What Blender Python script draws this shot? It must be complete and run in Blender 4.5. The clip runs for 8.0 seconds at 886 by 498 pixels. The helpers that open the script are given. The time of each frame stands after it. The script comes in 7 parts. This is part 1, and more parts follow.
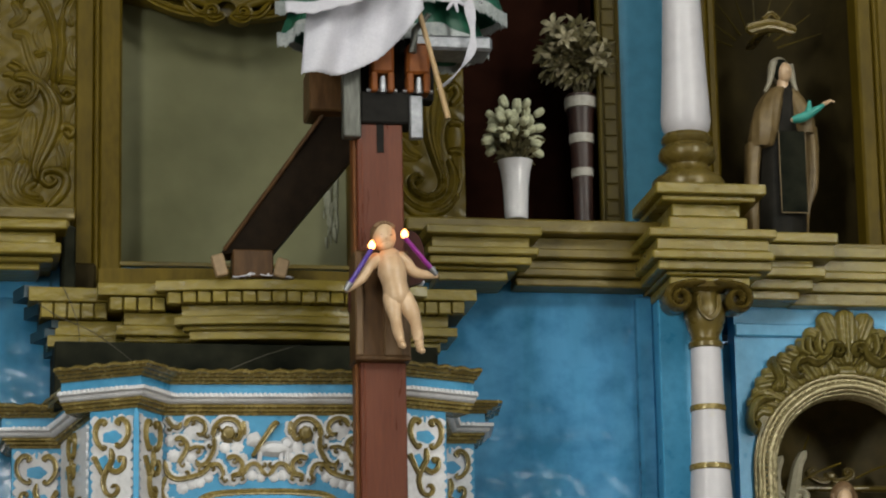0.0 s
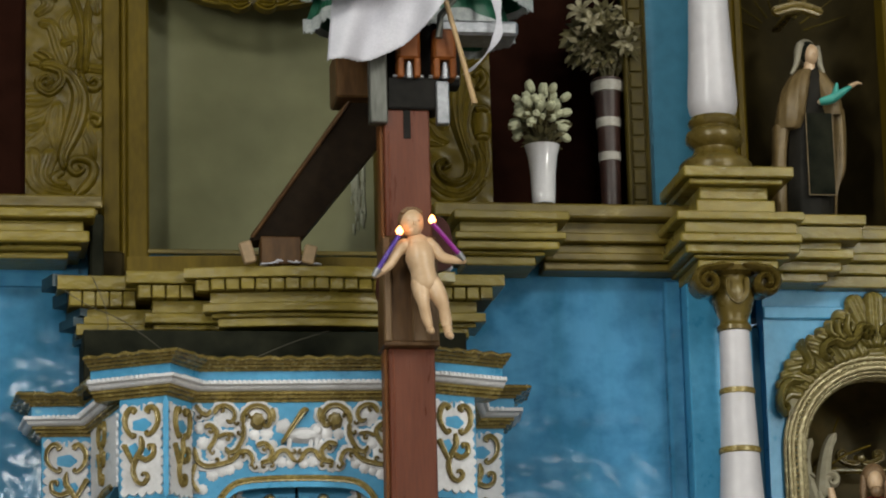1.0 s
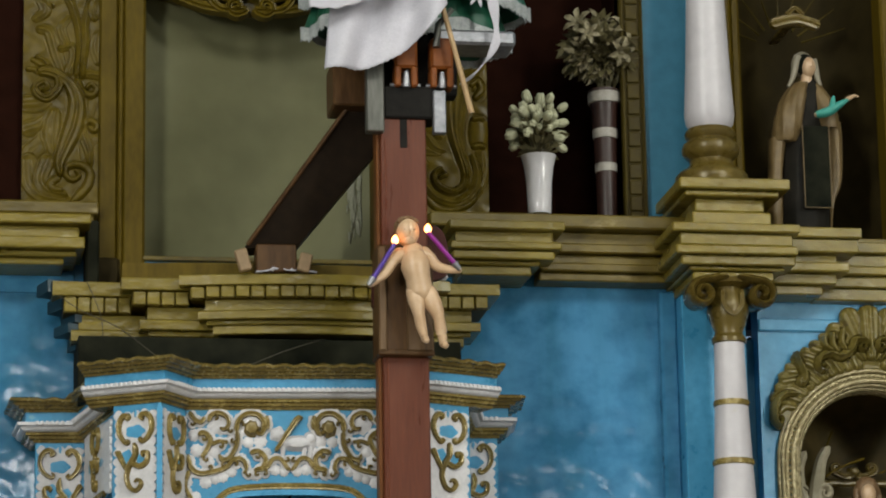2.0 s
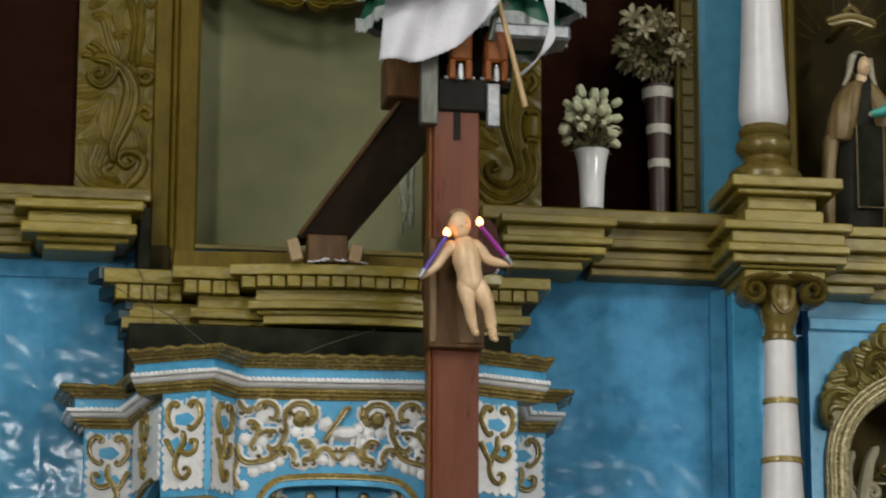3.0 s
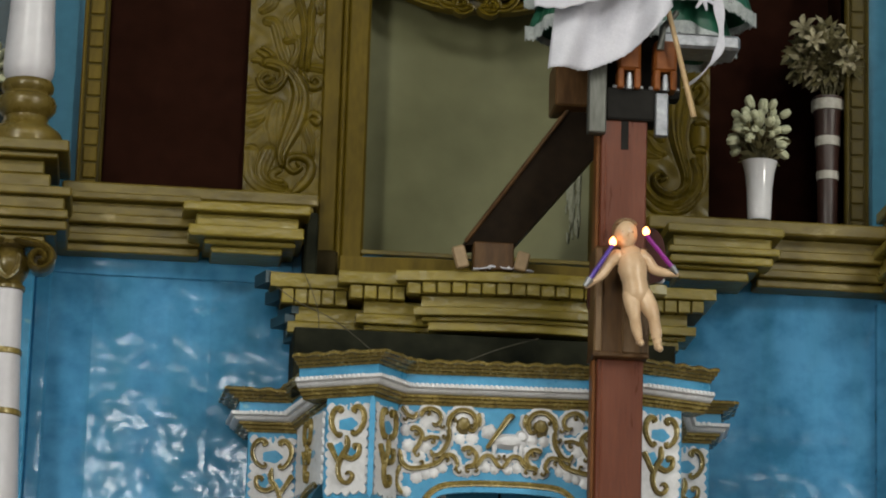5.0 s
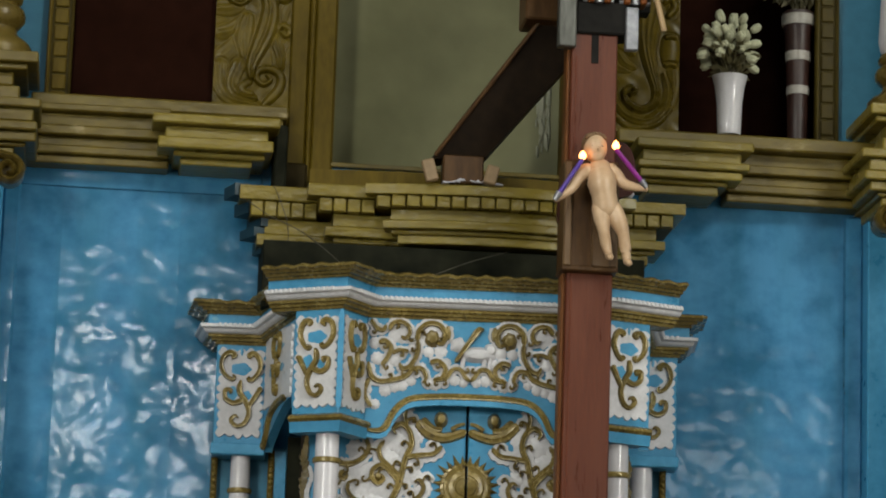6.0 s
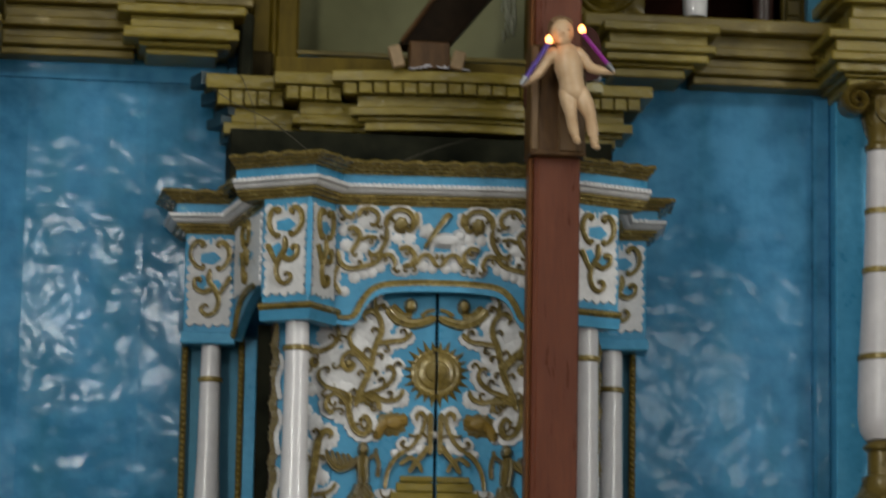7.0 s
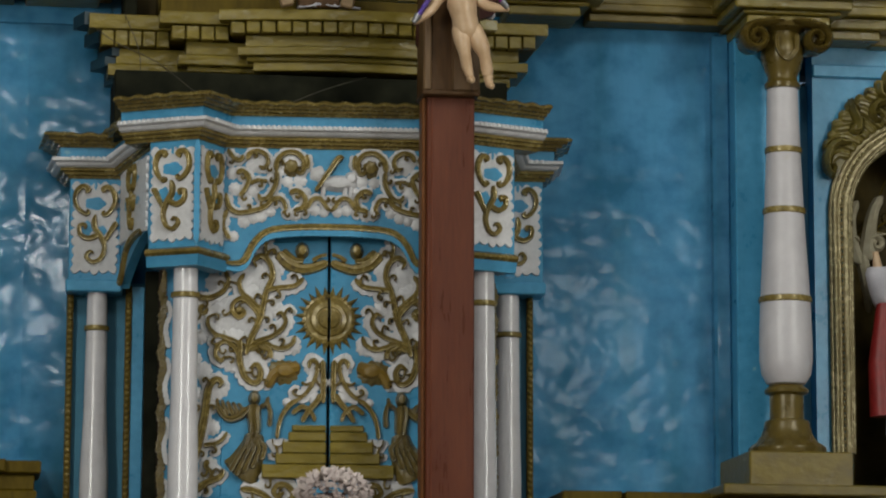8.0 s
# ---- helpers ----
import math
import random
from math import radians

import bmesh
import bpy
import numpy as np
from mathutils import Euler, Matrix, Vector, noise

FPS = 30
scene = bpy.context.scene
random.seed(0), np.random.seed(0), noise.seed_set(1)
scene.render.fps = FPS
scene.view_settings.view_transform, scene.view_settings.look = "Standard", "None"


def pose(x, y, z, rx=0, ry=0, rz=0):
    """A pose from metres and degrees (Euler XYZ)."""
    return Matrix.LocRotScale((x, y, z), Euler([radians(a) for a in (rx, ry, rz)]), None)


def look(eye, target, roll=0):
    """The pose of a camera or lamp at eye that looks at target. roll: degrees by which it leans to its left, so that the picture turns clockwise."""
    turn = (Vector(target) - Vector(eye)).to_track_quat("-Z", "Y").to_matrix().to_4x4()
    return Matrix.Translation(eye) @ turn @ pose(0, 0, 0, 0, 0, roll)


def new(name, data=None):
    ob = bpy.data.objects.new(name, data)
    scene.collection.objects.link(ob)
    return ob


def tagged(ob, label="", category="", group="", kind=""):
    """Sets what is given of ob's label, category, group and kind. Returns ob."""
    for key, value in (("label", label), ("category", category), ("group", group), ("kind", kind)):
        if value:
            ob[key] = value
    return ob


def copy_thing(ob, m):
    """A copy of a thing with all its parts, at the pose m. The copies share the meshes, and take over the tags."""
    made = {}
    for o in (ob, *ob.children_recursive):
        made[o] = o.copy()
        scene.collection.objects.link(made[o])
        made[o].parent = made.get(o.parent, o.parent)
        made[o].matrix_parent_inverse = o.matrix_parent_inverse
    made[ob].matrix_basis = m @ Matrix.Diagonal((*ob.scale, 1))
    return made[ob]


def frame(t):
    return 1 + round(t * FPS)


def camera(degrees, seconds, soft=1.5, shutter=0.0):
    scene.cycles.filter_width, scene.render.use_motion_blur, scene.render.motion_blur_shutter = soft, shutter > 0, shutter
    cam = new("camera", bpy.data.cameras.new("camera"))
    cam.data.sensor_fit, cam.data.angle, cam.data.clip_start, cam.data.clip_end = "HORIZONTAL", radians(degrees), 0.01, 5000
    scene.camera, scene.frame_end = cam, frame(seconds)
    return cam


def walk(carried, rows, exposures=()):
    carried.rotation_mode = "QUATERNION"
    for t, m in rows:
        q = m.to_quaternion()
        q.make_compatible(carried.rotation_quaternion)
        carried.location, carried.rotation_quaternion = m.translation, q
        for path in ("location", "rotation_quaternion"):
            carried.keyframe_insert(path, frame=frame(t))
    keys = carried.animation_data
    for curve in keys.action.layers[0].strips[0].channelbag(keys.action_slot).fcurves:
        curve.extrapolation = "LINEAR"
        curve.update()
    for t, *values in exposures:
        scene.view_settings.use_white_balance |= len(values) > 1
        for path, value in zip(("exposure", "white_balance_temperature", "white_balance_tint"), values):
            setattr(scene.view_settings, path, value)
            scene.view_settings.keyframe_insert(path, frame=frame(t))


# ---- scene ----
cam = camera(15.43, 8.0, soft=1.9, shutter=0.35)

# seconds, x, y, z, then the camera's turn
PATH = [
    (0.0, -1.5769, -14.5, 1.6, 103.8181, 1.0658, -9.448),
    (0.5, -1.5769, -14.5, 1.6, 103.4324, 1.0504, -8.9467),
    (1.0, -1.5769, -14.5, 1.6, 103.5737, 1.4196, -8.861),
    (1.2, -1.5769, -14.5, 1.6, 103.9577, 1.4567, -9.2987),
    (2.3, -1.5769, -14.5, 1.6, 103.5, 0.693, -8.9257),
    (2.5, -1.5769, -14.5, 1.6, 103.3732, 0.5368, -8.8724),
    (3.0, -1.5769, -14.5, 1.6, 103.6126, -0.2388, -8.4182),
    (3.5, -1.5769, -14.5, 1.6, 104.1219, -0.4067, -6.4377),
    (4.0, -1.5769, -14.5, 1.6, 103.9579, -0.9551, -5.5657),
    (4.2, -1.5769, -14.5, 1.6, 103.9185, -1.1191, -5.4256),
    (5.3, -1.5769, -14.5, 1.6, 103.3442, -1.9234, -5.9807),
    (5.5, -1.5769, -14.5, 1.6, 102.7753, -1.9429, -6.0732),
    (6.0, -1.5769, -14.5, 1.6, 102.2049, -1.8597, -6.3681),
    (6.5, -1.5769, -14.5, 1.6, 101.4285, -1.9689, -6.3081),
    (7.0, -1.5769, -14.5, 1.6, 100.2193, -0.9889, -6.7625),
    (7.5, -1.5746, -14.4837, 1.6025, 98.6866, 0.0433, -8.0961),
    (8.0, -1.5262, -14.1596, 1.6561, 99.2563, -0.1862, -8.4996),
]
walk(cam, [(r[0], pose(*r[1:])) for r in PATH], exposures=[(0.0, 0.10), (2.5, 0.11), (4.0, 0.10), (5.5, 0.02), (6.5, -0.22), (7.0, -0.40), (8.0, -0.44)])

# ---- light: daylight through assumed, unseen nave windows, with added fill ----
world = bpy.data.worlds.new("sky")
world.use_nodes = True
scene.world = world
sky = world.node_tree.nodes.new("ShaderNodeTexSky")
sky.sky_type, sky.sun_disc, sky.sun_elevation, sky.sun_rotation = "NISHITA", False, radians(40), radians(120)
world.node_tree.links.new(sky.outputs[0], world.node_tree.nodes["Background"].inputs[0])
world.node_tree.nodes["Background"].inputs[1].default_value = 0.1


def assumed_window_light(eye, target, w, h, watts, colour):
    data = bpy.data.lights.new("assumed_window_light", "AREA")
    data.shape, data.size, data.size_y, data.energy, data.color = "RECTANGLE", w, h, watts, colour
    ob = new("assumed_window_light", data)
    ob.matrix_world = look(eye, target)
    return ob


DAY = (0.98, 1.0, 0.92)
assumed_window_light((0.0, -25.85, 17.2), (0.3, 0, 4.8), 5.0, 3.0, 850, DAY)
# Two small unseen windows, sized and placed for glints on the glossy wall.
assumed_window_light((-1.95, -25.85, 8.1), (-1.6, 0, 3.8), 0.42, 0.9, 66, (0.93, 0.98, 1.0))
assumed_window_light((6.1, -25.85, 6.9), (1.3, 0, 3.5), 0.8, 1.6, 26, (0.93, 0.98, 1.0))
for side in (-1, 1):
    assumed_window_light((side * 7.85, -13.0, 12.6), (0, 0, 4.6), 3.0, 2.4, 840, DAY)
    # Lower pair: added fill for the lower altar, no window known there.
    assumed_window_light((side * 7.85, -13.2, 5.2), (0, -0.5, 3.6), 1.6, 2.4, 670 if side < 0 else 545, DAY)


# ---- materials ----
def material(name, colours, rough=0.5, metal=0.0, grain=40.0, spread=(0.35, 0.7), bump=0.2, big=3.0, worn=0.0,
             worn_colour=(0.1, 0.07, 0.04), coat=0.0, stretch=(1, 1, 1), height=0.004, relief=0.0, relief_scale=6.0, rvar=0.12, shine=0.5, lumps=3,
             streak=0.0, streak_colour=(0.02, 0.10, 0.15)):
    """Two colours mixed at two scales, worn patches of a third one, bump and varying gloss."""
    m = bpy.data.materials.new(name)
    m.use_nodes = True
    nt = m.node_tree
    N, L = nt.nodes, nt.links
    bsdf = N["Principled BSDF"]
    tc = N.new("ShaderNodeTexCoord")
    mp = N.new("ShaderNodeMapping")
    mp.inputs["Scale"].default_value = stretch
    L.new(tc.outputs["Object"], mp.inputs[0])

    def noise_tex(scale, detail):
        n = N.new("ShaderNodeTexNoise")
        n.inputs["Scale"].default_value, n.inputs["Detail"].default_value = scale, detail
        L.new(mp.outputs[0], n.inputs["Vector"])
        return n
    fine, wide = noise_tex(grain, 6), noise_tex(big, 4)
    add = N.new("ShaderNodeMath")
    add.operation = "MULTIPLY_ADD"
    add.inputs[1].default_value = 0.45
    L.new(fine.outputs[0], add.inputs[0])
    half = N.new("ShaderNodeMath")
    half.operation = "MULTIPLY"
    half.inputs[1].default_value = 0.55
    L.new(wide.outputs[0], half.inputs[0])
    L.new(half.outputs[0], add.inputs[2])
    ramp = N.new("ShaderNodeValToRGB")
    ramp.color_ramp.elements[0].position, ramp.color_ramp.elements[1].position = spread
    ramp.color_ramp.elements[0].color, ramp.color_ramp.elements[1].color = (*colours[0], 1), (*colours[1], 1)
    L.new(add.outputs[0], ramp.inputs[0])
    out = ramp.outputs[0]
    if worn:
        w = noise_tex(grain * 0.35, 8)
        wr = N.new("ShaderNodeValToRGB")
        wr.color_ramp.elements[0].position, wr.color_ramp.elements[1].position = 0.72 - worn * 0.2, 0.78 - worn * 0.2
        L.new(w.outputs[0], wr.inputs[0])
        mix = N.new("ShaderNodeMix")
        mix.data_type = "RGBA"
        L.new(wr.outputs[0], mix.inputs[0])
        L.new(out, mix.inputs[6])
        mix.inputs[7].default_value = (*worn_colour, 1)
        out = mix.outputs[2]
    if streak:
        sm = N.new("ShaderNodeMapping")
        sm.inputs["Scale"].default_value = (3.2, 3.2, 0.38)
        L.new(tc.outputs["Object"], sm.inputs[0])
        sn = N.new("ShaderNodeTexNoise")
        sn.inputs["Scale"].default_value, sn.inputs["Detail"].default_value = 1.6, 5
        L.new(sm.outputs[0], sn.inputs["Vector"])
        sr = N.new("ShaderNodeMapRange")
        sr.inputs[1].default_value, sr.inputs[2].default_value, sr.inputs[4].default_value = 0.46, 0.72, streak
        L.new(sn.outputs[0], sr.inputs[0])
        smix = N.new("ShaderNodeMix")
        smix.data_type = "RGBA"
        L.new(sr.outputs[0], smix.inputs[0])
        L.new(out, smix.inputs[6])
        smix.inputs[7].default_value = (*streak_colour, 1)
        out = smix.outputs[2]
    hsv = N.new("ShaderNodeHueSaturation")
    info = N.new("ShaderNodeObjectInfo")
    rnd = N.new("ShaderNodeMapRange")
    rnd.inputs[3].default_value, rnd.inputs[4].default_value = 0.88, 1.1
    L.new(info.outputs["Random"], rnd.inputs[0])
    L.new(rnd.outputs[0], hsv.inputs["Value"])
    L.new(out, hsv.inputs["Color"])
    L.new(hsv.outputs[0], bsdf.inputs["Base Color"])
    rr = N.new("ShaderNodeMapRange")
    rr.inputs[3].default_value, rr.inputs[4].default_value = max(0.03, rough - rvar), rough + rvar
    L.new(add.outputs[0], rr.inputs[0])
    L.new(rr.outputs[0], bsdf.inputs["Roughness"])
    bsdf.inputs["Metallic"].default_value = metal
    bsdf.inputs["Specular IOR Level"].default_value = shine
    bsdf.inputs["Coat Weight"].default_value = coat
    bsdf.inputs["Coat Roughness"].default_value = 0.12
    bp = N.new("ShaderNodeBump")
    bp.inputs["Strength"].default_value, bp.inputs["Distance"].default_value = bump, height
    L.new(fine.outputs[0], bp.inputs["Height"])
    normal = bp.outputs[0]
    if relief:
        rl = noise_tex(relief_scale, lumps)
        b2 = N.new("ShaderNodeBump")
        b2.inputs["Strength"].default_value, b2.inputs["Distance"].default_value = 1.0, relief
        L.new(rl.outputs[0], b2.inputs["Height"])
        L.new(normal, b2.inputs["Normal"])
        normal = b2.outputs[0]
    L.new(normal, bsdf.inputs["Normal"])
    return m


WALL_BLUE = material("glossy_blue_wall_paint", [(0.029, 0.140, 0.265), (0.070, 0.242, 0.428)], 0.115, spread=(0.41, 0.60), grain=9, big=1.6, bump=0.08, height=0.001,
                     relief=0.0095, relief_scale=3.6, stretch=(1.05, 1.05, 1.15), worn=0.1, worn_colour=(0.11, 0.31, 0.47), rvar=0.05, lumps=2.5, streak=0.6, streak_colour=(0.022, 0.125, 0.19))
TRIM_BLUE = material("sky_blue_enamel", [(0.038, 0.212, 0.38), (0.078, 0.315, 0.53)], 0.3, grain=30, big=5, bump=0.2, worn=0.15, worn_colour=(0.2, 0.38, 0.46))
# Satin blue kept dark: shade on the upper wall strips is painted in.
DIM_BLUE = material("dim_satin_blue_paint", [(0.028, 0.135, 0.215), (0.048, 0.185, 0.285)], 0.5, grain=16, big=2.0, bump=0.2, worn=0.1, worn_colour=(0.07, 0.2, 0.28), shine=0.3)
TEAL = material("dark_teal_paint", [(0.005, 0.014, 0.018), (0.014, 0.042, 0.060)], 0.45, grain=25, big=4, worn=0.2, worn_colour=(0.01, 0.012, 0.012))
GOLD = material("old_gold_paint", [(0.070, 0.047, 0.009), (0.142, 0.099, 0.020)], 0.28, metal=0.1, grain=22, big=4, bump=0.3, worn=0.25, worn_colour=(0.06, 0.04, 0.012), shine=0.4)
CARVED = material("varnished_carved_gilt", [(0.056, 0.038, 0.003), (0.128, 0.088, 0.008)], 0.30, grain=26, big=5, bump=0.2, worn=0.2, worn_colour=(0.045, 0.03, 0.005), shine=0.17)
# Pale patches are dusty wear and also painted glints of the crinkled gilt.
SLAB = material("ochre_gilt_wood", [(0.135, 0.098, 0.013), (0.236, 0.177, 0.027)], 0.30, grain=16, big=3, bump=0.5, stretch=(0.8, 1, 1.6), worn=0.36, worn_colour=(0.29, 0.245, 0.115), coat=0.08, shine=0.4, relief=0.006, relief_scale=22)
# Darker than the ochre gilt, with pale worn patches.
WORN_GILT = material("worn_dark_gilt_wood", [(0.088, 0.060, 0.006), (0.168, 0.119, 0.017)], 0.36, grain=16, big=4, bump=0.4, stretch=(0.9, 1, 1.5), worn=0.36, worn_colour=(0.25, 0.19, 0.08), shine=0.4, relief=0.003, relief_scale=20)
BRIGHT_GOLD = material("worn_gold_paint", [(0.115, 0.080, 0.018), (0.29, 0.212, 0.062)], 0.26, metal=0.15, grain=60, big=9, bump=0.3, worn=0.35, worn_colour=(0.075, 0.05, 0.018))
OLD_ORANGE = material("ochre_gold_paint", [(0.15, 0.088, 0.010), (0.25, 0.155, 0.020)], 0.35, grain=50, big=9, bump=0.3, worn=0.2, worn_colour=(0.12, 0.08, 0.02))
OLD_GILT = material("dull_brown_gilt", [(0.085, 0.06, 0.014), (0.18, 0.128, 0.034)], 0.3, grain=50, big=9, bump=0.4, worn=0.3, worn_colour=(0.05, 0.035, 0.012), relief=0.006, relief_scale=42)
# Dark gilt; dimness of the upper zone and low ledges is put in too.
FRAME_GOLD = material("dimmed_dark_gilt_moulding", [(0.062, 0.040, 0.002), (0.11, 0.073, 0.006)], 0.5, grain=25, big=4, bump=0.3, stretch=(2, 2, 0.6), worn=0.25, worn_colour=(0.04, 0.026, 0.007), shine=0.12)
CREST_GOLD = material("glossy_carved_gilt", [(0.084, 0.064, 0.012), (0.172, 0.135, 0.034)], 0.25, grain=40, big=7, bump=0.3, worn=0.3, worn_colour=(0.05, 0.035, 0.012))
SILVER_GOLD = material("pale_silvered_gilt", [(0.17, 0.135, 0.06), (0.34, 0.285, 0.155)], 0.26, metal=0.35, grain=40, big=6, bump=0.4, worn=0.4, worn_colour=(0.10, 0.075, 0.03), relief=0.006, relief_scale=30)
WHITE = material("white_gloss_paint", [(0.42, 0.395, 0.418), (0.51, 0.482, 0.505)], 0.34, grain=20, big=4, bump=0.25, coat=0.0, worn=0.06, worn_colour=(0.42, 0.39, 0.37))
ENAMEL = material("white_column_enamel", [(0.55, 0.525, 0.555), (0.66, 0.635, 0.665)], 0.2, grain=20, big=4, bump=0.15, worn=0.08, worn_colour=(0.45, 0.42, 0.42), rvar=0.06, relief=0.003, relief_scale=5)
WHITE_TRIM = material("white_painted_carving", [(0.47, 0.457, 0.472), (0.66, 0.642, 0.662)], 0.38, grain=50, big=8, bump=0.35, worn=0.2, worn_colour=(0.3, 0.27, 0.23))
POST_WOOD = material("red_brown_varnished_wood", [(0.086, 0.0185, 0.0060), (0.142, 0.034, 0.0105)], 0.30, grain=20, big=3, bump=0.2, stretch=(4, 4, 0.5), worn=0.1, worn_colour=(0.06, 0.016, 0.007), shine=0.45)
DARK_WOOD = material("dark_brown_wood", [(0.046, 0.021, 0.007), (0.105, 0.052, 0.018)], 0.45, grain=22, big=4, bump=0.3, stretch=(3, 3, 0.6), shine=0.2)
HOLDER_WOOD = material("worn_brown_holder_wood", [(0.070, 0.036, 0.014), (0.165, 0.095, 0.042)], 0.4, grain=18, big=4, bump=0.3, stretch=(4, 4, 0.5), worn=0.2, worn_colour=(0.04, 0.02, 0.009), shine=0.35)
EDGE_WOOD = material("orange_brown_wood", [(0.10, 0.034, 0.009), (0.19, 0.07, 0.02)], 0.45, grain=22, big=4, bump=0.3, stretch=(3, 3, 0.6), shine=0.2)
DARK_STRIP = material("very_dark_gilt_strip", [(0.032, 0.022, 0.002), (0.058, 0.041, 0.004)], 0.5, grain=25, big=4, bump=0.3, shine=0.15)
BEAM_WOOD = material("near_black_beam_wood", [(0.011, 0.007, 0.0045), (0.026, 0.016, 0.009)], 0.6, grain=22, big=4, bump=0.3, shine=0.12)
WING_WOOD = material("maroon_painted_wood", [(0.03, 0.006, 0.004), (0.055, 0.012, 0.007)], 0.5, grain=22, big=5, shine=0.15)
PALE_WOOD = material("raw_pale_wood", [(0.2, 0.13, 0.065), (0.31, 0.205, 0.11)], 0.6, grain=40, big=8)
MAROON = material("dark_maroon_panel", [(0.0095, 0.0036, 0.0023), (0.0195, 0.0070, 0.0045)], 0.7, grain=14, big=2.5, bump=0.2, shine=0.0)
NICHE_GREY = material("grey_green_plaster", [(0.108, 0.107, 0.050), (0.205, 0.198, 0.103)], 0.6, grain=5, big=1.8, bump=0.25, spread=(0.28, 0.76), worn=0.08, worn_colour=(0.16, 0.15, 0.085), shine=0.25)
NICHE_BROWN = material("dark_brown_niche_paint", [(0.017, 0.012, 0.004), (0.036, 0.026, 0.009)], 0.65, grain=12, big=2.5, shine=0.05)
NICHE_OCHRE = material("brown_ochre_niche_paint", [(0.06, 0.042, 0.012), (0.13, 0.092, 0.03)], 0.55, grain=12, big=3, worn=0.2, worn_colour=(0.03, 0.02, 0.008), shine=0.2)
NEAR_BLACK = material("near_black_matt", [(0.004, 0.005, 0.003), (0.024, 0.024, 0.015)], 0.8, grain=14, big=5, shine=0.06)
CERAMIC = material("white_glazed_ceramic", [(0.56, 0.54, 0.56), (0.64, 0.62, 0.64)], 0.12, grain=30, big=5, bump=0.03, coat=0.5, rvar=0.05)
PETAL = material("cream_white_petals", [(0.42, 0.42, 0.27), (0.58, 0.57, 0.40)], 0.6, grain=60, big=20)
LILY = material("faded_lily_petals", [(0.12, 0.10, 0.05), (0.35, 0.305, 0.195)], 0.6, grain=30, big=12, spread=(0.4, 0.6))
LEAF = material("dusty_green_leaves", [(0.066, 0.056, 0.020), (0.165, 0.138, 0.060)], 0.6, grain=40, big=14)
POT = material("brown_wrapped_pot", [(0.02, 0.008, 0.006), (0.045, 0.018, 0.013)], 0.4, grain=30, big=6)
DINGY = material("dingy_white_band", [(0.24, 0.22, 0.19), (0.4, 0.37, 0.33)], 0.5, grain=50, big=9)
SKIN = material("painted_doll_skin", [(0.44, 0.285, 0.165), (0.59, 0.41, 0.26)], 0.32, grain=30, big=9, bump=0.08)
HAIR = material("brown_painted_hair", [(0.10, 0.055, 0.025), (0.22, 0.13, 0.06)], 0.5, grain=80, big=30, bump=0.5)
PURPLE = material("violet_candle_wax", [(0.055, 0.02, 0.22), (0.08, 0.03, 0.3)], 0.35, grain=40, big=8, bump=0.05)
MAGENTA = material("magenta_candle_wax", [(0.20, 0.008, 0.20), (0.28, 0.012, 0.26)], 0.35, grain=40, big=8, bump=0.05)
STEEL = material("scuffed_steel", [(0.2, 0.2, 0.215), (0.4, 0.4, 0.43)], 0.42, metal=0.75, grain=40, big=10, bump=0.3)
GREY_BAR = material("grey_weathered_metal", [(0.075, 0.074, 0.064), (0.16, 0.158, 0.14)], 0.4, metal=0.5, grain=30, big=8, stretch=(3, 3, 0.5))
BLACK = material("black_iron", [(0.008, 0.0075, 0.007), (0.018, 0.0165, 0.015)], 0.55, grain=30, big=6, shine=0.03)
ORANGE = material("orange_brown_bracket", [(0.14, 0.038, 0.006), (0.23, 0.068, 0.012)], 0.45, grain=30, big=9, shine=0.25)
CLOTH = material("white_cotton_cloth", [(0.41, 0.395, 0.445), (0.52, 0.50, 0.55)], 0.85, grain=120, big=8, bump=0.35, height=0.002)
LACE = material("grey_white_fringe", [(0.22, 0.24, 0.24), (0.44, 0.45, 0.45)], 0.85, grain=90, big=20, bump=0.6)
GREEN = material("dark_green_satin", [(0.006, 0.055, 0.03), (0.014, 0.10, 0.055)], 0.4, grain=50, big=8)
BAMBOO = material("bamboo_stick", [(0.30, 0.19, 0.09), (0.42, 0.28, 0.14)], 0.5, grain=40, big=12)
ROBE = material("tan_painted_robe", [(0.115, 0.072, 0.025), (0.2, 0.135, 0.056)], 0.5, grain=30, big=9)
HABIT = material("black_painted_habit", [(0.008, 0.007, 0.005), (0.02, 0.017, 0.013)], 0.6, grain=30, big=6, shine=0.1)
VEIL = material("cream_painted_veil", [(0.19, 0.165, 0.115), (0.30, 0.265, 0.195)], 0.5, grain=30, big=9)
TURQUOISE = material("turquoise_cloth", [(0.03, 0.24, 0.20), (0.06, 0.36, 0.30)], 0.5, grain=40, big=9)
RED = material("red_painted_robe", [(0.15, 0.009, 0.009), (0.24, 0.015, 0.014)], 0.45, grain=30, big=8)
PINK = material("pale_pink_petals", [(0.50, 0.41, 0.40), (0.72, 0.63, 0.60)], 0.65, grain=60, big=16)
YELLOW = material("orange_yellow_petals", [(0.42, 0.22, 0.03), (0.62, 0.40, 0.08)], 0.55, grain=40, big=14)
GREENERY = material("fresh_green_leaf", [(0.10, 0.2, 0.05), (0.25, 0.38, 0.15)], 0.5, grain=40, big=14)
CREAM = material("cream_painted_carving", [(0.30, 0.265, 0.18), (0.46, 0.41, 0.30)], 0.5, grain=40, big=9, bump=0.3)
FLAKE = material("flaked_pale_paint", [(0.17, 0.17, 0.12), (0.27, 0.265, 0.20)], 0.6, grain=60, big=12)
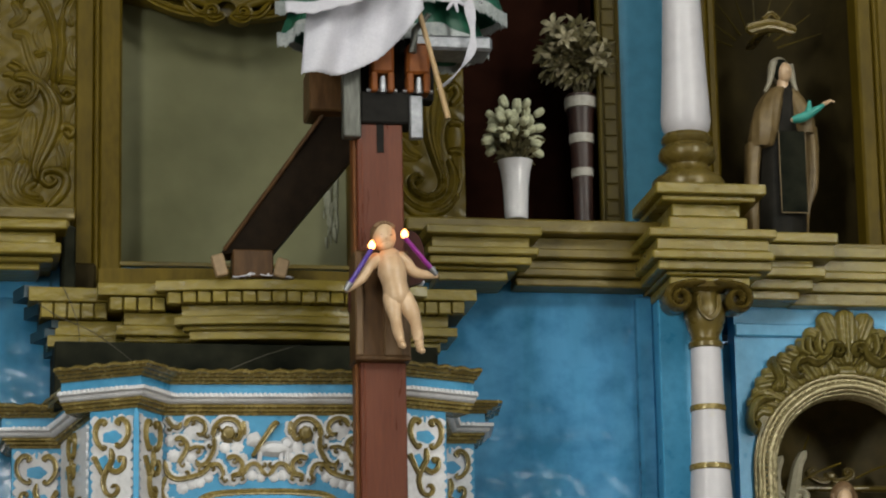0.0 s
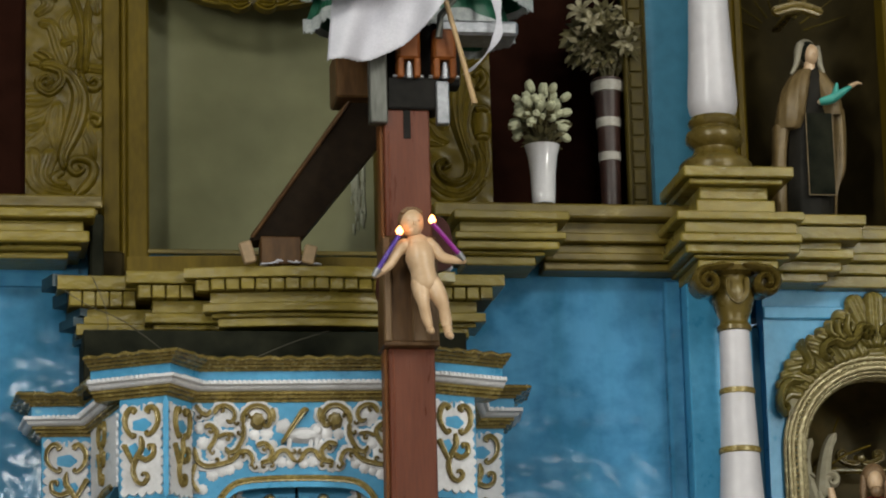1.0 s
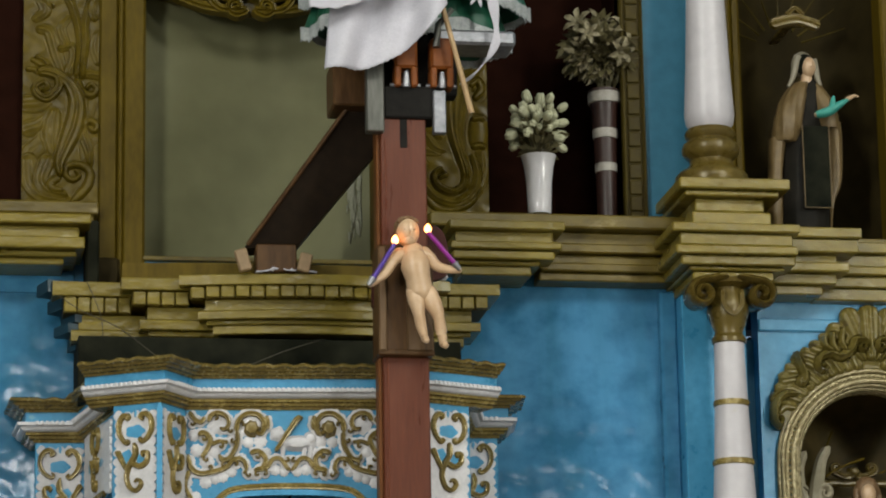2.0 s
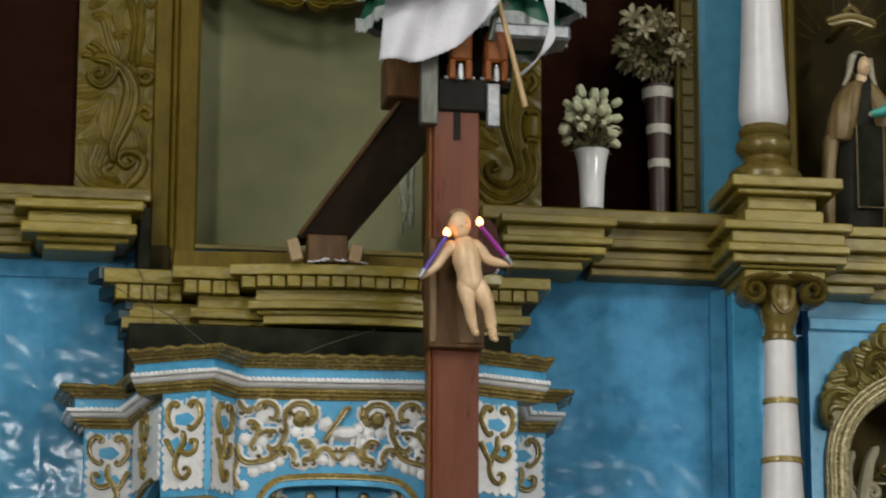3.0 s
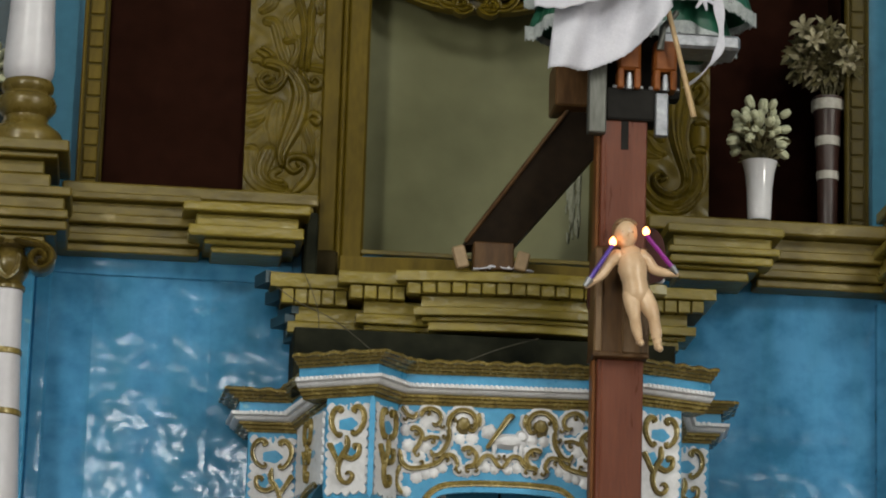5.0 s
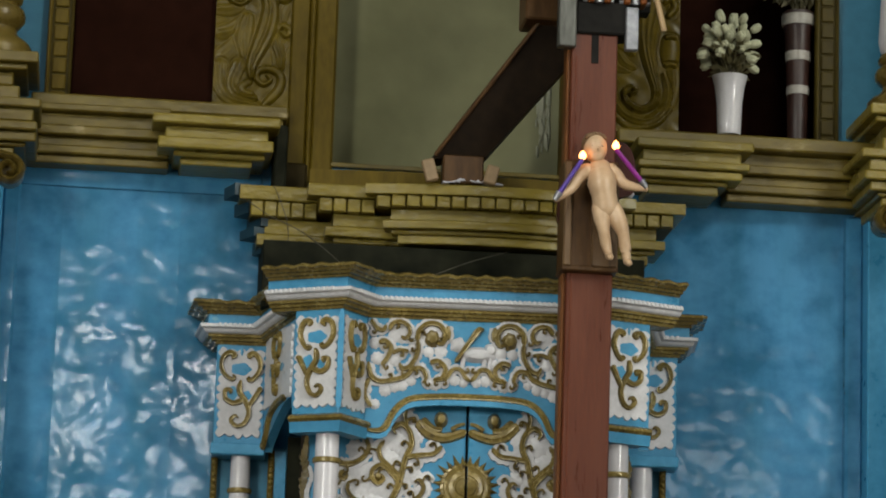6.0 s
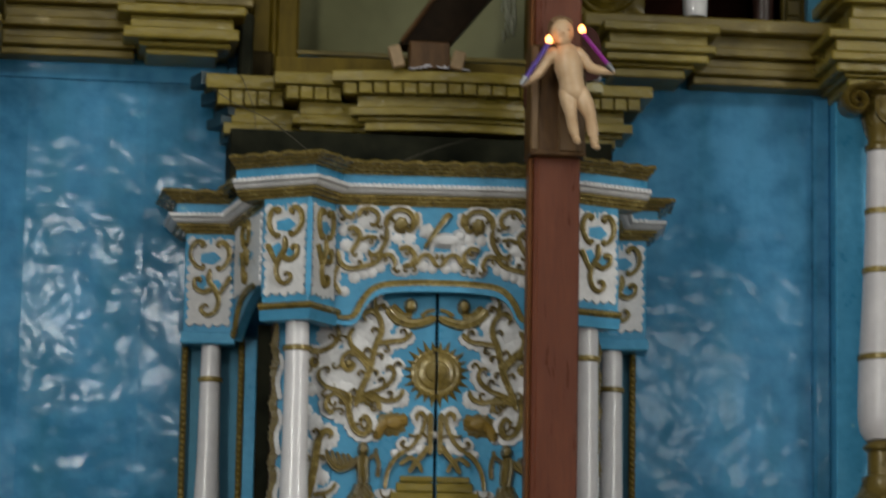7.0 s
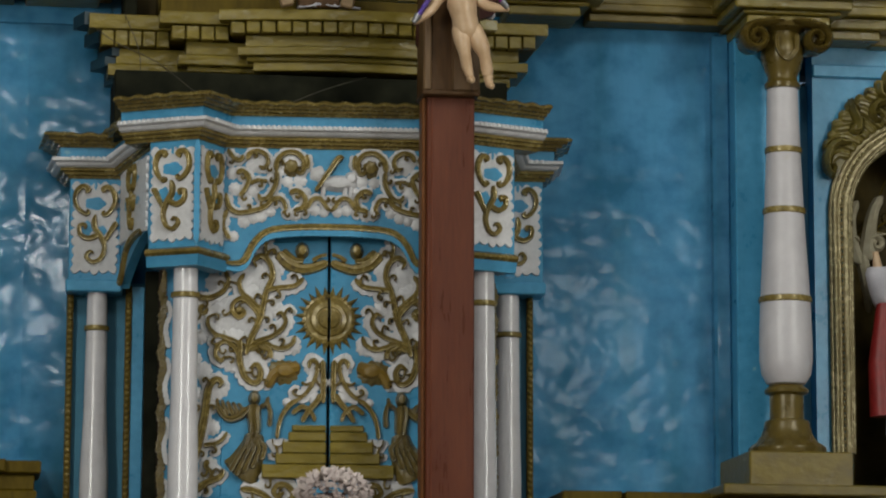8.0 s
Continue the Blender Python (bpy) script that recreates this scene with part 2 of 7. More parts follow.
NAVE = material("nave_plaster", [(0.36, 0.35, 0.31), (0.48, 0.46, 0.42)], 0.8, grain=12, big=1.5)
FLOOR = material("nave_floor_tile", [(0.16, 0.13, 0.11), (0.25, 0.21, 0.18)], 0.4, grain=12, big=1.5)
THREAD = material("grey_cobweb_thread", [(0.035, 0.030, 0.02), (0.065, 0.056, 0.036)], 0.8, grain=60, big=10)

FLAME = bpy.data.materials.new("candle_flame")
FLAME.use_nodes = True
_b = FLAME.node_tree.nodes["Principled BSDF"]
_b.inputs["Base Color"].default_value = (1.0, 0.5, 0.2, 1)
_b.inputs["Emission Color"].default_value = (1.0, 0.36, 0.10, 1)
_b.inputs["Emission Strength"].default_value = 8.0


# ---- mesh helpers ----
class Mesh:
    """Collects vertices and faces, then becomes one object."""

    def __init__(self):
        self.v, self.f, self.m = [], [], []

    def add(self, verts, faces, slot=0, at=None):
        k = len(self.v)
        self.v += [tuple(at @ Vector(p)) for p in verts] if at is not None else [tuple(p) for p in verts]
        self.f += [[k + i for i in q] for q in faces]
        self.m += [slot] * len(faces)
        return self

    def box(self, x0, x1, y0, y1, z0, z1, c=0.004, slot=0, at=None):
        """A box with its edges cut off by c."""
        c = min(c, 0.45 * min(x1 - x0, y1 - y0, z1 - z0))
        vs, idx = [], {}
        X, Y, Z = (x0, x1), (y0, y1), (z0, z1)
        for i in (0, 1):
            for j in (0, 1):
                for k in (0, 1):
                    sx, sy, sz = (1 if i == 0 else -1), (1 if j == 0 else -1), (1 if k == 0 else -1)
                    for ax in range(3):
                        d = [c * sx, c * sy, c * sz]
                        d[ax] = 0
                        idx[i, j, k, ax] = len(vs)
                        vs.append((X[i] + d[0], Y[j] + d[1], Z[k] + d[2]))
        fs = []
        for i in (0, 1):
            q = [idx[i, 0, 0, 0], idx[i, 1, 0, 0], idx[i, 1, 1, 0], idx[i, 0, 1, 0]]
            fs.append(q if i else q[::-1])
            q = [idx[0, i, 0, 1], idx[0, i, 1, 1], idx[1, i, 1, 1], idx[1, i, 0, 1]]
            fs.append(q if i else q[::-1])
            q = [idx[0, 0, i, 2], idx[1, 0, i, 2], idx[1, 1, i, 2], idx[0, 1, i, 2]]
            fs.append(q if i else q[::-1])
        for i in (0, 1):
            for j in (0, 1):
                q = [idx[i, j, 0, 0], idx[i, j, 1, 0], idx[i, j, 1, 1], idx[i, j, 0, 1]]
                fs.append(q if i == j else q[::-1])
                q = [idx[i, 0, j, 0], idx[i, 1, j, 0], idx[i, 1, j, 2], idx[i, 0, j, 2]]
                fs.append(q[::-1] if i == j else q)
                q = [idx[0, i, j, 1], idx[1, i, j, 1], idx[1, i, j, 2], idx[0, i, j, 2]]
                fs.append(q if i == j else q[::-1])
                for k in (0, 1):
                    q = [idx[i, j, k, 0], idx[i, j, k, 1], idx[i, j, k, 2]]
                    fs.append(q if (i + j + k) % 2 else q[::-1])
        return self.add(vs, fs, slot, at)

    def lathe(self, profile, x=0, y=0, seg=24, slot=0, at=None, flute=None):
        """Profile of (radius, z) turned round the upright line at x, y."""
        vs, fs = [], []
        for r, z in profile:
            for i in range(seg):
                a = 2 * math.pi * i / seg
                k = r * (flute(a, z) if flute else 1)
                vs.append((x + k * math.cos(a), y + k * math.sin(a), z))
        for j in range(len(profile) - 1):
            for i in range(seg):
                n = (i + 1) % seg
                fs.append((j * seg + i, j * seg + n, (j + 1) * seg + n, (j + 1) * seg + i))
        up = profile[-1][1] > profile[0][1]
        fs = [q if up else q[::-1] for q in fs]
        fs.append(tuple(range(seg))[::-1] if up else tuple(range(seg)))
        top = tuple(range((len(profile) - 1) * seg, len(profile) * seg))
        fs.append(top if up else top[::-1])
        return self.add(vs, fs, slot, at)

    def tube(self, pts, radii, seg=10, slot=0, at=None, flat=1.0, up=(0, 0, 1)):
        """A round rod along points in space, its radius changing on the way."""
        pts = [Vector(p) for p in pts]
        vs, fs = [], []
        up = Vector(up)
        for i, p in enumerate(pts):
            d = (pts[min(i + 1, len(pts) - 1)] - pts[max(i - 1, 0)]).normalized()
            side = d.cross(up)
            if side.length < 0.15:
                side = d.cross(Vector((0, 1, 0)))
            side.normalize()
            n = side.cross(d)
            for k in range(seg):
                a = 2 * math.pi * k / seg
                vs.append(p + radii[i] * (math.cos(a) * side + flat * math.sin(a) * n))
        for i in range(len(pts) - 1):
            for k in range(seg):
                n = (k + 1) % seg
                fs.append((i * seg + k, i * seg + n, (i + 1) * seg + n, (i + 1) * seg + k))
        fs.append(tuple(range(seg))[::-1])
        fs.append(tuple(range((len(pts) - 1) * seg, len(pts) * seg)))
        return self.add(vs, fs, slot, at)

    def ball(self, c, r, seg=14, rings=9, slot=0, at=None):
        """An ellipsoid with radii r."""
        vs, fs = [], []
        for j in range(rings + 1):
            b = math.pi * j / rings
            for i in range(seg):
                a = 2 * math.pi * i / seg
                vs.append((c[0] + r[0] * math.sin(b) * math.cos(a), c[1] + r[1] * math.sin(b) * math.sin(a), c[2] - r[2] * math.cos(b)))
        for j in range(rings):
            for i in range(seg):
                n = (i + 1) % seg
                fs.append((j * seg + i, j * seg + n, (j + 1) * seg + n, (j + 1) * seg + i))
        return self.add(vs, fs, slot, at)

    def weld(self):
        """Joins vertices that share a place."""
        seen, where, vs = {}, [], []
        for p in self.v:
            key = tuple(round(c, 5) for c in p)
            if key not in seen:
                seen[key] = len(vs)
                vs.append(p)
            where.append(seen[key])
        self.v, self.f = vs, [list(dict.fromkeys(where[i] for i in f)) for f in self.f]
        return self

    def curtain(self, line, z0, z1, slot=0):
        """An upright sheet that follows a plan line."""
        n = len(line)
        return self.add([(x, y, z0) for x, y in line] + [(x, y, z1) for x, y in line], [(i, i + 1, i + 1 + n, i + n) for i in range(n - 1)], slot)

    def prism(self, outline, y0, y1, slot=0, at=None):
        """An outline of (x, z), in turn anticlockwise seen from the front, drawn out from y0 (front) to y1."""
        n = len(outline)
        vs = [(x, y0, z) for x, z in outline] + [(x, y1, z) for x, z in outline]
        fs = [tuple(range(n)), tuple(range(n, 2 * n))[::-1]]
        fs += [(i, i + n, (i + 1) % n + n, (i + 1) % n) for i in range(n)]
        return self.add(vs, fs, slot, at)

    def sweep(self, line, profile, slot=0):
        """A moulding: profile of (out, z) carried along a plan line of (x, y), mitred; out is to the right of the way."""
        n, vs, fs = len(line), [], []
        P = [Vector(p[:2]) for p in line]
        rise = [p[2] if len(p) > 2 else 0.0 for p in line]
        for i in range(n):
            d0 = (P[i] - P[i - 1]).normalized() if i else (P[1] - P[0]).normalized()
            d1 = (P[i + 1] - P[i]).normalized() if i < n - 1 else d0
            n0, n1 = Vector((d0.y, -d0.x)), Vector((d1.y, -d1.x))
            m = (n0 + n1).normalized()
            m /= max(0.35, m.dot(n0))
            vs += [(P[i].x + m.x * o, P[i].y + m.y * o, z + rise[i]) for o, z in profile]
        k = len(profile)
        for i in range(n - 1):
            for j in range(k):
                q = (j + 1) % k
                fs.append((i * k + j, (i + 1) * k + j, (i + 1) * k + q, i * k + q))
        fs.append(tuple(range(k)))
        fs.append(tuple(range((n - 1) * k, n * k))[::-1])
        return self.add(vs, fs, slot)

    def vine(self, pts, r0, r1, h, w=0.0, slot=0, at=None, scallop=0.0, step=0.006, groove=True):
        """A carved scroll lying on a panel: points (u, v), half width from r0 to r1, height h, its foot at w above the panel."""
        path = smooth_path(pts, step)
        n, vs, fs = len(path), [], []
        s = 0.0
        for i, p in enumerate(path):
            a, b = path[max(i - 1, 0)], path[min(i + 1, n - 1)]
            d = Vector((b[0] - a[0], b[1] - a[1]))
            d = d.normalized() if d.length > 1e-9 else Vector((1, 0))
            s += math.hypot(p[0] - a[0], p[1] - a[1]) if i else 0
            t = i / max(1, n - 1)
            r = r0 + (r1 - r0) * t
            r *= min(1.0, 0.35 + 8 * t, 0.35 + 8 * (1 - t))
            if scallop:
                r *= 0.86 + scallop * abs(math.sin(s * math.pi / 0.026))
                sec = [(-1, 0), (-0.93, 1), (0.93, 1), (1, 0)]
            elif groove:
                sec = [(-1, 0), (-0.72, 0.85), (-0.3, 0.8), (0, 1.0), (0.3, 0.8), (0.72, 0.85), (1, 0)]
            else:
                sec = [(-1, 0), (-0.7, 0.7), (0, 1), (0.7, 0.7), (1, 0)]
            k = len(sec)
            vs += [(p[0] - d.y * r * q, p[1] + d.x * r * q, w + h * g) for q, g in sec]
        for i in range(n - 1):
            for j in range(k - 1):
                fs.append((i * k + j + 1, i * k + j, (i + 1) * k + j, (i + 1) * k + j + 1))
        fs.append(tuple(range(k)))
        fs.append(tuple(range((n - 1) * k, n * k))[::-1])
        return self.add(vs, fs, slot, at)

    def disc(self, c, r, h, w=0.0, seg=18, slot=0, at=None, lobes=0, lobe=0.12):
        """A low dome on a panel, with a lobed rim where asked."""
        vs, fs = [(c[0], c[1], w + h)], []
        for q, g in ((0.55, 0.85), (1.0, 0.0)):
            for i in range(seg):
                a = 2 * math.pi * i / seg
                k = q * (1 + (lobe * math.cos(lobes * a) if lobes else 0))
                vs.append((c[0] + r[0] * k * math.cos(a), c[1] + r[1] * k * math.sin(a), w + h * g))
        for i in range(seg):
            n = (i + 1) % seg
            fs += [(0, 1 + i, 1 + n), (1 + i, 1 + seg + i, 1 + seg + n, 1 + n)]
        return self.add(vs, fs, slot, at)


def carved_relief(width, tall, cell, strokes, base=0.004):
    """A board's carved face as a height grid: each stroke is (points, radii, height, flutes), cut free along its edge, the later above the earlier."""
    nx, nz = int(width / cell), int(tall / cell)
    X, Z = np.meshgrid(np.linspace(0, width, nx + 1), np.linspace(0, tall, nz + 1))
    H = base + 0.002 * np.sin(X * 61 + 2 * np.sin(Z * 23)) * np.sin(Z * 47)
    for pts, radii, height, flutes in strokes:
        path = smooth_path(pts, cell * 1.2)
        n = len(path)
        best, across = np.full(X.shape, 9.0), np.zeros(X.shape)
        for i, p in enumerate(path):
            r = max(0.004, float(np.interp(i / max(1, n - 1), np.linspace(0, 1, len(radii)), radii)))
            a, b = path[max(i - 1, 0)], path[min(i + 1, n - 1)]
            dx, dz = b[0] - a[0], b[1] - a[1]
            q = math.hypot(dx, dz) or 1.0
            d = np.hypot(X - p[0], Z - p[1]) / r
            near = d < best
            best = np.where(near, d, best)
            across = np.where(near, ((X - p[0]) * dz - (Z - p[1]) * dx) / q / r, across)
        body = height * np.sqrt(np.clip(1 - best ** 2, 0, 1))
        if flutes:
            body *= 0.86 + 0.14 * np.cos(across * math.pi * flutes)
        inside = best < 1
        rim = (best >= 1) & (best < 1.22)
        H = np.where(inside, np.maximum(body, 0.35 * H + body * 0.65), H)
        H = np.where(rim, H * 0.45, H)
    mesh = Mesh()
    mesh.add([(x, h, z) for x, h, z in zip(X.ravel().tolist(), (-H).ravel().tolist(), Z.ravel().tolist())],
             [(j * (nx + 1) + i, j * (nx + 1) + i + 1, (j + 1) * (nx + 1) + i + 1, (j + 1) * (nx + 1) + i) for j in range(nz) for i in range(nx)])
    return mesh


def smooth_path(pts, step):
    """A Catmull-Rom line through the points, at about even steps."""
    out = []
    P = [pts[0]] + list(pts) + [pts[-1]]
    for i in range(1, len(P) - 2):
        a, b, c, d = P[i - 1], P[i], P[i + 1], P[i + 2]
        n = max(2, int(math.dist(b, c) / step))
        for k in range(n):
            t = k / n
            out.append(tuple(0.5 * (2 * b[j] + (c[j] - a[j]) * t + (2 * a[j] - 5 * b[j] + 4 * c[j] - d[j]) * t * t
                                    + (3 * b[j] - a[j] - 3 * c[j] + d[j]) * t ** 3) for j in range(len(b))))
    out.append(tuple(pts[-1]))
    return out


def curl(cx, cy, r, a0, turns, shrink=0.25, n=14):
    """Points of a spiral from radius r at angle a0 (degrees) inwards; turns below zero run clockwise."""
    return [(cx + r * (1 - (1 - shrink) * i / n) * math.cos(radians(a0) + 2 * math.pi * turns * i / n),
             cy + r * (1 - (1 - shrink) * i / n) * math.sin(radians(a0) + 2 * math.pi * turns * i / n)) for i in range(n + 1)]



def part(name, mesh, mats, parent=None, label="", smooth=38):
    me = bpy.data.meshes.new(name)
    me.from_pydata(mesh.v, [], mesh.f)
    for m in (mats if isinstance(mats, (list, tuple)) else [mats]):
        me.materials.append(m)
    me.polygons.foreach_set("material_index", mesh.m)
    me.shade_smooth()
    me.set_sharp_from_angle(angle=radians(smooth))
    me.update()
    ob = new(name, me)
    if parent:
        ob.parent = parent
    if label:
        ob["label"] = label
    return ob


def thing(name, label, category, at=None, kind="", group=""):
    ob = tagged(new(name), label, category, group, kind)
    if at is not None:
        ob.matrix_world = at
    return ob


def piece(name, mesh, mats, label, category="", kind="structure", group="", smooth=38):
    return tagged(part(name, mesh, mats, None, "", smooth), label, category, group, kind)


def face(a, b, z0):
    """A pose whose x runs along the panel from a to b (plan points), y up from z0, z out of the panel to the front."""
    d = Vector((b[0] - a[0], b[1] - a[1], 0)).normalized()
    out = Vector((d.y, -d.x, 0))
    return Matrix(((d.x, 0, out.x, a[0]), (d.y, 0, out.y, a[1]), (0, 1, 0, z0), (0, 0, 0, 1)))


# ---- the large structure ----
def opened_wall(name, along, at0, at1, zs, holes, place, mat, label):
    """A plain wall with rectangular openings; place(u, v, z) gives the point at u along, v through it."""
    mesh = Mesh()
    cuts = sorted({at0, at1, *[h for q in holes for h in q[:2]]})
    for a, b in zip(cuts, cuts[1:]):
        hole = next((q for q in holes if q[0] <= a and b <= q[1]), None)
        spans = [(zs[0], hole[2]), (hole[3], zs[1])] if hole else [zs]
        for z0, z1 in spans:
            vs = [place(u, v, z) for u in (a, b) for v in (0, 0.3) for z in (z0, z1)]
            mesh.add(vs, [(0, 1, 3, 2), (4, 6, 7, 5), (0, 4, 5, 1), (2, 3, 7, 6), (1, 5, 7, 3), (0, 2, 6, 4)])
    return piece(name, mesh, mat, label, "wall")


opened_wall("wall_east_upper", "y", -26, 0.5, (9, 20), [(-14.5, -11.5, 11.4, 13.8)], lambda u, v, z: (7.9 + v, u, z), NAVE, "plain plastered upper nave wall with a high window")
opened_wall("wall_west_upper", "y", -26, 0.5, (9, 20), [(-14.5, -11.5, 11.4, 13.8)], lambda u, v, z: (-7.9 - v, u, z), NAVE, "plain plastered upper nave wall with a high window")
for low_name, place in (("wall_east", lambda u, v, z: (7.9 + v, u, z)), ("wall_west", lambda u, v, z: (-7.9 - v, u, z))):
    opened_wall(low_name, "y", -26, 0.5, (0, 9), [(-14.0, -12.4, 4.0, 6.4)], place, NAVE, "plain plastered nave wall, unseen, opened for an added fill lamp")
opened_wall("wall_south", "x", -8.2, 8.2, (0, 10), [(-2.16, -1.74, 7.65, 8.55), (5.7, 6.5, 6.1, 7.7)], lambda u, v, z: (u, -25.9 - v, z), NAVE, "plain plastered nave wall with two small windows")
opened_wall("wall_gable", "x", -8.2, 8.2, (10, 20), [(-2.5, 2.5, 15.7, 18.7)], lambda u, v, z: (u, -25.9 - v, z), NAVE, "plain plastered gable wall with a wide high window")
piece("floor", Mesh().box(-8.2, 8.2, -26.2, 0.8, -0.3, 0.0), FLOOR, "worn tiled church floor", "floor")
piece("ceiling", Mesh().box(-8.2, 8.2, -26.2, 0.8, 20.0, 20.3), NAVE, "plain plastered church ceiling", "ceiling")

# the altar wall: blue below, with an arched niche, recessed niches above
wall = Mesh()
wall.box(-8.2, 2.2, 0.0, 0.35, 0.0, 5.1, 0.002)
wall.box(3.55, 8.2, 0.0, 0.35, 0.0, 5.1, 0.002)
wall.box(2.2, 3.55, 0.0, 0.35, 0.0, 2.7, 0.002)
piece("wall_north", wall, WALL_BLUE, "glossy blue painted altar wall with uneven plaster", "wall")
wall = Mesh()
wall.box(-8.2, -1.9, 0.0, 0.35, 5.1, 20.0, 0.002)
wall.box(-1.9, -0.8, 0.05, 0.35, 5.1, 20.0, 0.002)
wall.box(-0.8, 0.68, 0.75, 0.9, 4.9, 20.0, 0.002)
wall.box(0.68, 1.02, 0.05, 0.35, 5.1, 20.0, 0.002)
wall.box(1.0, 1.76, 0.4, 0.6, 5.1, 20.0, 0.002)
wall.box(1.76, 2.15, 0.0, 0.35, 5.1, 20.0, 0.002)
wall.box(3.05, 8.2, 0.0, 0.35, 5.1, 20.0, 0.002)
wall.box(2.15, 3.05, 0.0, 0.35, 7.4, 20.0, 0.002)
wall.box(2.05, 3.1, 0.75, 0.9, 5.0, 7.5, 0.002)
piece("wall_upper", wall, DIM_BLUE, "blue upper altar wall between the niches, its shade painted in", "wall")

N_ARC = 28


def arc(cx, cz, r, a0, a1, n=N_ARC):
    return [(cx + r * math.cos(radians(a0 + (a1 - a0) * i / n)), cz + r * math.sin(radians(a0 + (a1 - a0) * i / n))) for i in range(n + 1)]


# blue panel with the arched opening
AX, AZ, AR = 2.77, 4.18, 0.362
NX, NZ = 2.83, 4.09
spandrel = [(2.245, 2.7), (AX - AR, 2.7)] + arc(AX, AZ, AR, 180, 0) + [(AX + AR, 2.7), (3.55, 2.7), (3.55, 5.1), (2.245, 5.1)]
piece("wall_panel", Mesh().prism(spandrel, -0.12, 0.0), TRIM_BLUE, "sky-blue painted panel around an arched niche", "wall panel")
piece("wall_trim", Mesh().box(2.245, 3.55, -0.14, -0.115, 4.80, 4.86, 0.006), TRIM_BLUE, "thin blue moulding under the cornice", "trim")
piece("pilaster", Mesh().box(1.88, 2.18, -0.15, 0.02, 2.7, 5.0, 0.006), TRIM_BLUE, "pale blue flat pilaster behind the column", "pilaster")
piece("pilaster", Mesh().box(1.80, 1.88, -0.06, 0.02, 2.7, 5.0, 0.012), WALL_BLUE, "darker blue moulding beside the pilaster", "pilaster")
piece("pilaster", Mesh().box(-2.36, -2.06, -0.15, 0.02, 2.7, 5.0, 0.006), TRIM_BLUE, "pale blue flat pilaster behind the column", "pilaster")
piece("pilaster", Mesh().box(-2.06, -1.98, -0.06, 0.02, 2.7, 5.0, 0.012), WALL_BLUE, "darker blue moulding beside the pilaster", "pilaster")
piece("pilaster", Mesh().add([(x, y, z) for z in (2.7, 4.94) for x, y in ((-1.98, 0.02), (-1.98, -0.024), (-1.90, -0.016), (-1.79, -0.0005), (-1.79, 0.02))], [(0, 1, 6, 5), (1, 2, 7, 6), (2, 3, 8, 7), (3, 4, 9, 8), (4, 3, 2, 1, 0), (5, 6, 7, 8, 9)]), WALL_BLUE, "shallow slanting blue strip beside the pilaster", "pilaster")
piece("pilaster", Mesh().add([(x, y, z) for z in (2.7, 4.94) for x, y in ((-1.26, 0.02), (-1.26, -0.001), (-0.80, -0.018), (-0.80, 0.02))], [(0, 1, 5, 4), (1, 2, 6, 5), (2, 3, 7, 6), (3, 2, 1, 0), (4, 5, 6, 7)]), WALL_BLUE, "shallow slanting blue strip behind the tabernacle", "pilaster")
# Added block, its brown carrying grime and shading at the frame moulding's foot.
piece("plinth", Mesh().box(-0.805, -0.70, -0.075, 0.02, 4.93, 5.10, 0.012), NICHE_BROWN, "dark brown block added for grime and shading under the frame moulding", "plinth")
# Added board: gives the cornice's shadow its sharp lower edge.
piece("fascia", Mesh().box(-1.98, -0.90, -0.014, 0.02, 4.943, 5.04, 0.003), WALL_BLUE, "blue board added for the sharp shadow edge under the cornice", "fascia")
# Added block: the darkness of the gap here is painted near-black.
piece("pilaster_base", Mesh().box(-0.86, -0.80, -0.20, 0.1, 4.90, 5.24, 0.01), NEAR_BLACK, "near-black block filling the dark gap at the frame's foot", "block")
piece("groove", Mesh().box(2.18, 2.245, -0.03, 0.0, 2.7, 4.78, 0.002), DIM_BLUE, "deep blue groove beside the pilaster", "trim")
niche = Mesh()
niche.curtain([(x, -y * 1.1) for x, y in arc(NX, 0, 0.47, 180, 360, 32)], 2.7, 4.8)
niche.box(NX - 0.6, NX + 0.6, 0.0, 0.6, 4.75, 4.8)
piece("niche_wall", niche, NICHE_OCHRE, "brown ochre curved back of the arched niche", "niche")

# central niche: rounded grey-green back and gilt frame mouldings
back = Mesh()
back.curtain([(-0.62 + 1.14 * i / 40, 0.10 + 0.13 * math.sin(math.pi * i / 40) ** 0.5) for i in range(41)], 4.9, 8.5)
piece("niche_wall", back, NICHE_GREY, "grey-green plastered curved back of the central niche", "niche")


def frame_strip(x0, x1, z0, z1, steps, y, mat, label, name="frame_moulding"):
    """An upright moulding of several ridges side by side: (share of width, how far proud)."""
    ob = thing(name, label, "frame", kind="structure")
    x = x0
    for share, proud in steps:
        w = (x1 - x0) * share
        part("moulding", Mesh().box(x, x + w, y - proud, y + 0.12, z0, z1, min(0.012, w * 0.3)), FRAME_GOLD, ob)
        x += w
    return ob


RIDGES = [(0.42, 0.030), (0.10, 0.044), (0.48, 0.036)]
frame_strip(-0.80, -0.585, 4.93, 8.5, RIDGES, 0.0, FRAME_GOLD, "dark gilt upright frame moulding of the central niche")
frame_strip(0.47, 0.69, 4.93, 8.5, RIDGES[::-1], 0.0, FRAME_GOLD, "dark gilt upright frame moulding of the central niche")


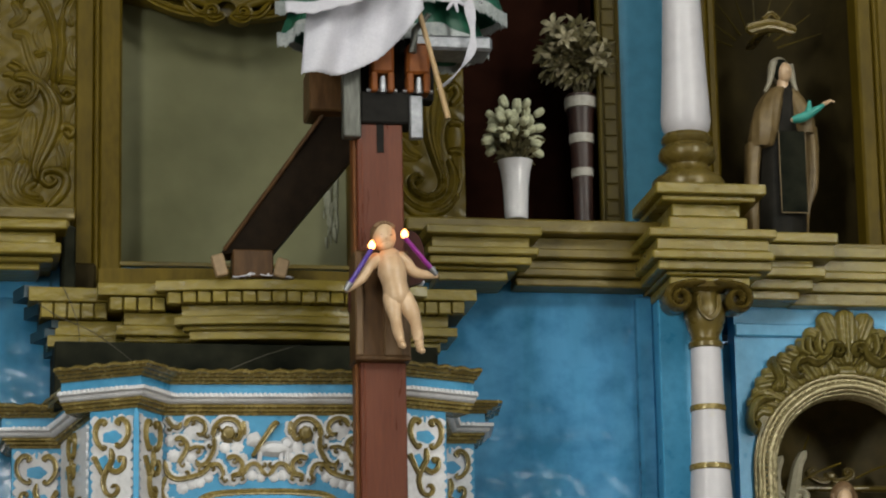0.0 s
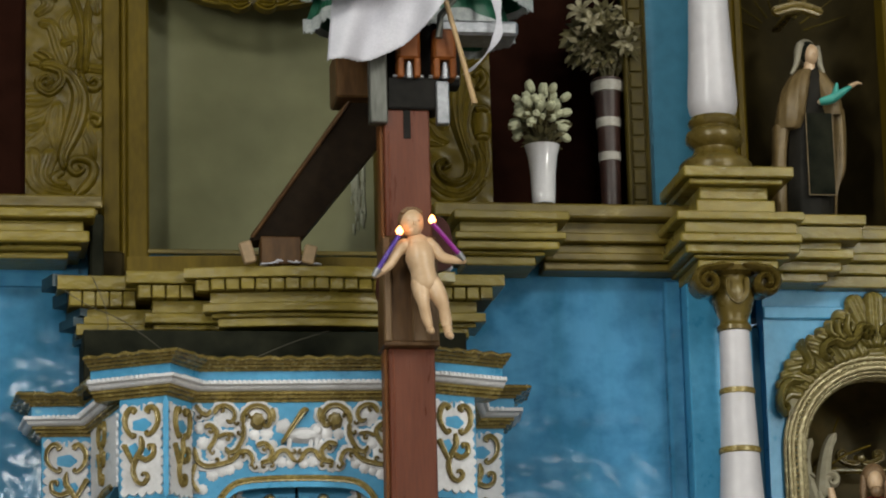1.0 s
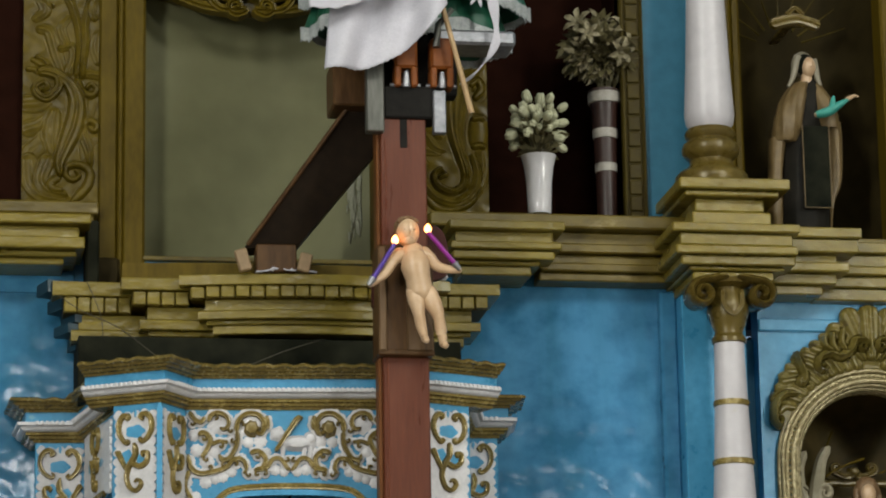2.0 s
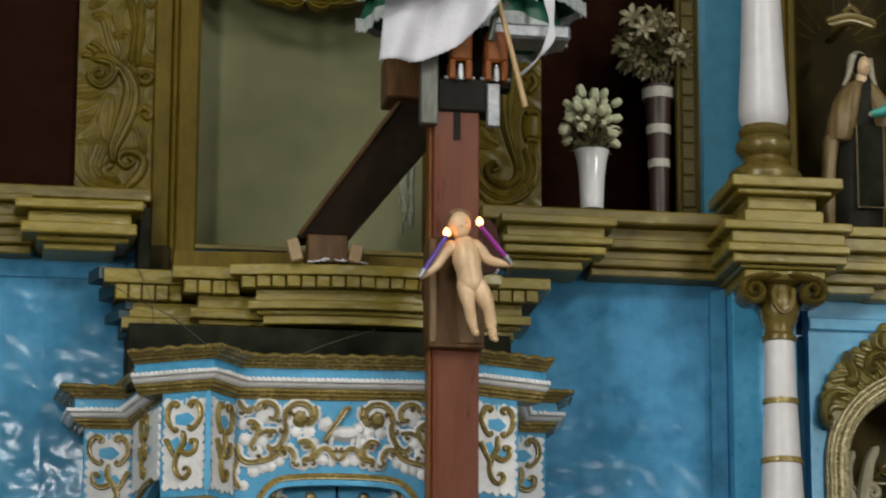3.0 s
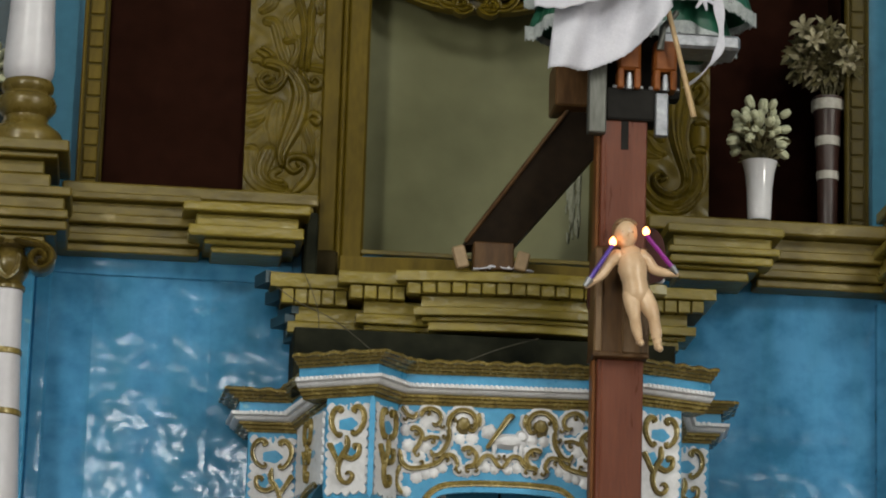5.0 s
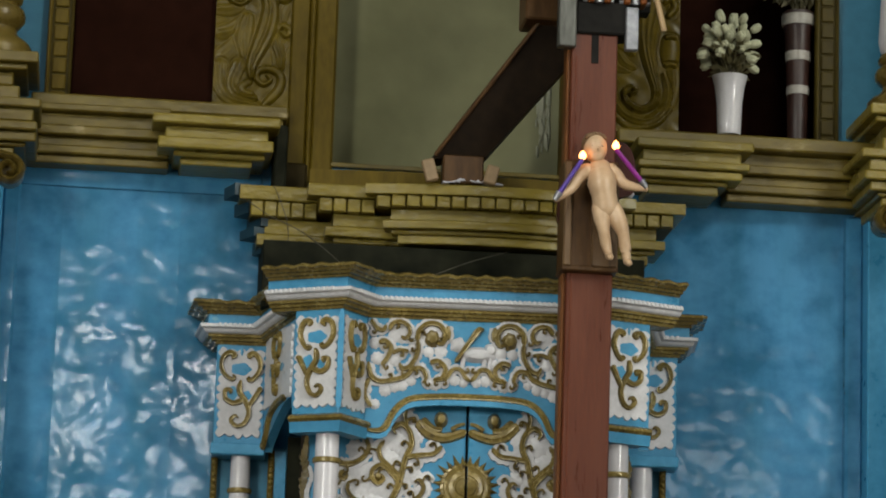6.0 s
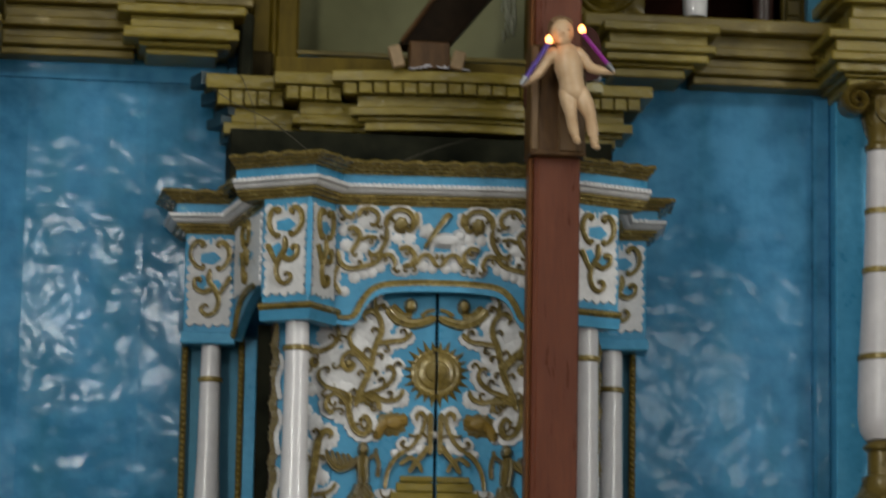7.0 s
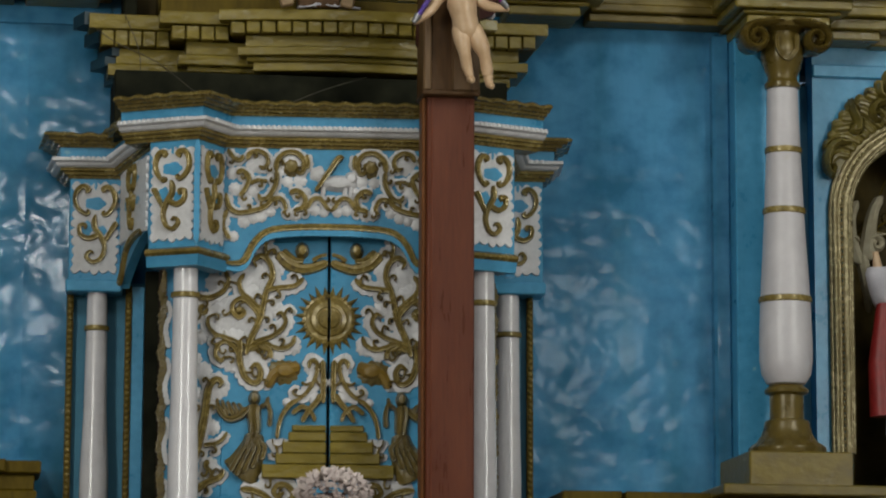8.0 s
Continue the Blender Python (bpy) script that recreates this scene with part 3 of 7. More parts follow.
def egg_strip(x0, x1, z0, z1, y, mat, label):
    """A gilt strip of small square bosses between two fillets."""
    ob = thing("egg_moulding", label, "frame", kind="structure")
    w = x1 - x0
    part("backing", Mesh().box(x0, x1, y, y + 0.1, z0, z1), DARK_STRIP, ob)
    part("fillet", Mesh().box(x0, x0 + 0.16 * w, y - 0.025, y, z0, z1, 0.006), mat, ob)
    part("fillet", Mesh().box(x1 - 0.12 * w, x1, y - 0.02, y, z0, z1, 0.006), DARK_STRIP, ob)
    z = z0 + 0.01
    boss = None
    while z < min(z1, 6.75):
        if boss is None:
            boss = part("boss", Mesh().box(x0 + 0.24 * w, x1 - 0.2 * w, y - 0.011, y, 0, 0.070, 0.008), mat, ob)
        else:
            boss = boss.copy()
            scene.collection.objects.link(boss)
        boss.location = (0, 0, z)
        z += 0.078
    return ob


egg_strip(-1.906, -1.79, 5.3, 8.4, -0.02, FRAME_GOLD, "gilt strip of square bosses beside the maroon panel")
# The right strip's bosses are a darker gilt than the left's.
egg_strip(1.655, 1.765, 5.3, 8.4, -0.02, DARK_STRIP, "gilt strip of square bosses beside the dark recess")
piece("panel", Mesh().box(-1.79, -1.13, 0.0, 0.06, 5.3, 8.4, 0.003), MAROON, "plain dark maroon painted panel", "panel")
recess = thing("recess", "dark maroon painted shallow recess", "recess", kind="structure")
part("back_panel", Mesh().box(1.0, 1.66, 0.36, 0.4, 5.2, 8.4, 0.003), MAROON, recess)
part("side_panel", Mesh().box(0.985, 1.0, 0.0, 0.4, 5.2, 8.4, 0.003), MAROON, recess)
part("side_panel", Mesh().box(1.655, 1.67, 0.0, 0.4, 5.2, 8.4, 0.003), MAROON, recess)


def carved_panel(x0, strokes, unit, label):
    """A gilt board carved in low relief; strokes as in carved_relief, in units from the lower left corner."""
    ob = thing("carved_panel", label, "carving", kind="structure")
    w = 0.345
    part("board", Mesh().box(x0, x0 + w, -0.025, 0.06, 5.3, 8.4, 0.004), CARVED, ob)
    S = [([(x * unit, z * unit) for x, z in p], [r * unit for r in rr], h, k) for p, rr, h, k in strokes]
    m = carved_relief(w, 1.45, 0.0032, S)
    m.v = [(x + x0, y - 0.0252, z + 5.345) for x, y, z in m.v]
    part("carving", m, CARVED, ob, "deeply carved varnished leaf scrolls", smooth=80)
    return ob


# the long S-stem with its leaves, then the leaves above; units of 1.08 mm
S_LEAF = []
S_LEAF.append(([(20, 440), (70, 450), (130, 520)], [37.5, 42.5, 25.0], 0.0144, 2))
S_LEAF.append(([(25, 330), (80, 350), (120, 400)], [32.5, 37.5, 22.5], 0.0135, 2))
S_LEAF.append(([(40, 230), (80, 270), (120, 330)], [42.5, 37.5, 25.0], 0.0153, 2))
S_LEAF.append(([(135, 400), (125, 320), (130, 230)], [27.5, 42.5, 20.0], 0.0163, 3))
S_LEAF.append(([(290, 470), (270, 420), (250, 350)], [32.5, 37.5, 20.0], 0.0126, 2))
S_LEAF.append(([(300, 300), (270, 260), (265, 200)], [22.5, 30.0, 17.5], 0.0126, 2))
S_LEAF.append(([(25, 180), (35, 95), (80, 45), (150, 28), (200, 22)], [37.5, 37.5, 32.5, 27.5, 15.0], 0.018, 2))
S_LEAF.append(([(105, 190), (82, 115), (105, 70), (175, 50)], [32.5, 30.0, 25.0, 17.5], 0.0198, 2))
S_LEAF.append(([(150, 120), (120, 95), (135, 75), (165, 70)], [17.5, 17.5, 15.0, 11.2], 0.018, 0))
S_LEAF.append(([(250, 320), (280, 240), (285, 180)], [22.5, 21.2, 12.5], 0.0234, 2))
S_LEAF.append(([(215, 20), (275, 90), (285, 150), (245, 180), (192, 172), (182, 138), (212, 112), (243, 132), (225, 152)], [11.2, 21.2, 21.2, 18.8, 17.5, 16.2, 13.8, 11.2, 7.5], 0.027, 0))
S_LEAF.append(([(250, 355), (285, 375), (315, 355), (300, 330), (280, 345)], [12.5, 16.2, 15.0, 12.5, 8.8], 0.0234, 0))
S_LEAF.append(([(228, 560), (262, 580), (318, 575)], [12.5, 18.8, 20.0], 0.0216, 2))
S_LEAF.append(([(232, 545), (252, 500), (290, 488), (312, 512), (288, 535), (270, 518)], [15.0, 18.8, 17.5, 15.0, 12.5, 7.5], 0.0252, 0))
S_LEAF.append(([(175, 575), (140, 670), (110, 760), (70, 775)], [20.0, 27.5, 27.5, 20.0], 0.0198, 2))
S_LEAF.append(([(120, 590), (95, 625), (60, 650)], [15.0, 17.5, 11.2], 0.0216, 0))
S_LEAF.append(([(95, 590), (70, 620), (40, 635)], [13.8, 15.0, 10.0], 0.0208, 0))
S_LEAF.append(([(75, 575), (45, 595), (20, 595)], [12.5, 13.8, 10.0], 0.0198, 0))
S_LEAF.append(([(190, 580), (215, 650), (205, 700), (160, 690)], [17.5, 22.5, 22.5, 15.0], 0.0216, 2))
S_LEAF.append(([(180, 720), (160, 780), (190, 830)], [17.5, 22.5, 12.5], 0.018, 2))
S_LEAF.append(([(315, 640), (300, 700), (310, 760)], [20.0, 25.0, 15.0], 0.0163, 2))
S_LEAF.append(([(84, 505), (108, 520), (85, 545), (52, 520), (62, 485), (105, 470), (150, 520), (140, 575), (80, 585), (118, 582), (185, 545), (222, 480), (228, 420), (212, 340), (182, 260), (158, 190), (160, 140)], [10.0, 13.8, 16.2, 18.8, 18.8, 20.0, 15.0, 25.0, 22.5, 27.5, 35.0, 41.2, 42.5, 40.0, 32.5, 23.8, 12.5], 0.0324, 3))
S_LEAF.append(([(228, 580), (240, 700), (228, 800), (195, 900), (150, 960), (90, 940), (80, 890), (120, 880)], [13.8, 16.2, 16.2, 17.5, 20.0, 18.8, 15.0, 10.0], 0.0287, 2))
S_LEAF.append(([(250, 570), (262, 720), (262, 820), (285, 930), (250, 1000)], [11.2, 15.0, 16.2, 20.0, 12.5], 0.0252, 2))
S_LEAF.append(([(150, 960), (190, 1050), (150, 1150), (200, 1250), (170, 1330)], [15.0, 30.0, 35.0, 32.5, 17.5], 0.0287, 3))
S_LEAF.append(([(60, 1020), (110, 1080), (60, 1160)], [17.5, 30.0, 15.0], 0.0216, 2))
S_LEAF.append(([(290, 1020), (240, 1090), (280, 1180)], [17.5, 30.0, 15.0], 0.0216, 2))
S_LEAF.append(([(50, 820), (90, 860), (60, 910)], [17.5, 27.5, 15.0], 0.018, 2))
S_LEAF.append(([(300, 830), (290, 880), (310, 930)], [15.0, 20.0, 12.5], 0.018, 2))
# a fluted stem that ends in one large spiral; units of 1 mm
BIG_SPIRAL = []
BIG_SPIRAL.append(([(300, 590), (310, 680), (290, 760)], [37.5, 42.5, 25.0], 0.0144, 2))
BIG_SPIRAL.append(([(20, 330), (60, 310), (110, 300)], [27.5, 27.5, 17.5], 0.018, 2))
BIG_SPIRAL.append(([(60, 370), (90, 330), (130, 310)], [20.0, 22.5, 15.0], 0.0198, 2))
BIG_SPIRAL.append(([(40, 450), (90, 420), (120, 380)], [32.5, 35.0, 20.0], 0.0163, 2))
BIG_SPIRAL.append(([(30, 560), (80, 520), (130, 470)], [32.5, 37.5, 22.5], 0.0163, 2))
BIG_SPIRAL.append(([(310, 330), (318, 240), (300, 150), (260, 90)], [27.5, 32.5, 27.5, 17.5], 0.0163, 2))
BIG_SPIRAL.append(([(300, 440), (302, 400), (300, 360)], [42.5, 50.0, 42.5], 0.0234, 0))
BIG_SPIRAL.append(([(280, 465), (300, 470), (320, 465)], [15.0, 15.0, 15.0], 0.027, 0))
BIG_SPIRAL.append(([(280, 330), (300, 335), (320, 330)], [13.8, 13.8, 13.8], 0.0252, 0))
BIG_SPIRAL.append(([(20, 240), (15, 150), (60, 70), (130, 25), (240, 50), (305, 120)], [13.8, 17.5, 18.8, 18.8, 17.5, 12.5], 0.0216, 0))
BIG_SPIRAL.append(([(50, 240), (38, 165), (95, 85), (185, 60), (265, 110), (292, 200), (270, 285)], [12.5, 20.0, 22.5, 22.5, 21.2, 20.0, 12.5], 0.027, 2))
BIG_SPIRAL.append(([(118, 180), (140, 195), (120, 214), (88, 190), (105, 140), (165, 110), (225, 140), (238, 205), (215, 290), (192, 390), (190, 500), (205, 640), (190, 760), (150, 850), (90, 860), (80, 810), (115, 800)], [11.2, 13.8, 16.2, 18.8, 21.2, 23.8, 27.5, 32.5, 42.5, 55.0, 67.5, 57.5, 42.5, 32.5, 25.0, 17.5, 10.0], 0.0343, 4))
BIG_SPIRAL.append(([(290, 570), (318, 610), (300, 650), (270, 630)], [15.0, 20.0, 16.2, 10.0], 0.0252, 0))
BIG_SPIRAL.append(([(240, 680), (300, 720), (320, 800)], [15.0, 25.0, 15.0], 0.0234, 2))
BIG_SPIRAL.append(([(190, 800), (220, 920), (170, 1050), (210, 1180), (160, 1330)], [17.5, 32.5, 35.0, 32.5, 17.5], 0.0287, 3))
BIG_SPIRAL.append(([(290, 860), (280, 960), (310, 1050)], [17.5, 32.5, 17.5], 0.0216, 2))
BIG_SPIRAL.append(([(60, 920), (100, 1000), (50, 1090)], [17.5, 32.5, 17.5], 0.0216, 2))
carved_panel(-1.145, S_LEAF, 0.00108, "varnished gilt board carved with an S-shaped acanthus stem")
carved_panel(0.665, BIG_SPIRAL, 0.001, "varnished gilt board carved with a large fluted spiral")

piece("niche_floor", Mesh().box(-0.62, 0.52, -0.03, 0.24, 5.101, 5.122, 0.004), WORN_GILT, "dusty gilt floor board of the central niche", "niche")

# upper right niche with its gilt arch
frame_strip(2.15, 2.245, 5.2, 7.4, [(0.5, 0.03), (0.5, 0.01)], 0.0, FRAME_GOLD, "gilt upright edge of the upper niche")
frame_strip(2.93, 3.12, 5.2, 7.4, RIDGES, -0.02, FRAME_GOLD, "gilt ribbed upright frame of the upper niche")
un = Mesh()
un.curtain([(x, -y * 1.2) for x, y in arc(2.59, 0, 0.40, 180, 360, 32)], 5.2, 7.4)
piece("niche_wall", un, NICHE_BROWN, "dark brown curved back of the upper niche", "niche")
un = Mesh().box(2.15, 3.1, -0.2, 0.75, 5.2, 5.235)
piece("niche_floor", un, WORN_GILT, "dusty gilt floor board of the upper niche", "niche")

piece("niche_wall", Mesh().box(-3.2, -2.238, -0.006, 0.02, 5.46, 7.4, 0.003), TEAL, "dark teal back of the niche beside the column", "niche")
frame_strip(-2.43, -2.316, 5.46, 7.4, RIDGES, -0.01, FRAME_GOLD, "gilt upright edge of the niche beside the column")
piece("ledge", Mesh().box(-3.2, -2.26, -0.12, 0.01, 5.434, 5.452, 0.004), WORN_GILT, "thin dusty gilt shelf under a flower vase", "ledge")

# ---- cornices ----
def cornice(label, layers, mat=SLAB, group="cornice blocks"):
    """Boards stacked into a cornice: each (z0, z1, x0, x1, front)."""
    ob = thing("cornice", label, "cornice", kind="structure", group=group)
    for i, (z0, z1, x0, x1, yf) in enumerate(layers):
        tilt = random.uniform(-0.002, 0.002)
        m = Mesh()
        m.box(x0, x1, yf, 0.04, z0 + 0.001, z1 - 0.001, 0.006)
        m.v = [(x + random.uniform(-0.002, 0.002), y, z + tilt * (x - x0) / (x1 - x0)) for x, y, z in m.v]
        part("board", m, mat, ob)
    return ob


def mid_block(x0, w, up, mat):
    L = [(5.183, 5.228, 0, w, -.35), (5.128, 5.183, .06, w - .05, -.30), (5.075, 5.128, .03, w - .026, -.33), (5.05, 5.075, .10, w - .06, -.28), (5.02, 5.05, .135, w - .115, -.24)]
    return cornice("stepped ochre-gilt cornice block of stacked boards", [(z0 + up, z1 + up, x0 + a, x0 + b, y) for z0, z1, a, b, y in L], mat)


mid_block(-1.415, 0.57, 0.0, SLAB)
mr = [(5.205, 5.248, .768, 1.305, -.35), (5.150, 5.205, .80, 1.255, -.30), (5.115, 5.150, .775, 1.29, -.335), (5.075, 5.115, .79, 1.26, -.31), (5.055, 5.075, .81, 1.20, -.27), (5.01, 5.055, .835, 1.16, -.25)]
cornice("stepped ochre-gilt cornice block of stacked boards", mr)
for x0, x1, lab in ((-1.96, -1.33, "recessed darker gilt cornice between two blocks"), (1.22, 1.85, "recessed darker gilt cornice between two blocks")):
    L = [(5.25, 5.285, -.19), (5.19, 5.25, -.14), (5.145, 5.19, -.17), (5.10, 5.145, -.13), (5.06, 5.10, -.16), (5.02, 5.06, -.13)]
    cornice(lab, [(a, b, x0, x1, y) for a, b, y in L], WORN_GILT, "recessed cornices")
piece("ledge", Mesh().box(-1.96, -0.80, -0.13, 0.05, 5.285, 5.345, 0.008), WORN_GILT, "dusty gilt ledge on top of the cornice", "ledge")
piece("ledge", Mesh().box(-1.45, -0.82, -0.10, 0.05, 5.225, 5.288, 0.004), WORN_GILT, "dusty gilt board on top of the cornice", "ledge")
piece("ledge", Mesh().box(0.70, 1.95, -0.22, 0.37, 5.25, 5.315, 0.008), WORN_GILT, "dusty gilt ledge on top of the cornice", "ledge")


def column_block(x0, w, mat=SLAB):
    L = [(5.166, 5.208, 0, w, -.55), (5.108, 5.166, .04, w - .03, -.52), (5.067, 5.108, .018, w - .01, -.53), (5.022, 5.067, .05, w - .015, -.50), (5.003, 5.022, .09, w - .06, -.47), (4.96, 5.003, .112, w - .108, -.45)]
    return cornice("ochre-gilt cornice block over a column", [(a, b, x0 + p, x0 + q, y) for a, b, p, q, y in L], mat)


column_block(1.756, 0.595)
# The left block is a darker gilt than the right one.
column_block(-2.50, 0.595, WORN_GILT)
cornice("ochre-gilt cornice stepped back beside the column block", [(5.185, 5.235, 2.32, 2.685, -.40), (5.12, 5.185, 2.32, 2.67, -.38), (5.08, 5.12, 2.3, 2.58, -.33), (5.035, 5.08, 2.3, 2.63, -.36), (4.985, 5.035, 2.28, 2.58, -.31), (4.94, 4.985, 2.26, 2.52, -.28)])
cornice("ochre-gilt cornice over the arched niche", [(5.15, 5.205, 2.6, 3.7, -.26), (5.09, 5.15, 2.6, 3.7, -.23), (5.05, 5.09, 2.6, 3.7, -.25), (4.995, 5.05, 2.55, 3.7, -.22), (4.935, 4.995, 2.5, 3.7, -.20)])

# ---- the toothed cornice under the central niche ----
toothed = thing("toothed_cornice", "broken-fronted ochre-gilt cornice with a row of teeth", "cornice", kind="structure")


def bow(x):
    return -0.46 - 0.085 * math.sin(math.pi * min(1, max(0, (x + 0.46) / 1.185)))


LAY = [(4.878, 4.932, 0.0, 0.0, "board"), (4.76, 4.818, 0.07, 0.12, "board"), (4.712, 4.755, 0.035, 0.085, "board"), (4.69, 4.712, 0.07, 0.125, "board"), (4.645, 4.69, 0.085, 0.155, "board")]
SEGS = [(-1.009, -0.66, lambda x: -0.30, 1, 0, 1.20), (-0.711, -0.41, lambda x: -0.40, 1, 0, 1.03), (-0.462, 0.75, bow, 1, 1, 0.89), (0.69, 0.985, lambda x: -0.40, 0, 1, 0.95)]
for x0, x1, fy, lin, rin, deep in SEGS:
    curved = x1 - x0 > 1

    def level(z):
        return 4.932 - (4.932 - z) * deep
    for z0, z1, dy, dx, nm in LAY:
        z0, z1 = level(z0), level(z1)
        a, b = x0 + dx * lin, x1 - dx * rin + (0.14 if not rin else 0)
        n = 10 if curved else 1
        line = [(a + (b - a) * i / n, fy(a + (b - a) * i / n) + dy) for i in range(n + 1)]
        sag = random.uniform(-0.003, 0.003)
        m = Mesh().sweep(line, [(-0.3, z0), (-0.004, z0), (0.0, z0 + 0.004), (0.0, z1 - 0.005), (-0.005, z1), (-0.3, z1)])
        m.v = [(x, y, z + sag * (x - a)) for x, y, z in m.v]
        part(nm, m, SLAB, toothed)
    a, b = x0 + 0.05 * lin, x1 - 0.05 * rin
    part("tooth_bed", Mesh().sweep([(a + (b - a) * i / 10, fy(a + (b - a) * i / 10) + 0.045) for i in range(11)], [(-0.25, level(4.818)), (0, level(4.818)), (0, level(4.878)), (-0.25, level(4.878))]), FRAME_GOLD, toothed)
    n = max(3, round((b - a) / 0.066))
    for i in range(n):
        xa = a + (b - a) * i / n + 0.0025
        xb = a + (b - a) * (i + 1) / n - 0.0025 - random.uniform(0, 0.002)
        y = fy((xa + xb) / 2) + 0.018
        dz = random.uniform(-0.002, 0.002)
        part("tooth", Mesh().box(xa, xb, y, y + 0.06, level(4.819) + dz, level(4.877) + dz, 0.004), SLAB, toothed)
up = Mesh().sweep([(-0.70, -0.26), (-0.3, -0.30), (0.3, -0.30), (0.72, -0.26)], [(-0.4, 4.93), (0, 4.93), (0, 5.03), (-0.4, 5.03)])
part("upper_board", up, FRAME_GOLD, toothed, "darker gilt upper board")
part("return_end", Mesh().sweep([(-1.055, -0.15), (-1.012, -0.285)], [(-0.1, 4.885), (0.02, 4.885), (0.02, 4.94), (-0.1, 4.94)]), TEAL, toothed, "teal painted end")
for z0, z1, s in ((4.818, 4.875, 0.05), (4.76, 4.815, 0.11), (4.712, 4.755, 0.08), (4.645, 4.70, 0.14)):
    part("return_end", Mesh().sweep([(-1.065 + s, -0.11), (-1.008 + s, -0.24)], [(-0.1, z0), (0.01, z0), (0.01, z1), (-0.1, z1)]), TEAL, toothed, "teal painted end")
# Shade under the boards is painted in as a near-black box.
part("soffit", Mesh().box(-0.90, 0.80, -0.42, 0.03, 4.36, 4.66, 0.004), NEAR_BLACK, toothed, "underside with its shade painted near-black")


# ---- columns ----
def lower_column(x, lift):
    """lift: how much higher the shaft and its rings stand; the capital is shorter by as much."""
    c = thing("column", "white gloss column with gilt bands, capital and foot", "column", group="lower columns")
    y = -0.40

    def cap(profile):
        return [(r, 4.965 - (4.965 - z) * (0.29 - lift) / 0.29) for r, z in profile]
    part("shaft", Mesh().lathe([(0.068, 4.70 + lift), (0.070, 4.60 + lift), (0.076, 4.39 + lift), (0.087, 4.13 + lift), (0.10, 3.90), (0.110, 3.735), (0.116, 3.56), (0.1165, 3.47), (0.108, 3.41), (0.085, 3.37), (0.06, 3.36)], x, y, 40), WHITE, c)
    for z, r in ((4.40 + lift, 0.077), (4.13 + lift, 0.090), (3.737, 0.1125)):
        part("band", Mesh().lathe([(r - 0.006, z - 0.016), (r + 0.004, z - 0.012), (r + 0.006, z), (r + 0.004, z + 0.012), (r - 0.006, z + 0.016)], x, y, 36), BRIGHT_GOLD, c, "thin gilt ring")
    part("capital", Mesh().lathe(cap([(0.066, 4.675), (0.078, 4.68), (0.080, 4.70), (0.068, 4.712), (0.064, 4.73), (0.082, 4.77), (0.095, 4.82), (0.094, 4.86), (0.075, 4.90), (0.07, 4.93), (0.11, 4.945), (0.12, 4.965)]), x, y, 32), GOLD, c, "gilt bulbous capital")
    for s in (-1, 1):
        sp = curl(s * 0.135, -0.055, 0.062, 90, -s * 1.6, 0.2, 26)
        pts = [(s * 0.02, 0.02), (s * 0.07, 0.018)] + sp
        m = Mesh()
        m.vine(pts, 0.021, 0.014, 0.05, at=face((x, y - 0.085), (x + 1, y - 0.085), 4.945), groove=False)
        m.vine(pts, 0.019, 0.012, -0.15, at=face((x, y - 0.085), (x + 1, y - 0.085), 4.945), groove=False)
        m.tube([(x + s * 0.135, y - 0.08, 4.89), (x + s * 0.135, y + 0.08, 4.89)], [0.045, 0.045], 16)
        part("volute", m, GOLD, c, "gilt curled volute")
    m = Mesh().vine([(-0.045, 0.05), (-0.04, -0.02), (0.0, -0.06), (0.04, -0.02), (0.045, 0.05)], 0.012, 0.012, 0.02, at=face((x, y - 0.085), (x + 1, y - 0.085), 4.86))
    part("leaf", m, GOLD, c)
    part("foot", Mesh().lathe([(0.165, 3.05), (0.17, 3.06), (0.17, 3.085), (0.158, 3.098), (0.135, 3.112), (0.114, 3.14), (0.102, 3.175), (0.099, 3.195), (0.094, 3.206), (0.077, 3.211), (0.074, 3.22), (0.074, 3.315), (0.079, 3.321), (0.094, 3.327), (0.096, 3.341), (0.088, 3.349), (0.07, 3.365), (0.05, 3.37)], x, y, 36), GOLD, c, "gilt bell-shaped foot")
    return c


lower_column(2.035, 0.0)
lower_column(-2.165, 0.082)


def upper_column(drop=0.0):
    """Stands at its foot's centre, 0 in height; drop lowers the shaft on a flatter foot."""
    c = thing("column", "white baluster column on a ringed gilt foot", "column", group="upper columns")
    part("shaft", Mesh().lathe([(r, z - drop) for r, z in ((0.06, 0.305), (0.094, 0.318), (0.110, 0.345), (0.1165, 0.385), (0.1145, 0.43), (0.1035, 0.62), (0.094, 0.85), (0.088, 1.0), (0.08, 1.44))], 0, 0, 40), WHITE, c)
    part("foot", Mesh().lathe([(r, z * (1 - drop / 0.33)) for r, z in ((0.160, 0.0), (0.170, 0.03), (0.168, 0.062), (0.150, 0.085), (0.116, 0.108), (0.100, 0.128), (0.098, 0.148), (0.114, 0.163), (0.131, 0.185), (0.134, 0.212), (0.124, 0.238), (0.107, 0.248), (0.103, 0.26), (0.115, 0.272), (0.119, 0.292), (0.108, 0.315), (0.07, 0.33))], 0, 0, 40), GOLD, c, "gilt ringed foot")
    return c


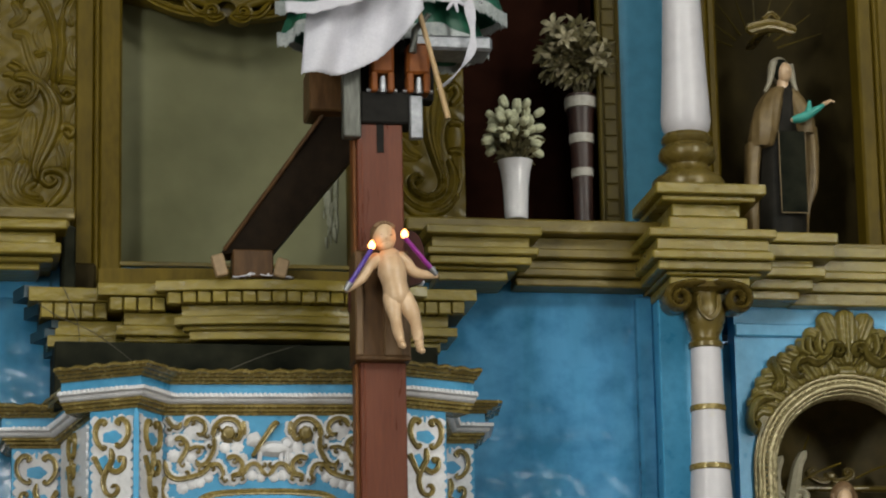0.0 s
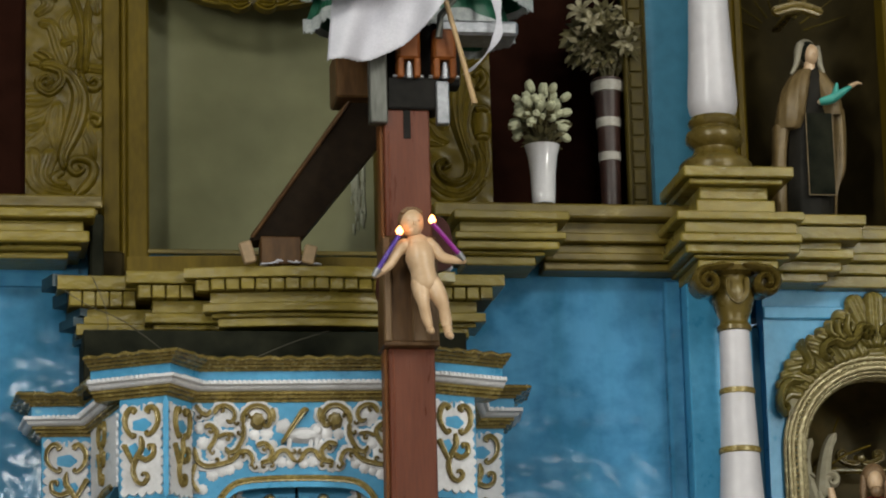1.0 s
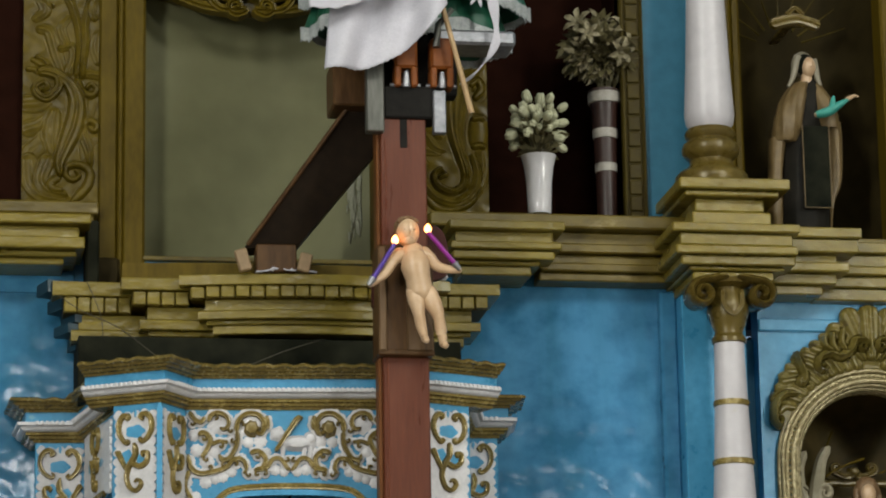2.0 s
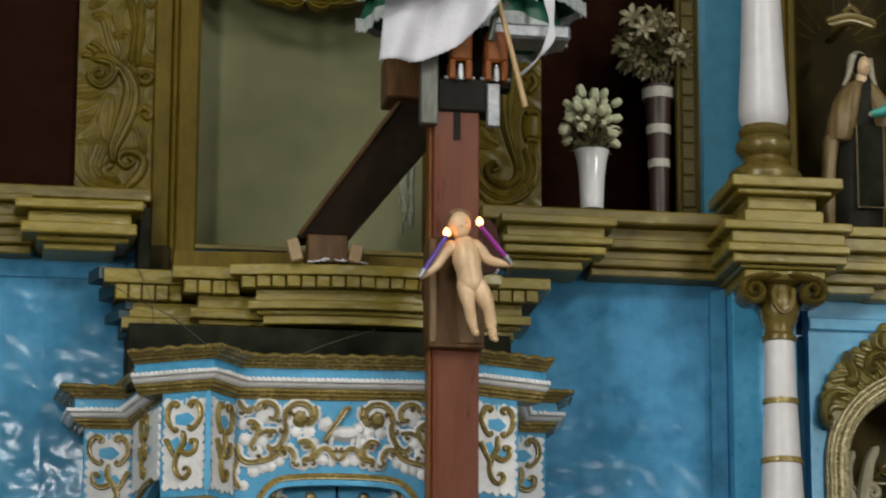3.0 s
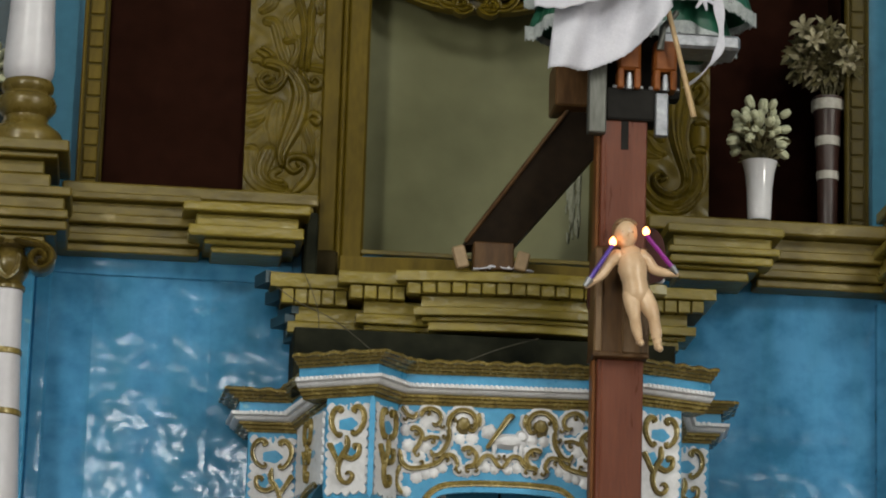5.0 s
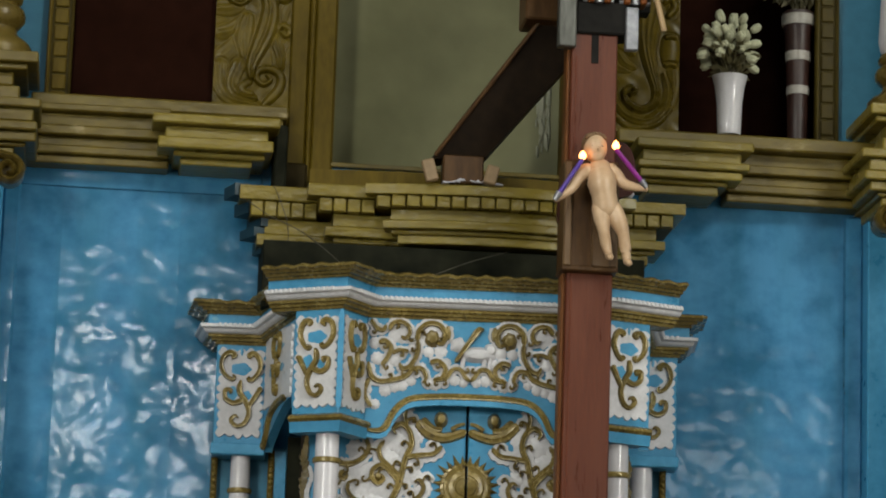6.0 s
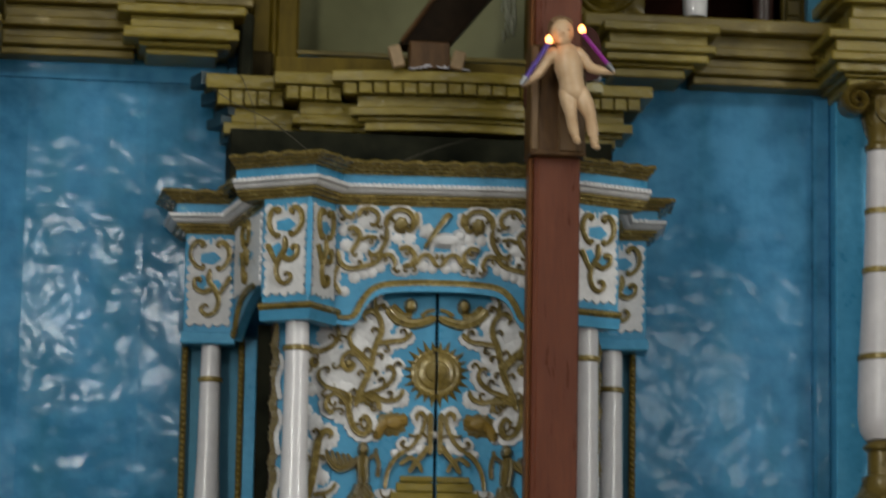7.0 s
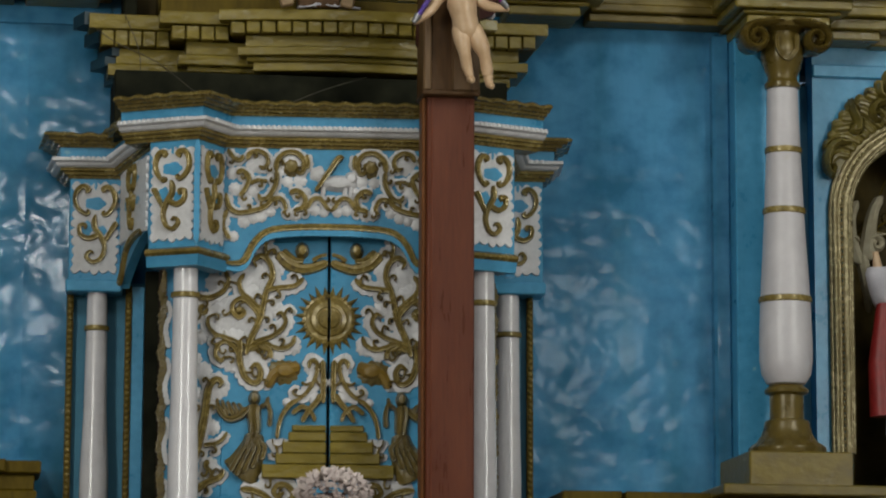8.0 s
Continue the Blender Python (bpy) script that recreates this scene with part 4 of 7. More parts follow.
def pedestal(x0, mat=SLAB):
    p = thing("pedestal", "stepped ochre-gilt pedestal carrying a column", "pedestal", group="column pedestals")
    for z0, z1, a, b, y in ((5.380, 5.432, 0, .516, -.50), (5.352, 5.380, .03, .47, -.47), (5.290, 5.352, .087, .41, -.42), (5.209, 5.290, .07, .44, -.43)):
        part("board", Mesh().box(x0 + a, x0 + b, y, 0.02, z0 + .001, z1 - .001, 0.006), mat, p)
    return p


pedestal(1.808)
# The left pedestal is a darker gilt than the right one.
pedestal(-2.445, WORN_GILT)
upper_column(0.034).matrix_world = pose(2.012, -0.28, 5.432)
upper_column().matrix_world = pose(-2.135, -0.28, 5.432)

base = thing("pedestal", "large ochre-gilt block under the white column", "pedestal")
# Base boards use the darker gilt: shade low on the altar, put into colour.
part("block", Mesh().box(1.818, 2.275, -0.6, 0.02, 2.905, 3.056, 0.006), WORN_GILT, base)
part("plinth", Mesh().box(1.68, 2.40, -0.7, 0.02, 2.86, 2.905, 0.006), WORN_GILT, base)
part("neck", Mesh().box(1.80, 2.28, -0.6, 0.02, 2.80, 2.86, 0.004), WORN_GILT, base)
part("foot", Mesh().box(1.77, 2.34, -0.66, 0.02, 2.74, 2.80, 0.005), WORN_GILT, base)
# Both ledges beside the altar take the dark gilt: their shade is in the colour.
lowR = [(2.845, 2.89, 1.04, 1.30, -.42), (2.85, 2.888, 1.31, 1.70, -.45), (2.79, 2.845, 1.07, 1.78, -.38), (2.75, 2.79, 1.05, 1.78, -.41), (2.6, 2.75, 1.1, 1.78, -.36)]
cornice("low ochre-gilt stepped ledge beside the altar", lowR, FRAME_GOLD, "low ledges")
lowL = [(2.93, 2.985, -1.62, -1.175, -.33), (2.86, 2.93, -1.62, -1.20, -.30), (2.82, 2.86, -1.62, -1.19, -.32), (2.6, 2.82, -1.62, -1.22, -.28), (2.935, 2.99, -2.6, -1.32, -.37)]
cornice("low ochre-gilt stepped ledge beside the altar", lowL, FRAME_GOLD, "low ledges")
cornice("low ochre-gilt ledge under the arched niche", [(2.83, 2.90, 2.42, 3.7, -.35), (2.6, 2.83, 2.42, 3.7, -.3)], SLAB, "low ledges")


# ---- the tabernacle ----
tab = thing("tabernacle", "blue and white carved tabernacle with gilt scrolls and paired doors", "tabernacle", pose(0, -0.7, 0, 0, 0, -4))
LEFT = [(-1.13, 0.60, -0.07), (-1.105, 0.40, -0.07), (-0.885, 0.40, -0.07), (-0.76, -0.08, 0), (-0.56, -0.18, 0), (-0.447, 0.0, 0)]
RIGHT = [(0.447, 0.0, 0), (0.565, -0.18, 0), (0.768, -0.08, 0), (0.80, 0.40, -0.05), (0.94, 0.40, -0.05), (0.95, 0.60, -0.05)]


def finer(line, step):
    out = []
    for a, b in zip(line, line[1:]):
        n = max(1, int(math.dist(a[:2], b[:2]) / step))
        out += [tuple(a[j] + (b[j] - a[j]) * k / n for j in range(3)) for k in range(n)]
    return out + [line[-1]]


# the middle's mouldings end in free tips; the wings' run in under them
MID = [(-0.86, -0.03, 0)] + LEFT[4:] + RIGHT[:2] + [(0.87, -0.03, 0)]
WINGL = LEFT[:3] + [(-0.72, 0.0, -0.02)]
WINGR = [(0.73, 0.05, -0.02)] + RIGHT[3:]
for line in (WINGL, MID, WINGR):
    ruffle = finer(line, 0.012)
    prof = [(-0.1, 4.412), (0.055, 4.412), (0.058, 4.422), (0.078, 4.424), (0.082, 4.434), (0.10, 4.436), (0.106, 4.446), (0.122, 4.449), (0.124, 4.458), (0.112, 4.466), (-0.1, 4.462)]
    m = Mesh().sweep(ruffle, prof)
    k = len(prof)
    m.v = [(x, y, z + (0.004 * math.sin((i // k) * 0.9) if i % k in (7, 8, 9) else 0)) for i, (x, y, z) in enumerate(m.v)]
    part("top_moulding", m, BRIGHT_GOLD, tab, "ruffled gilt top edge")
    part("fascia", Mesh().sweep(line, [(-0.1, 4.36), (0.048, 4.36), (0.048, 4.416), (-0.1, 4.416)]), TRIM_BLUE, tab, "plain blue band")
    part("cornice", Mesh().sweep(line, [(-0.1, 4.326), (0.052, 4.326), (0.066, 4.335), (0.07, 4.345), (0.085, 4.35), (0.085, 4.364), (-0.1, 4.366)]), WHITE_TRIM, tab, "white painted moulding")
    part("lower_moulding", Mesh().sweep(line, [(-0.1, 4.285), (0.008, 4.285), (0.012, 4.296), (0.028, 4.299), (0.032, 4.31), (0.045, 4.314), (0.047, 4.328), (-0.1, 4.33)]), BRIGHT_GOLD, tab, "gilt moulding")
rope = Mesh()
for a, b in (*zip(MID, MID[1:]), *zip(WINGL[1:], WINGL[2:]), *zip(WINGR, WINGR[1:-1])):
    f = face(a, b, 0)
    ln = math.dist(a[:2], b[:2])
    n = int(ln / 0.021)
    for i in range(n):
        u = (i + 0.5) * ln / n
        z = 4.358 + a[2] + (b[2] - a[2]) * u / ln
        rope.box(u - 0.0068, u + 0.0068, z - 0.007, z + 0.010, 0.055, 0.0885, 0.002, at=f)
rp = part("rope_edge", rope, WHITE_TRIM, tab, "white notched edge")
rp["kind"] = "stuff"

WING_R = (0.72, 0.40)
# walls of the head: wings, returns, pilasters
for a, b, z0, z1 in ((LEFT[1], LEFT[2], 3.725, 4.24), (LEFT[3], LEFT[4], 3.80, 4.30), (LEFT[4], LEFT[5], 3.80, 4.30), (RIGHT[0], RIGHT[1], 3.80, 4.30), (RIGHT[1], RIGHT[2], 3.80, 4.30), (WING_R, RIGHT[4], 3.745, 4.25)):
    ln = math.dist(a[:2], b[:2])
    part("panel", Mesh().box(0, ln, 0, z1 - z0, -0.05, 0.0, 0.004, at=face(a, b, z0)), TRIM_BLUE, tab)
for a, b, z1 in ((LEFT[2], LEFT[3], 4.25), (RIGHT[2], RIGHT[3], 4.25)):
    ln = math.dist(a[:2], b[:2])
    swing = [(0, 0), (0.02, 0.0)] + [(0.03 + (ln - 0.05) * i / 8, 0.02 + 0.16 * math.sin(math.pi / 2 * i / 8)) for i in range(9)] + [(ln, 0.12), (ln, z1 - 3.74), (0, z1 - 3.74)]
    p = Mesh().prism(swing, 0, 0.04)
    f = face(a, b, 3.74)
    p.v = [tuple(f @ Vector((x, z, -y))) for x, y, z in p.v]
    part("panel", p, TRIM_BLUE, tab)
# lower mouldings of the pilasters
for line in (LEFT[3:], RIGHT[:3]):
    part("lower_moulding", Mesh().sweep(line, [(-0.05, 3.80), (0.02, 3.80), (0.035, 3.812), (0.03, 3.825), (0.01, 3.835), (-0.05, 3.835)]), BRIGHT_GOLD, tab, "gilt moulding")
    part("lower_fascia", Mesh().sweep(line, [(-0.06, 3.755), (0.012, 3.755), (0.02, 3.80), (-0.06, 3.80)]), TRIM_BLUE, tab, "plain blue band")
part("wing_sill", Mesh().box(-1.115, -0.875, 0.375, 0.55, 3.722, 3.775, 0.006), TRIM_BLUE, tab)
part("wing_sill", Mesh().box(0.72, 0.95, 0.375, 0.55, 3.738, 3.79, 0.006), TRIM_BLUE, tab)

# frieze over the doors, its lower edge an arch
ARCH = [(-0.447, 3.775), (-0.385, 3.772), (-0.355, 3.79), (-0.325, 3.85), (-0.285, 3.895), (-0.23, 3.918), (-0.12, 3.928), (0, 3.93)]
ARCH = ARCH + [(-x, z) for x, z in ARCH[-2::-1]]
fine_arch = smooth_path(ARCH, 0.012)
part("frieze", Mesh().prism(fine_arch + [(0.447, 4.30), (-0.447, 4.30)], 0.0, 0.05), TRIM_BLUE, tab)
FR = face((0, 0), (1, 0), 0)
part("archivolt", Mesh().vine([(x, z + 0.022) for x, z in ARCH], 0.017, 0.017, 0.02, at=FR), BRIGHT_GOLD, tab, "gilt arch moulding")
part("arch_rim", Mesh().vine([(x, z - 0.004) for x, z in ARCH], 0.012, 0.012, 0.012, at=FR, scallop=0.35), TRIM_BLUE, tab, "blue scalloped rim")


LIFT = [0.0]


def scrollwork(paths, at, parent, gold_r=0.0115, white_r=0.034, discs=(), taper=0.55):
    """White scalloped ground leaves, and gilt stems on them."""
    for c, r in discs:
        LIFT[0] = (LIFT[0] + 0.0007) % 0.004
        part("white_leaf", Mesh().disc(c, (r, r), 0.010, LIFT[0], 40, at=at, lobes=9, lobe=0.09), WHITE_TRIM, parent)
    for p in paths if white_r else ():
        LIFT[0] = (LIFT[0] + 0.0007) % 0.004
        part("white_leaf", Mesh().vine(p, white_r, white_r * 0.9, 0.008, LIFT[0], at=at, scallop=0.3), WHITE_TRIM, parent)
    for p in paths:
        LIFT[0] = (LIFT[0] + 0.0007) % 0.004
        part("gilt_scroll", Mesh().vine(p, gold_r, gold_r * taper, 0.02, 0.009 + LIFT[0] * 0.5, at=at), BRIGHT_GOLD, parent)


def offshoots(path, every, size):
    """Small hooked leaves that spring from a scroll, on either side in turn."""
    pts = smooth_path(path, 2.0)
    out, run, side = [], every * 0.6, 1
    for a, b in zip(pts, pts[1:]):
        run += math.dist(a, b)
        if run < every:
            continue
        run, side = 0.0, -side
        d = Vector((b[0] - a[0], b[1] - a[1])).normalized()
        n = Vector((-d.y, d.x)) * side
        o = Vector(a)
        tip = [o, o + n * size * 0.6 + d * size * 0.5, o + n * size * 1.15 + d * size * 0.55, o + n * size * 1.25 + d * size * 0.05, o + n * size * 0.9 - d * size * 0.05]
        out.append([(p.x, p.y) for p in tip])
    return out


# frieze scrolls, drawn about the middle: (line, half width), units of 2.39 mm
K = 0.00239
FP = face((0, 0), (1, 0), 4.094)
FZ = []
FZ.append(([(-148, 58), (-142, 70), (-128, 74), (-114, 66), (-111, 53), (-118, 44), (-127, 47)], 5.2))
FZ.append(([(-97, 38), (-94, 58), (-78, 72), (-58, 70), (-46, 53), (-52, 36), (-62, 36)], 6))
FZ.append(([(-96, 40), (-96, 18), (-108, -6), (-122, -12), (-128, -2)], 5.5))
FZ.append(([(-166, 33), (-156, 38), (-144, 27), (-148, 11), (-160, -8)], 5.5))
FZ.append(([(-142, 16), (-128, 22), (-112, 20)], 4.2))
FZ.append(([(-184, -2), (-179, -25), (-164, -36), (-142, -34), (-117, -26), (-101, -11), (-86, -12), (-79, -27), (-85, -37)], 5.5))
FZ.append(([(-182, -32), (-189, -60), (-176, -84)], 5))
FZ.append(([(-73, 0), (-58, 4), (-45, -9), (-50, -26), (-64, -29)], 5.5))
FZ.append(([(-66, -31), (-44, -26), (-32, -11), (-18, -10), (-7, -25), (0, -31)], 5))
FZ.append(([(-44, 68), (-40, 56), (-42, 43)], 4.5))
FZ.append(([(-182, 76), (-172, 62), (-160, 57), (-154, 66)], 5))
FD = ((-128, 56, 27), (-73, 55, 31), (-173, 34, 14), (-168, 6, 15), (-150, -14, 17), (-137, 4, 15), (-152, -52, 14), (-136, -46, 12), (-122, -42, 13), (-106, -33, 12), (-62, -37, 15), (-88, -8, 12), (-76, -36, 12), (-28, -29, 13), (-12, -33, 11), (-76, 21, 13), (-54, 23, 15), (-103, 28, 13), (-172, 62, 14), (-184, -52, 11), (-170, -78, 12), (-44, 2, 12), (-180, -12, 12))
for sg in (1, -1):
    for p, r in FZ:
        scrollwork([[(sg * x * K, y * K) for x, y in p]], FP, tab, r * 1.0 * K, (r + 4.4) * K, taper=0.85)
        for q in offshoots(p, 44, 9):
            if abs(q[2][0]) < 180 and -50 < q[2][1] < 70:
                scrollwork([[(sg * x * K, y * K) for x, y in q]], FP, tab, 2.6 * K, 6.5 * K, taper=0.7)
    scrollwork([], FP, tab, discs=[((sg * x * K, y * K), 0.8 * r * K) for x, y, r in FD])
    mask = Mesh().disc((sg * -70 * K, 46 * K), (16 * K, 18 * K), 0.034, at=FP, seg=20, lobes=7, lobe=0.08)
    part("mask_boss", mask, BRIGHT_GOLD, tab, "gilt carved leaf boss")
lamb = Mesh().disc((0.032, 0.045), (0.085, 0.036), 0.036, at=FP, seg=24)
lamb.disc((0.085, 0.066), (0.030, 0.032), 0.034, at=FP)
lamb.disc((-0.055, 0.085), (0.036, 0.034), 0.016, at=FP, lobes=5)
for x in (-0.03, 0.062, 0.086):
    lamb.vine([(x, 0.03), (x - 0.006, -0.03)], 0.012, 0.008, 0.024, at=FP)
part("carved_lamb", lamb, WHITE_TRIM, tab, "white carved lamb")
part("staff", Mesh().vine([(-0.066, 0.008), (-0.03, 0.062), (0.012, 0.125), (0.036, 0.155), (0.052, 0.150)], 0.010, 0.017, 0.035, at=FP), BRIGHT_GOLD, tab, "gilt staff")

# pilaster and wing scrolls; units of 1 mm, panel 0.21 wide and 0.46 high
LYRE = [
    [(-40, 156), (-30, 168), (-50, 177), (-70, 156), (-77, 118), (-64, 82), (-42, 57), (-28, 64), (-38, 73)],
    [(40, 152), (28, 168), (50, 179), (74, 156), (79, 114), (61, 77), (34, 59), (24, 70), (34, 78)],
    [(-2, 56), (3, 30), (0, 0), (-23, -36), (-38, -86), (-23, -134), (9, -148), (32, -123), (16, -102), (2, -114)],
    [(-84, 26), (-59, -20), (-38, -60)],
    [(-14, -30), (24, -46), (56, -28), (60, 8), (38, 12), (40, -8)],
]


def lyre_panel(a, b, zc, fx, parent, scale=0.001, spare=0.0):
    ln = math.dist(a[:2], b[:2])
    f = face(a, b, zc) @ Matrix.Translation((ln / 2, 0, 0))
    w, h = ln / 2 - 0.008, 0.20 * scale / 0.001
    outline = []
    for (xa, ya), (xb, yb) in zip(((-w, -h), (w, -h), (w, h), (-w, h)), ((w, -h), (w, h), (-w, h), (-w, -h))):
        n = max(12, int(math.dist((xa, ya), (xb, yb)) / 0.005))
        for i in range(1, n):
            t = 0.03 + 0.94 * i / n
            k = (0.019 + 0.005 * math.sin(11 * t + 40 * xa)) * abs(math.sin(math.pi * t * max(2, round(n * 0.005 / 0.042)))) ** 0.6 - 0.019
            nx, ny = (yb - ya), (xa - xb)
            q = math.hypot(nx, ny)
            outline.append((xa + (xb - xa) * t + nx / q * k, ya + (yb - ya) * t + ny / q * k))
    n = len(outline)
    part("white_leaf", Mesh().add([(x, y, 0.0) for x, y in outline] + [(x * 0.98, y * 0.99, 0.009) for x, y in outline] + [(0, 0, 0.0095)], [(2 * n, n + i, n + (i + 1) % n) for i in range(n)] + [(i, (i + 1) % n, (i + 1) % n + n, i + n) for i in range(n)], at=f), WHITE_TRIM, parent, smooth=30)
    for cx, cy, rx, ry in ((0.0, 0.53, 0.44, 0.14), (-0.36, -0.02, 0.26, 0.17), (0.28, -0.06, 0.22, 0.11), (0.0, 0.93, 0.07, 0.10)):
        part("blue_hollow", Mesh().disc((cx * w, cy * h), (rx * w, ry * h), 0.0012, 0.0095, 20, at=f, lobes=5, lobe=0.1), TRIM_BLUE, parent)
    paths = [[(x * scale * fx, y * scale) for x, y in p] for p in LYRE]
    for p in paths:
        part("gilt_scroll", Mesh().vine(p, 0.0145 * min(1, 0.5 + abs(fx) / 2), 0.0095, 0.018, 0.010, at=f, step=0.004), BRIGHT_GOLD, parent)


lyre_panel(LEFT[3], LEFT[4], 4.06, 1.0, tab)
lyre_panel(LEFT[4], LEFT[5], 4.06, 0.75, tab)
lyre_panel(LEFT[1], LEFT[2], 4.0, -1.1, tab)
lyre_panel(LEFT[2], LEFT[3], 4.08, 0.9, tab, 0.0008)
lyre_panel(RIGHT[0], RIGHT[1], 4.06, 0.75, tab)
lyre_panel(RIGHT[1], RIGHT[2], 4.06, 1.0, tab)
lyre_panel(WING_R, RIGHT[4], 4.02, 1.0, tab)
for f in (LEFT[4], RIGHT[1]):
    s = -1 if f[0] < 0 else 1
    part("corner_rim", Mesh().vine([(0, 3.85), (0, 4.28)], 0.012, 0.012, 0.01, at=face((f[0] - 0.002, f[1] - 0.004), (f[0] + 1, f[1] - 0.004), 0), scallop=0.3), TRIM_BLUE, tab)
part("wing_arch", Mesh().vine([(0.0, 0.02), (0.06, 0.06), (0.13, 0.15), (0.24, 0.19), (0.40, 0.20)], 0.02, 0.016, 0.02, at=face(LEFT[2], LEFT[3], 3.73)), BRIGHT_GOLD, tab, "gilt arch moulding")


# columns of the tabernacle
def tab_column(x, y, r0, r1, top, foot, zband, label):
    c = part("column", Mesh().lathe([(r1 * 1.0, foot + 0.05), (r1, foot + 0.25), (r0 + (r1 - r0) * 0.4, (foot + top) / 2), (r0, top)], x, y, 28), ENAMEL, tab, label)
    k = r0 + 0.004
    part("band", Mesh().lathe([(k - 0.006, zband - 0.014), (k + 0.007, zband - 0.01), (k + 0.009, zband), (k + 0.007, zband + 0.01), (k - 0.006, zband + 0.014)], x, y, 28), BRIGHT_GOLD, c, "gilt ring")
    part("foot", Mesh().lathe([(r1 * 1.25, foot - 0.06), (r1 * 1.3, foot - 0.02), (r1 * 1.05, foot), (r1 * 1.1, foot + 0.02), (r1 * 1.2, foot + 0.035), (r1 * 0.9, foot + 0.055)], x, y, 28), BRIGHT_GOLD, c, "gilt ringed foot")
    return c


tab_column(-0.602, -0.08, 0.050, 0.063, 3.76, 2.69, 3.643, "white column")
tab_column(0.632, -0.08, 0.052, 0.063, 3.76, 2.69, 3.625, "white column")
tab_column(-0.980, 0.44, 0.0425, 0.061, 3.73, 2.69, 3.570, "slim white column")
tab_column(0.790, 0.44, 0.050, 0.060, 3.75, 2.69, 3.565, "slim white column")

# recesses beside the doors
for s, x0, x1 in ((-1, -1.115, -0.775), (1, 0.72, 0.90)):
    part("side_panel", Mesh().box(x0, x1, 0.52, 0.56, 2.6, 3.78, 0.003), DIM_BLUE, tab)
part("side_strip", Mesh().box(-0.835, -0.778, 0.47, 0.52, 2.6, 3.76, 0.004), TRIM_BLUE, tab)
for x, y in ((-1.097, 0.48), (-0.846, 0.46), (-0.762, 0.44), (0.892, 0.48)):
    s = part("bead_strip", Mesh().box(x - 0.014, x + 0.014, y, y + 0.03, 2.6, 3.76, 0.003), FRAME_GOLD, tab)
    beads = Mesh()
    for i in range(42):
        beads.ball((x, y, 2.62 + i * 0.027), (0.010, 0.010, 0.011), 8, 5)
    part("beading", beads, BRIGHT_GOLD, s)["kind"] = "stuff"
# Near-black panel paints the dark gap left of the doors.
part("dark_slot", Mesh().box(-0.775, -0.70, 0.30, 0.34, 2.6, 3.80, 0.003), NEAR_BLACK, tab)
part("jamb", Mesh().box(-0.715, -0.69, 0.08, 0.30, 2.6, 3.80, 0.004), BEAM_WOOD, tab)
for s in (-1, 1):
    part("inner_panel", Mesh().box(min(s * 0.70, s * 0.447), max(s * 0.70, s * 0.447), 0.085, 0.12, 2.6, 3.86, 0.003), TRIM_BLUE, tab)
# Black sheet paints the dark interior behind the door slit.
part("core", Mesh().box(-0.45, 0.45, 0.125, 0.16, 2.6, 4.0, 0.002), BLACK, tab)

# the two doors; carving about the sun's middle: (line, half width), units of 2.39 mm
DZ = 3.573
VINES, SIDE = [], []
VINES.append(([(-145, -65), (-135, -33), (-122, -3), (-115, 27), (-110, 49), (-100, 75), (-105, 99), (-120, 111), (-133, 102), (-128, 91)], 6.5))
VINES.append(([(-155, -38), (-156, -73), (-145, -105), (-127, -114), (-118, -97), (-126, -82), (-137, -89)], 6.5))
VINES.append(([(-111, 51), (-85, 55), (-60, 59), (-45, 73)], 5.5))
VINES.append(([(-120, 15), (-138, 32), (-154, 47), (-158, 65), (-149, 79)], 5.5))
VINES.append(([(-127, -18), (-123, 5), (-137, 24), (-153, 35), (-168, 26), (-169, 11), (-158, 1), (-148, 11), (-155, 18)], 5.5))
VINES.append(([(-151, -61), (-161, -43), (-180, -35), (-200, -28), (-212, -13), (-211, 3)], 5))
VINES.append(([(-153, -73), (-165, -53), (-180, -42), (-194, -49), (-198, -65), (-189, -76), (-182, -67)], 5))
VINES.append(([(-145, -51), (-120, -39), (-99, -31), (-82, -18), (-76, -3), (-84, 10), (-93, 6)], 5.5))
VINES.append(([(-139, -57), (-115, -44), (-99, -50), (-82, -53), (-65, -45), (-59, -30)], 5.5))
VINES.append(([(-119, -46), (-103, -57), (-101, -71)], 5))
VINES.append(([(-107, 97), (-113, 127), (-107, 147)], 4.5))
VINES.append(([(-34, -88), (-33, -77), (-25, -73), (-19, -83), (-21, -97), (-26, -111), (-38, -130), (-55, -144)], 4.8))
VINES.append(([(-52, -142), (-66, -151), (-79, -168), (-86, -188), (-89, -212)], -5))
VINES.append(([(-97, -212), (-95, -222), (-87, -226), (-79, -221), (-77, -211)], 1.5))
VINES.append(([(-30, -112), (-38, -116), (-48, -112)], -3))
VINES.append(([(-63, -168), (-45, -155), (-29, -166), (-23, -181)], -5))
VINES.append(([(-10, -73), (-9, -113), (-9, -149)], -6))
VINES.append(([(-152, -300), (-128, -303), (-108, -312), (-93, -328), (-75, -348), (-48, -365)], 6.5))
VINES.append(([(-84, -330), (-60, -314), (-68, -295), (-85, -292), (-94, -305), (-85, -313), (-77, -305)], 6))
VINES.append(([(-142, -358), (-125, -347), (-98, -345), (-72, -354)], 6))
VINES.append(([(-160, -330), (-172, -345), (-162, -358), (-151, -352), (-157, -342)], 5))
VINES.append(([(-40, -330), (-25, -340), (-14, -332), (-20, -322)], 5))
VINES.append(([(-12, -132), (-20, -146), (-34, -162), (-46, -182)], -6))
VINES.append(([(-112, -268), (-100, -280), (-84, -276)], 4))
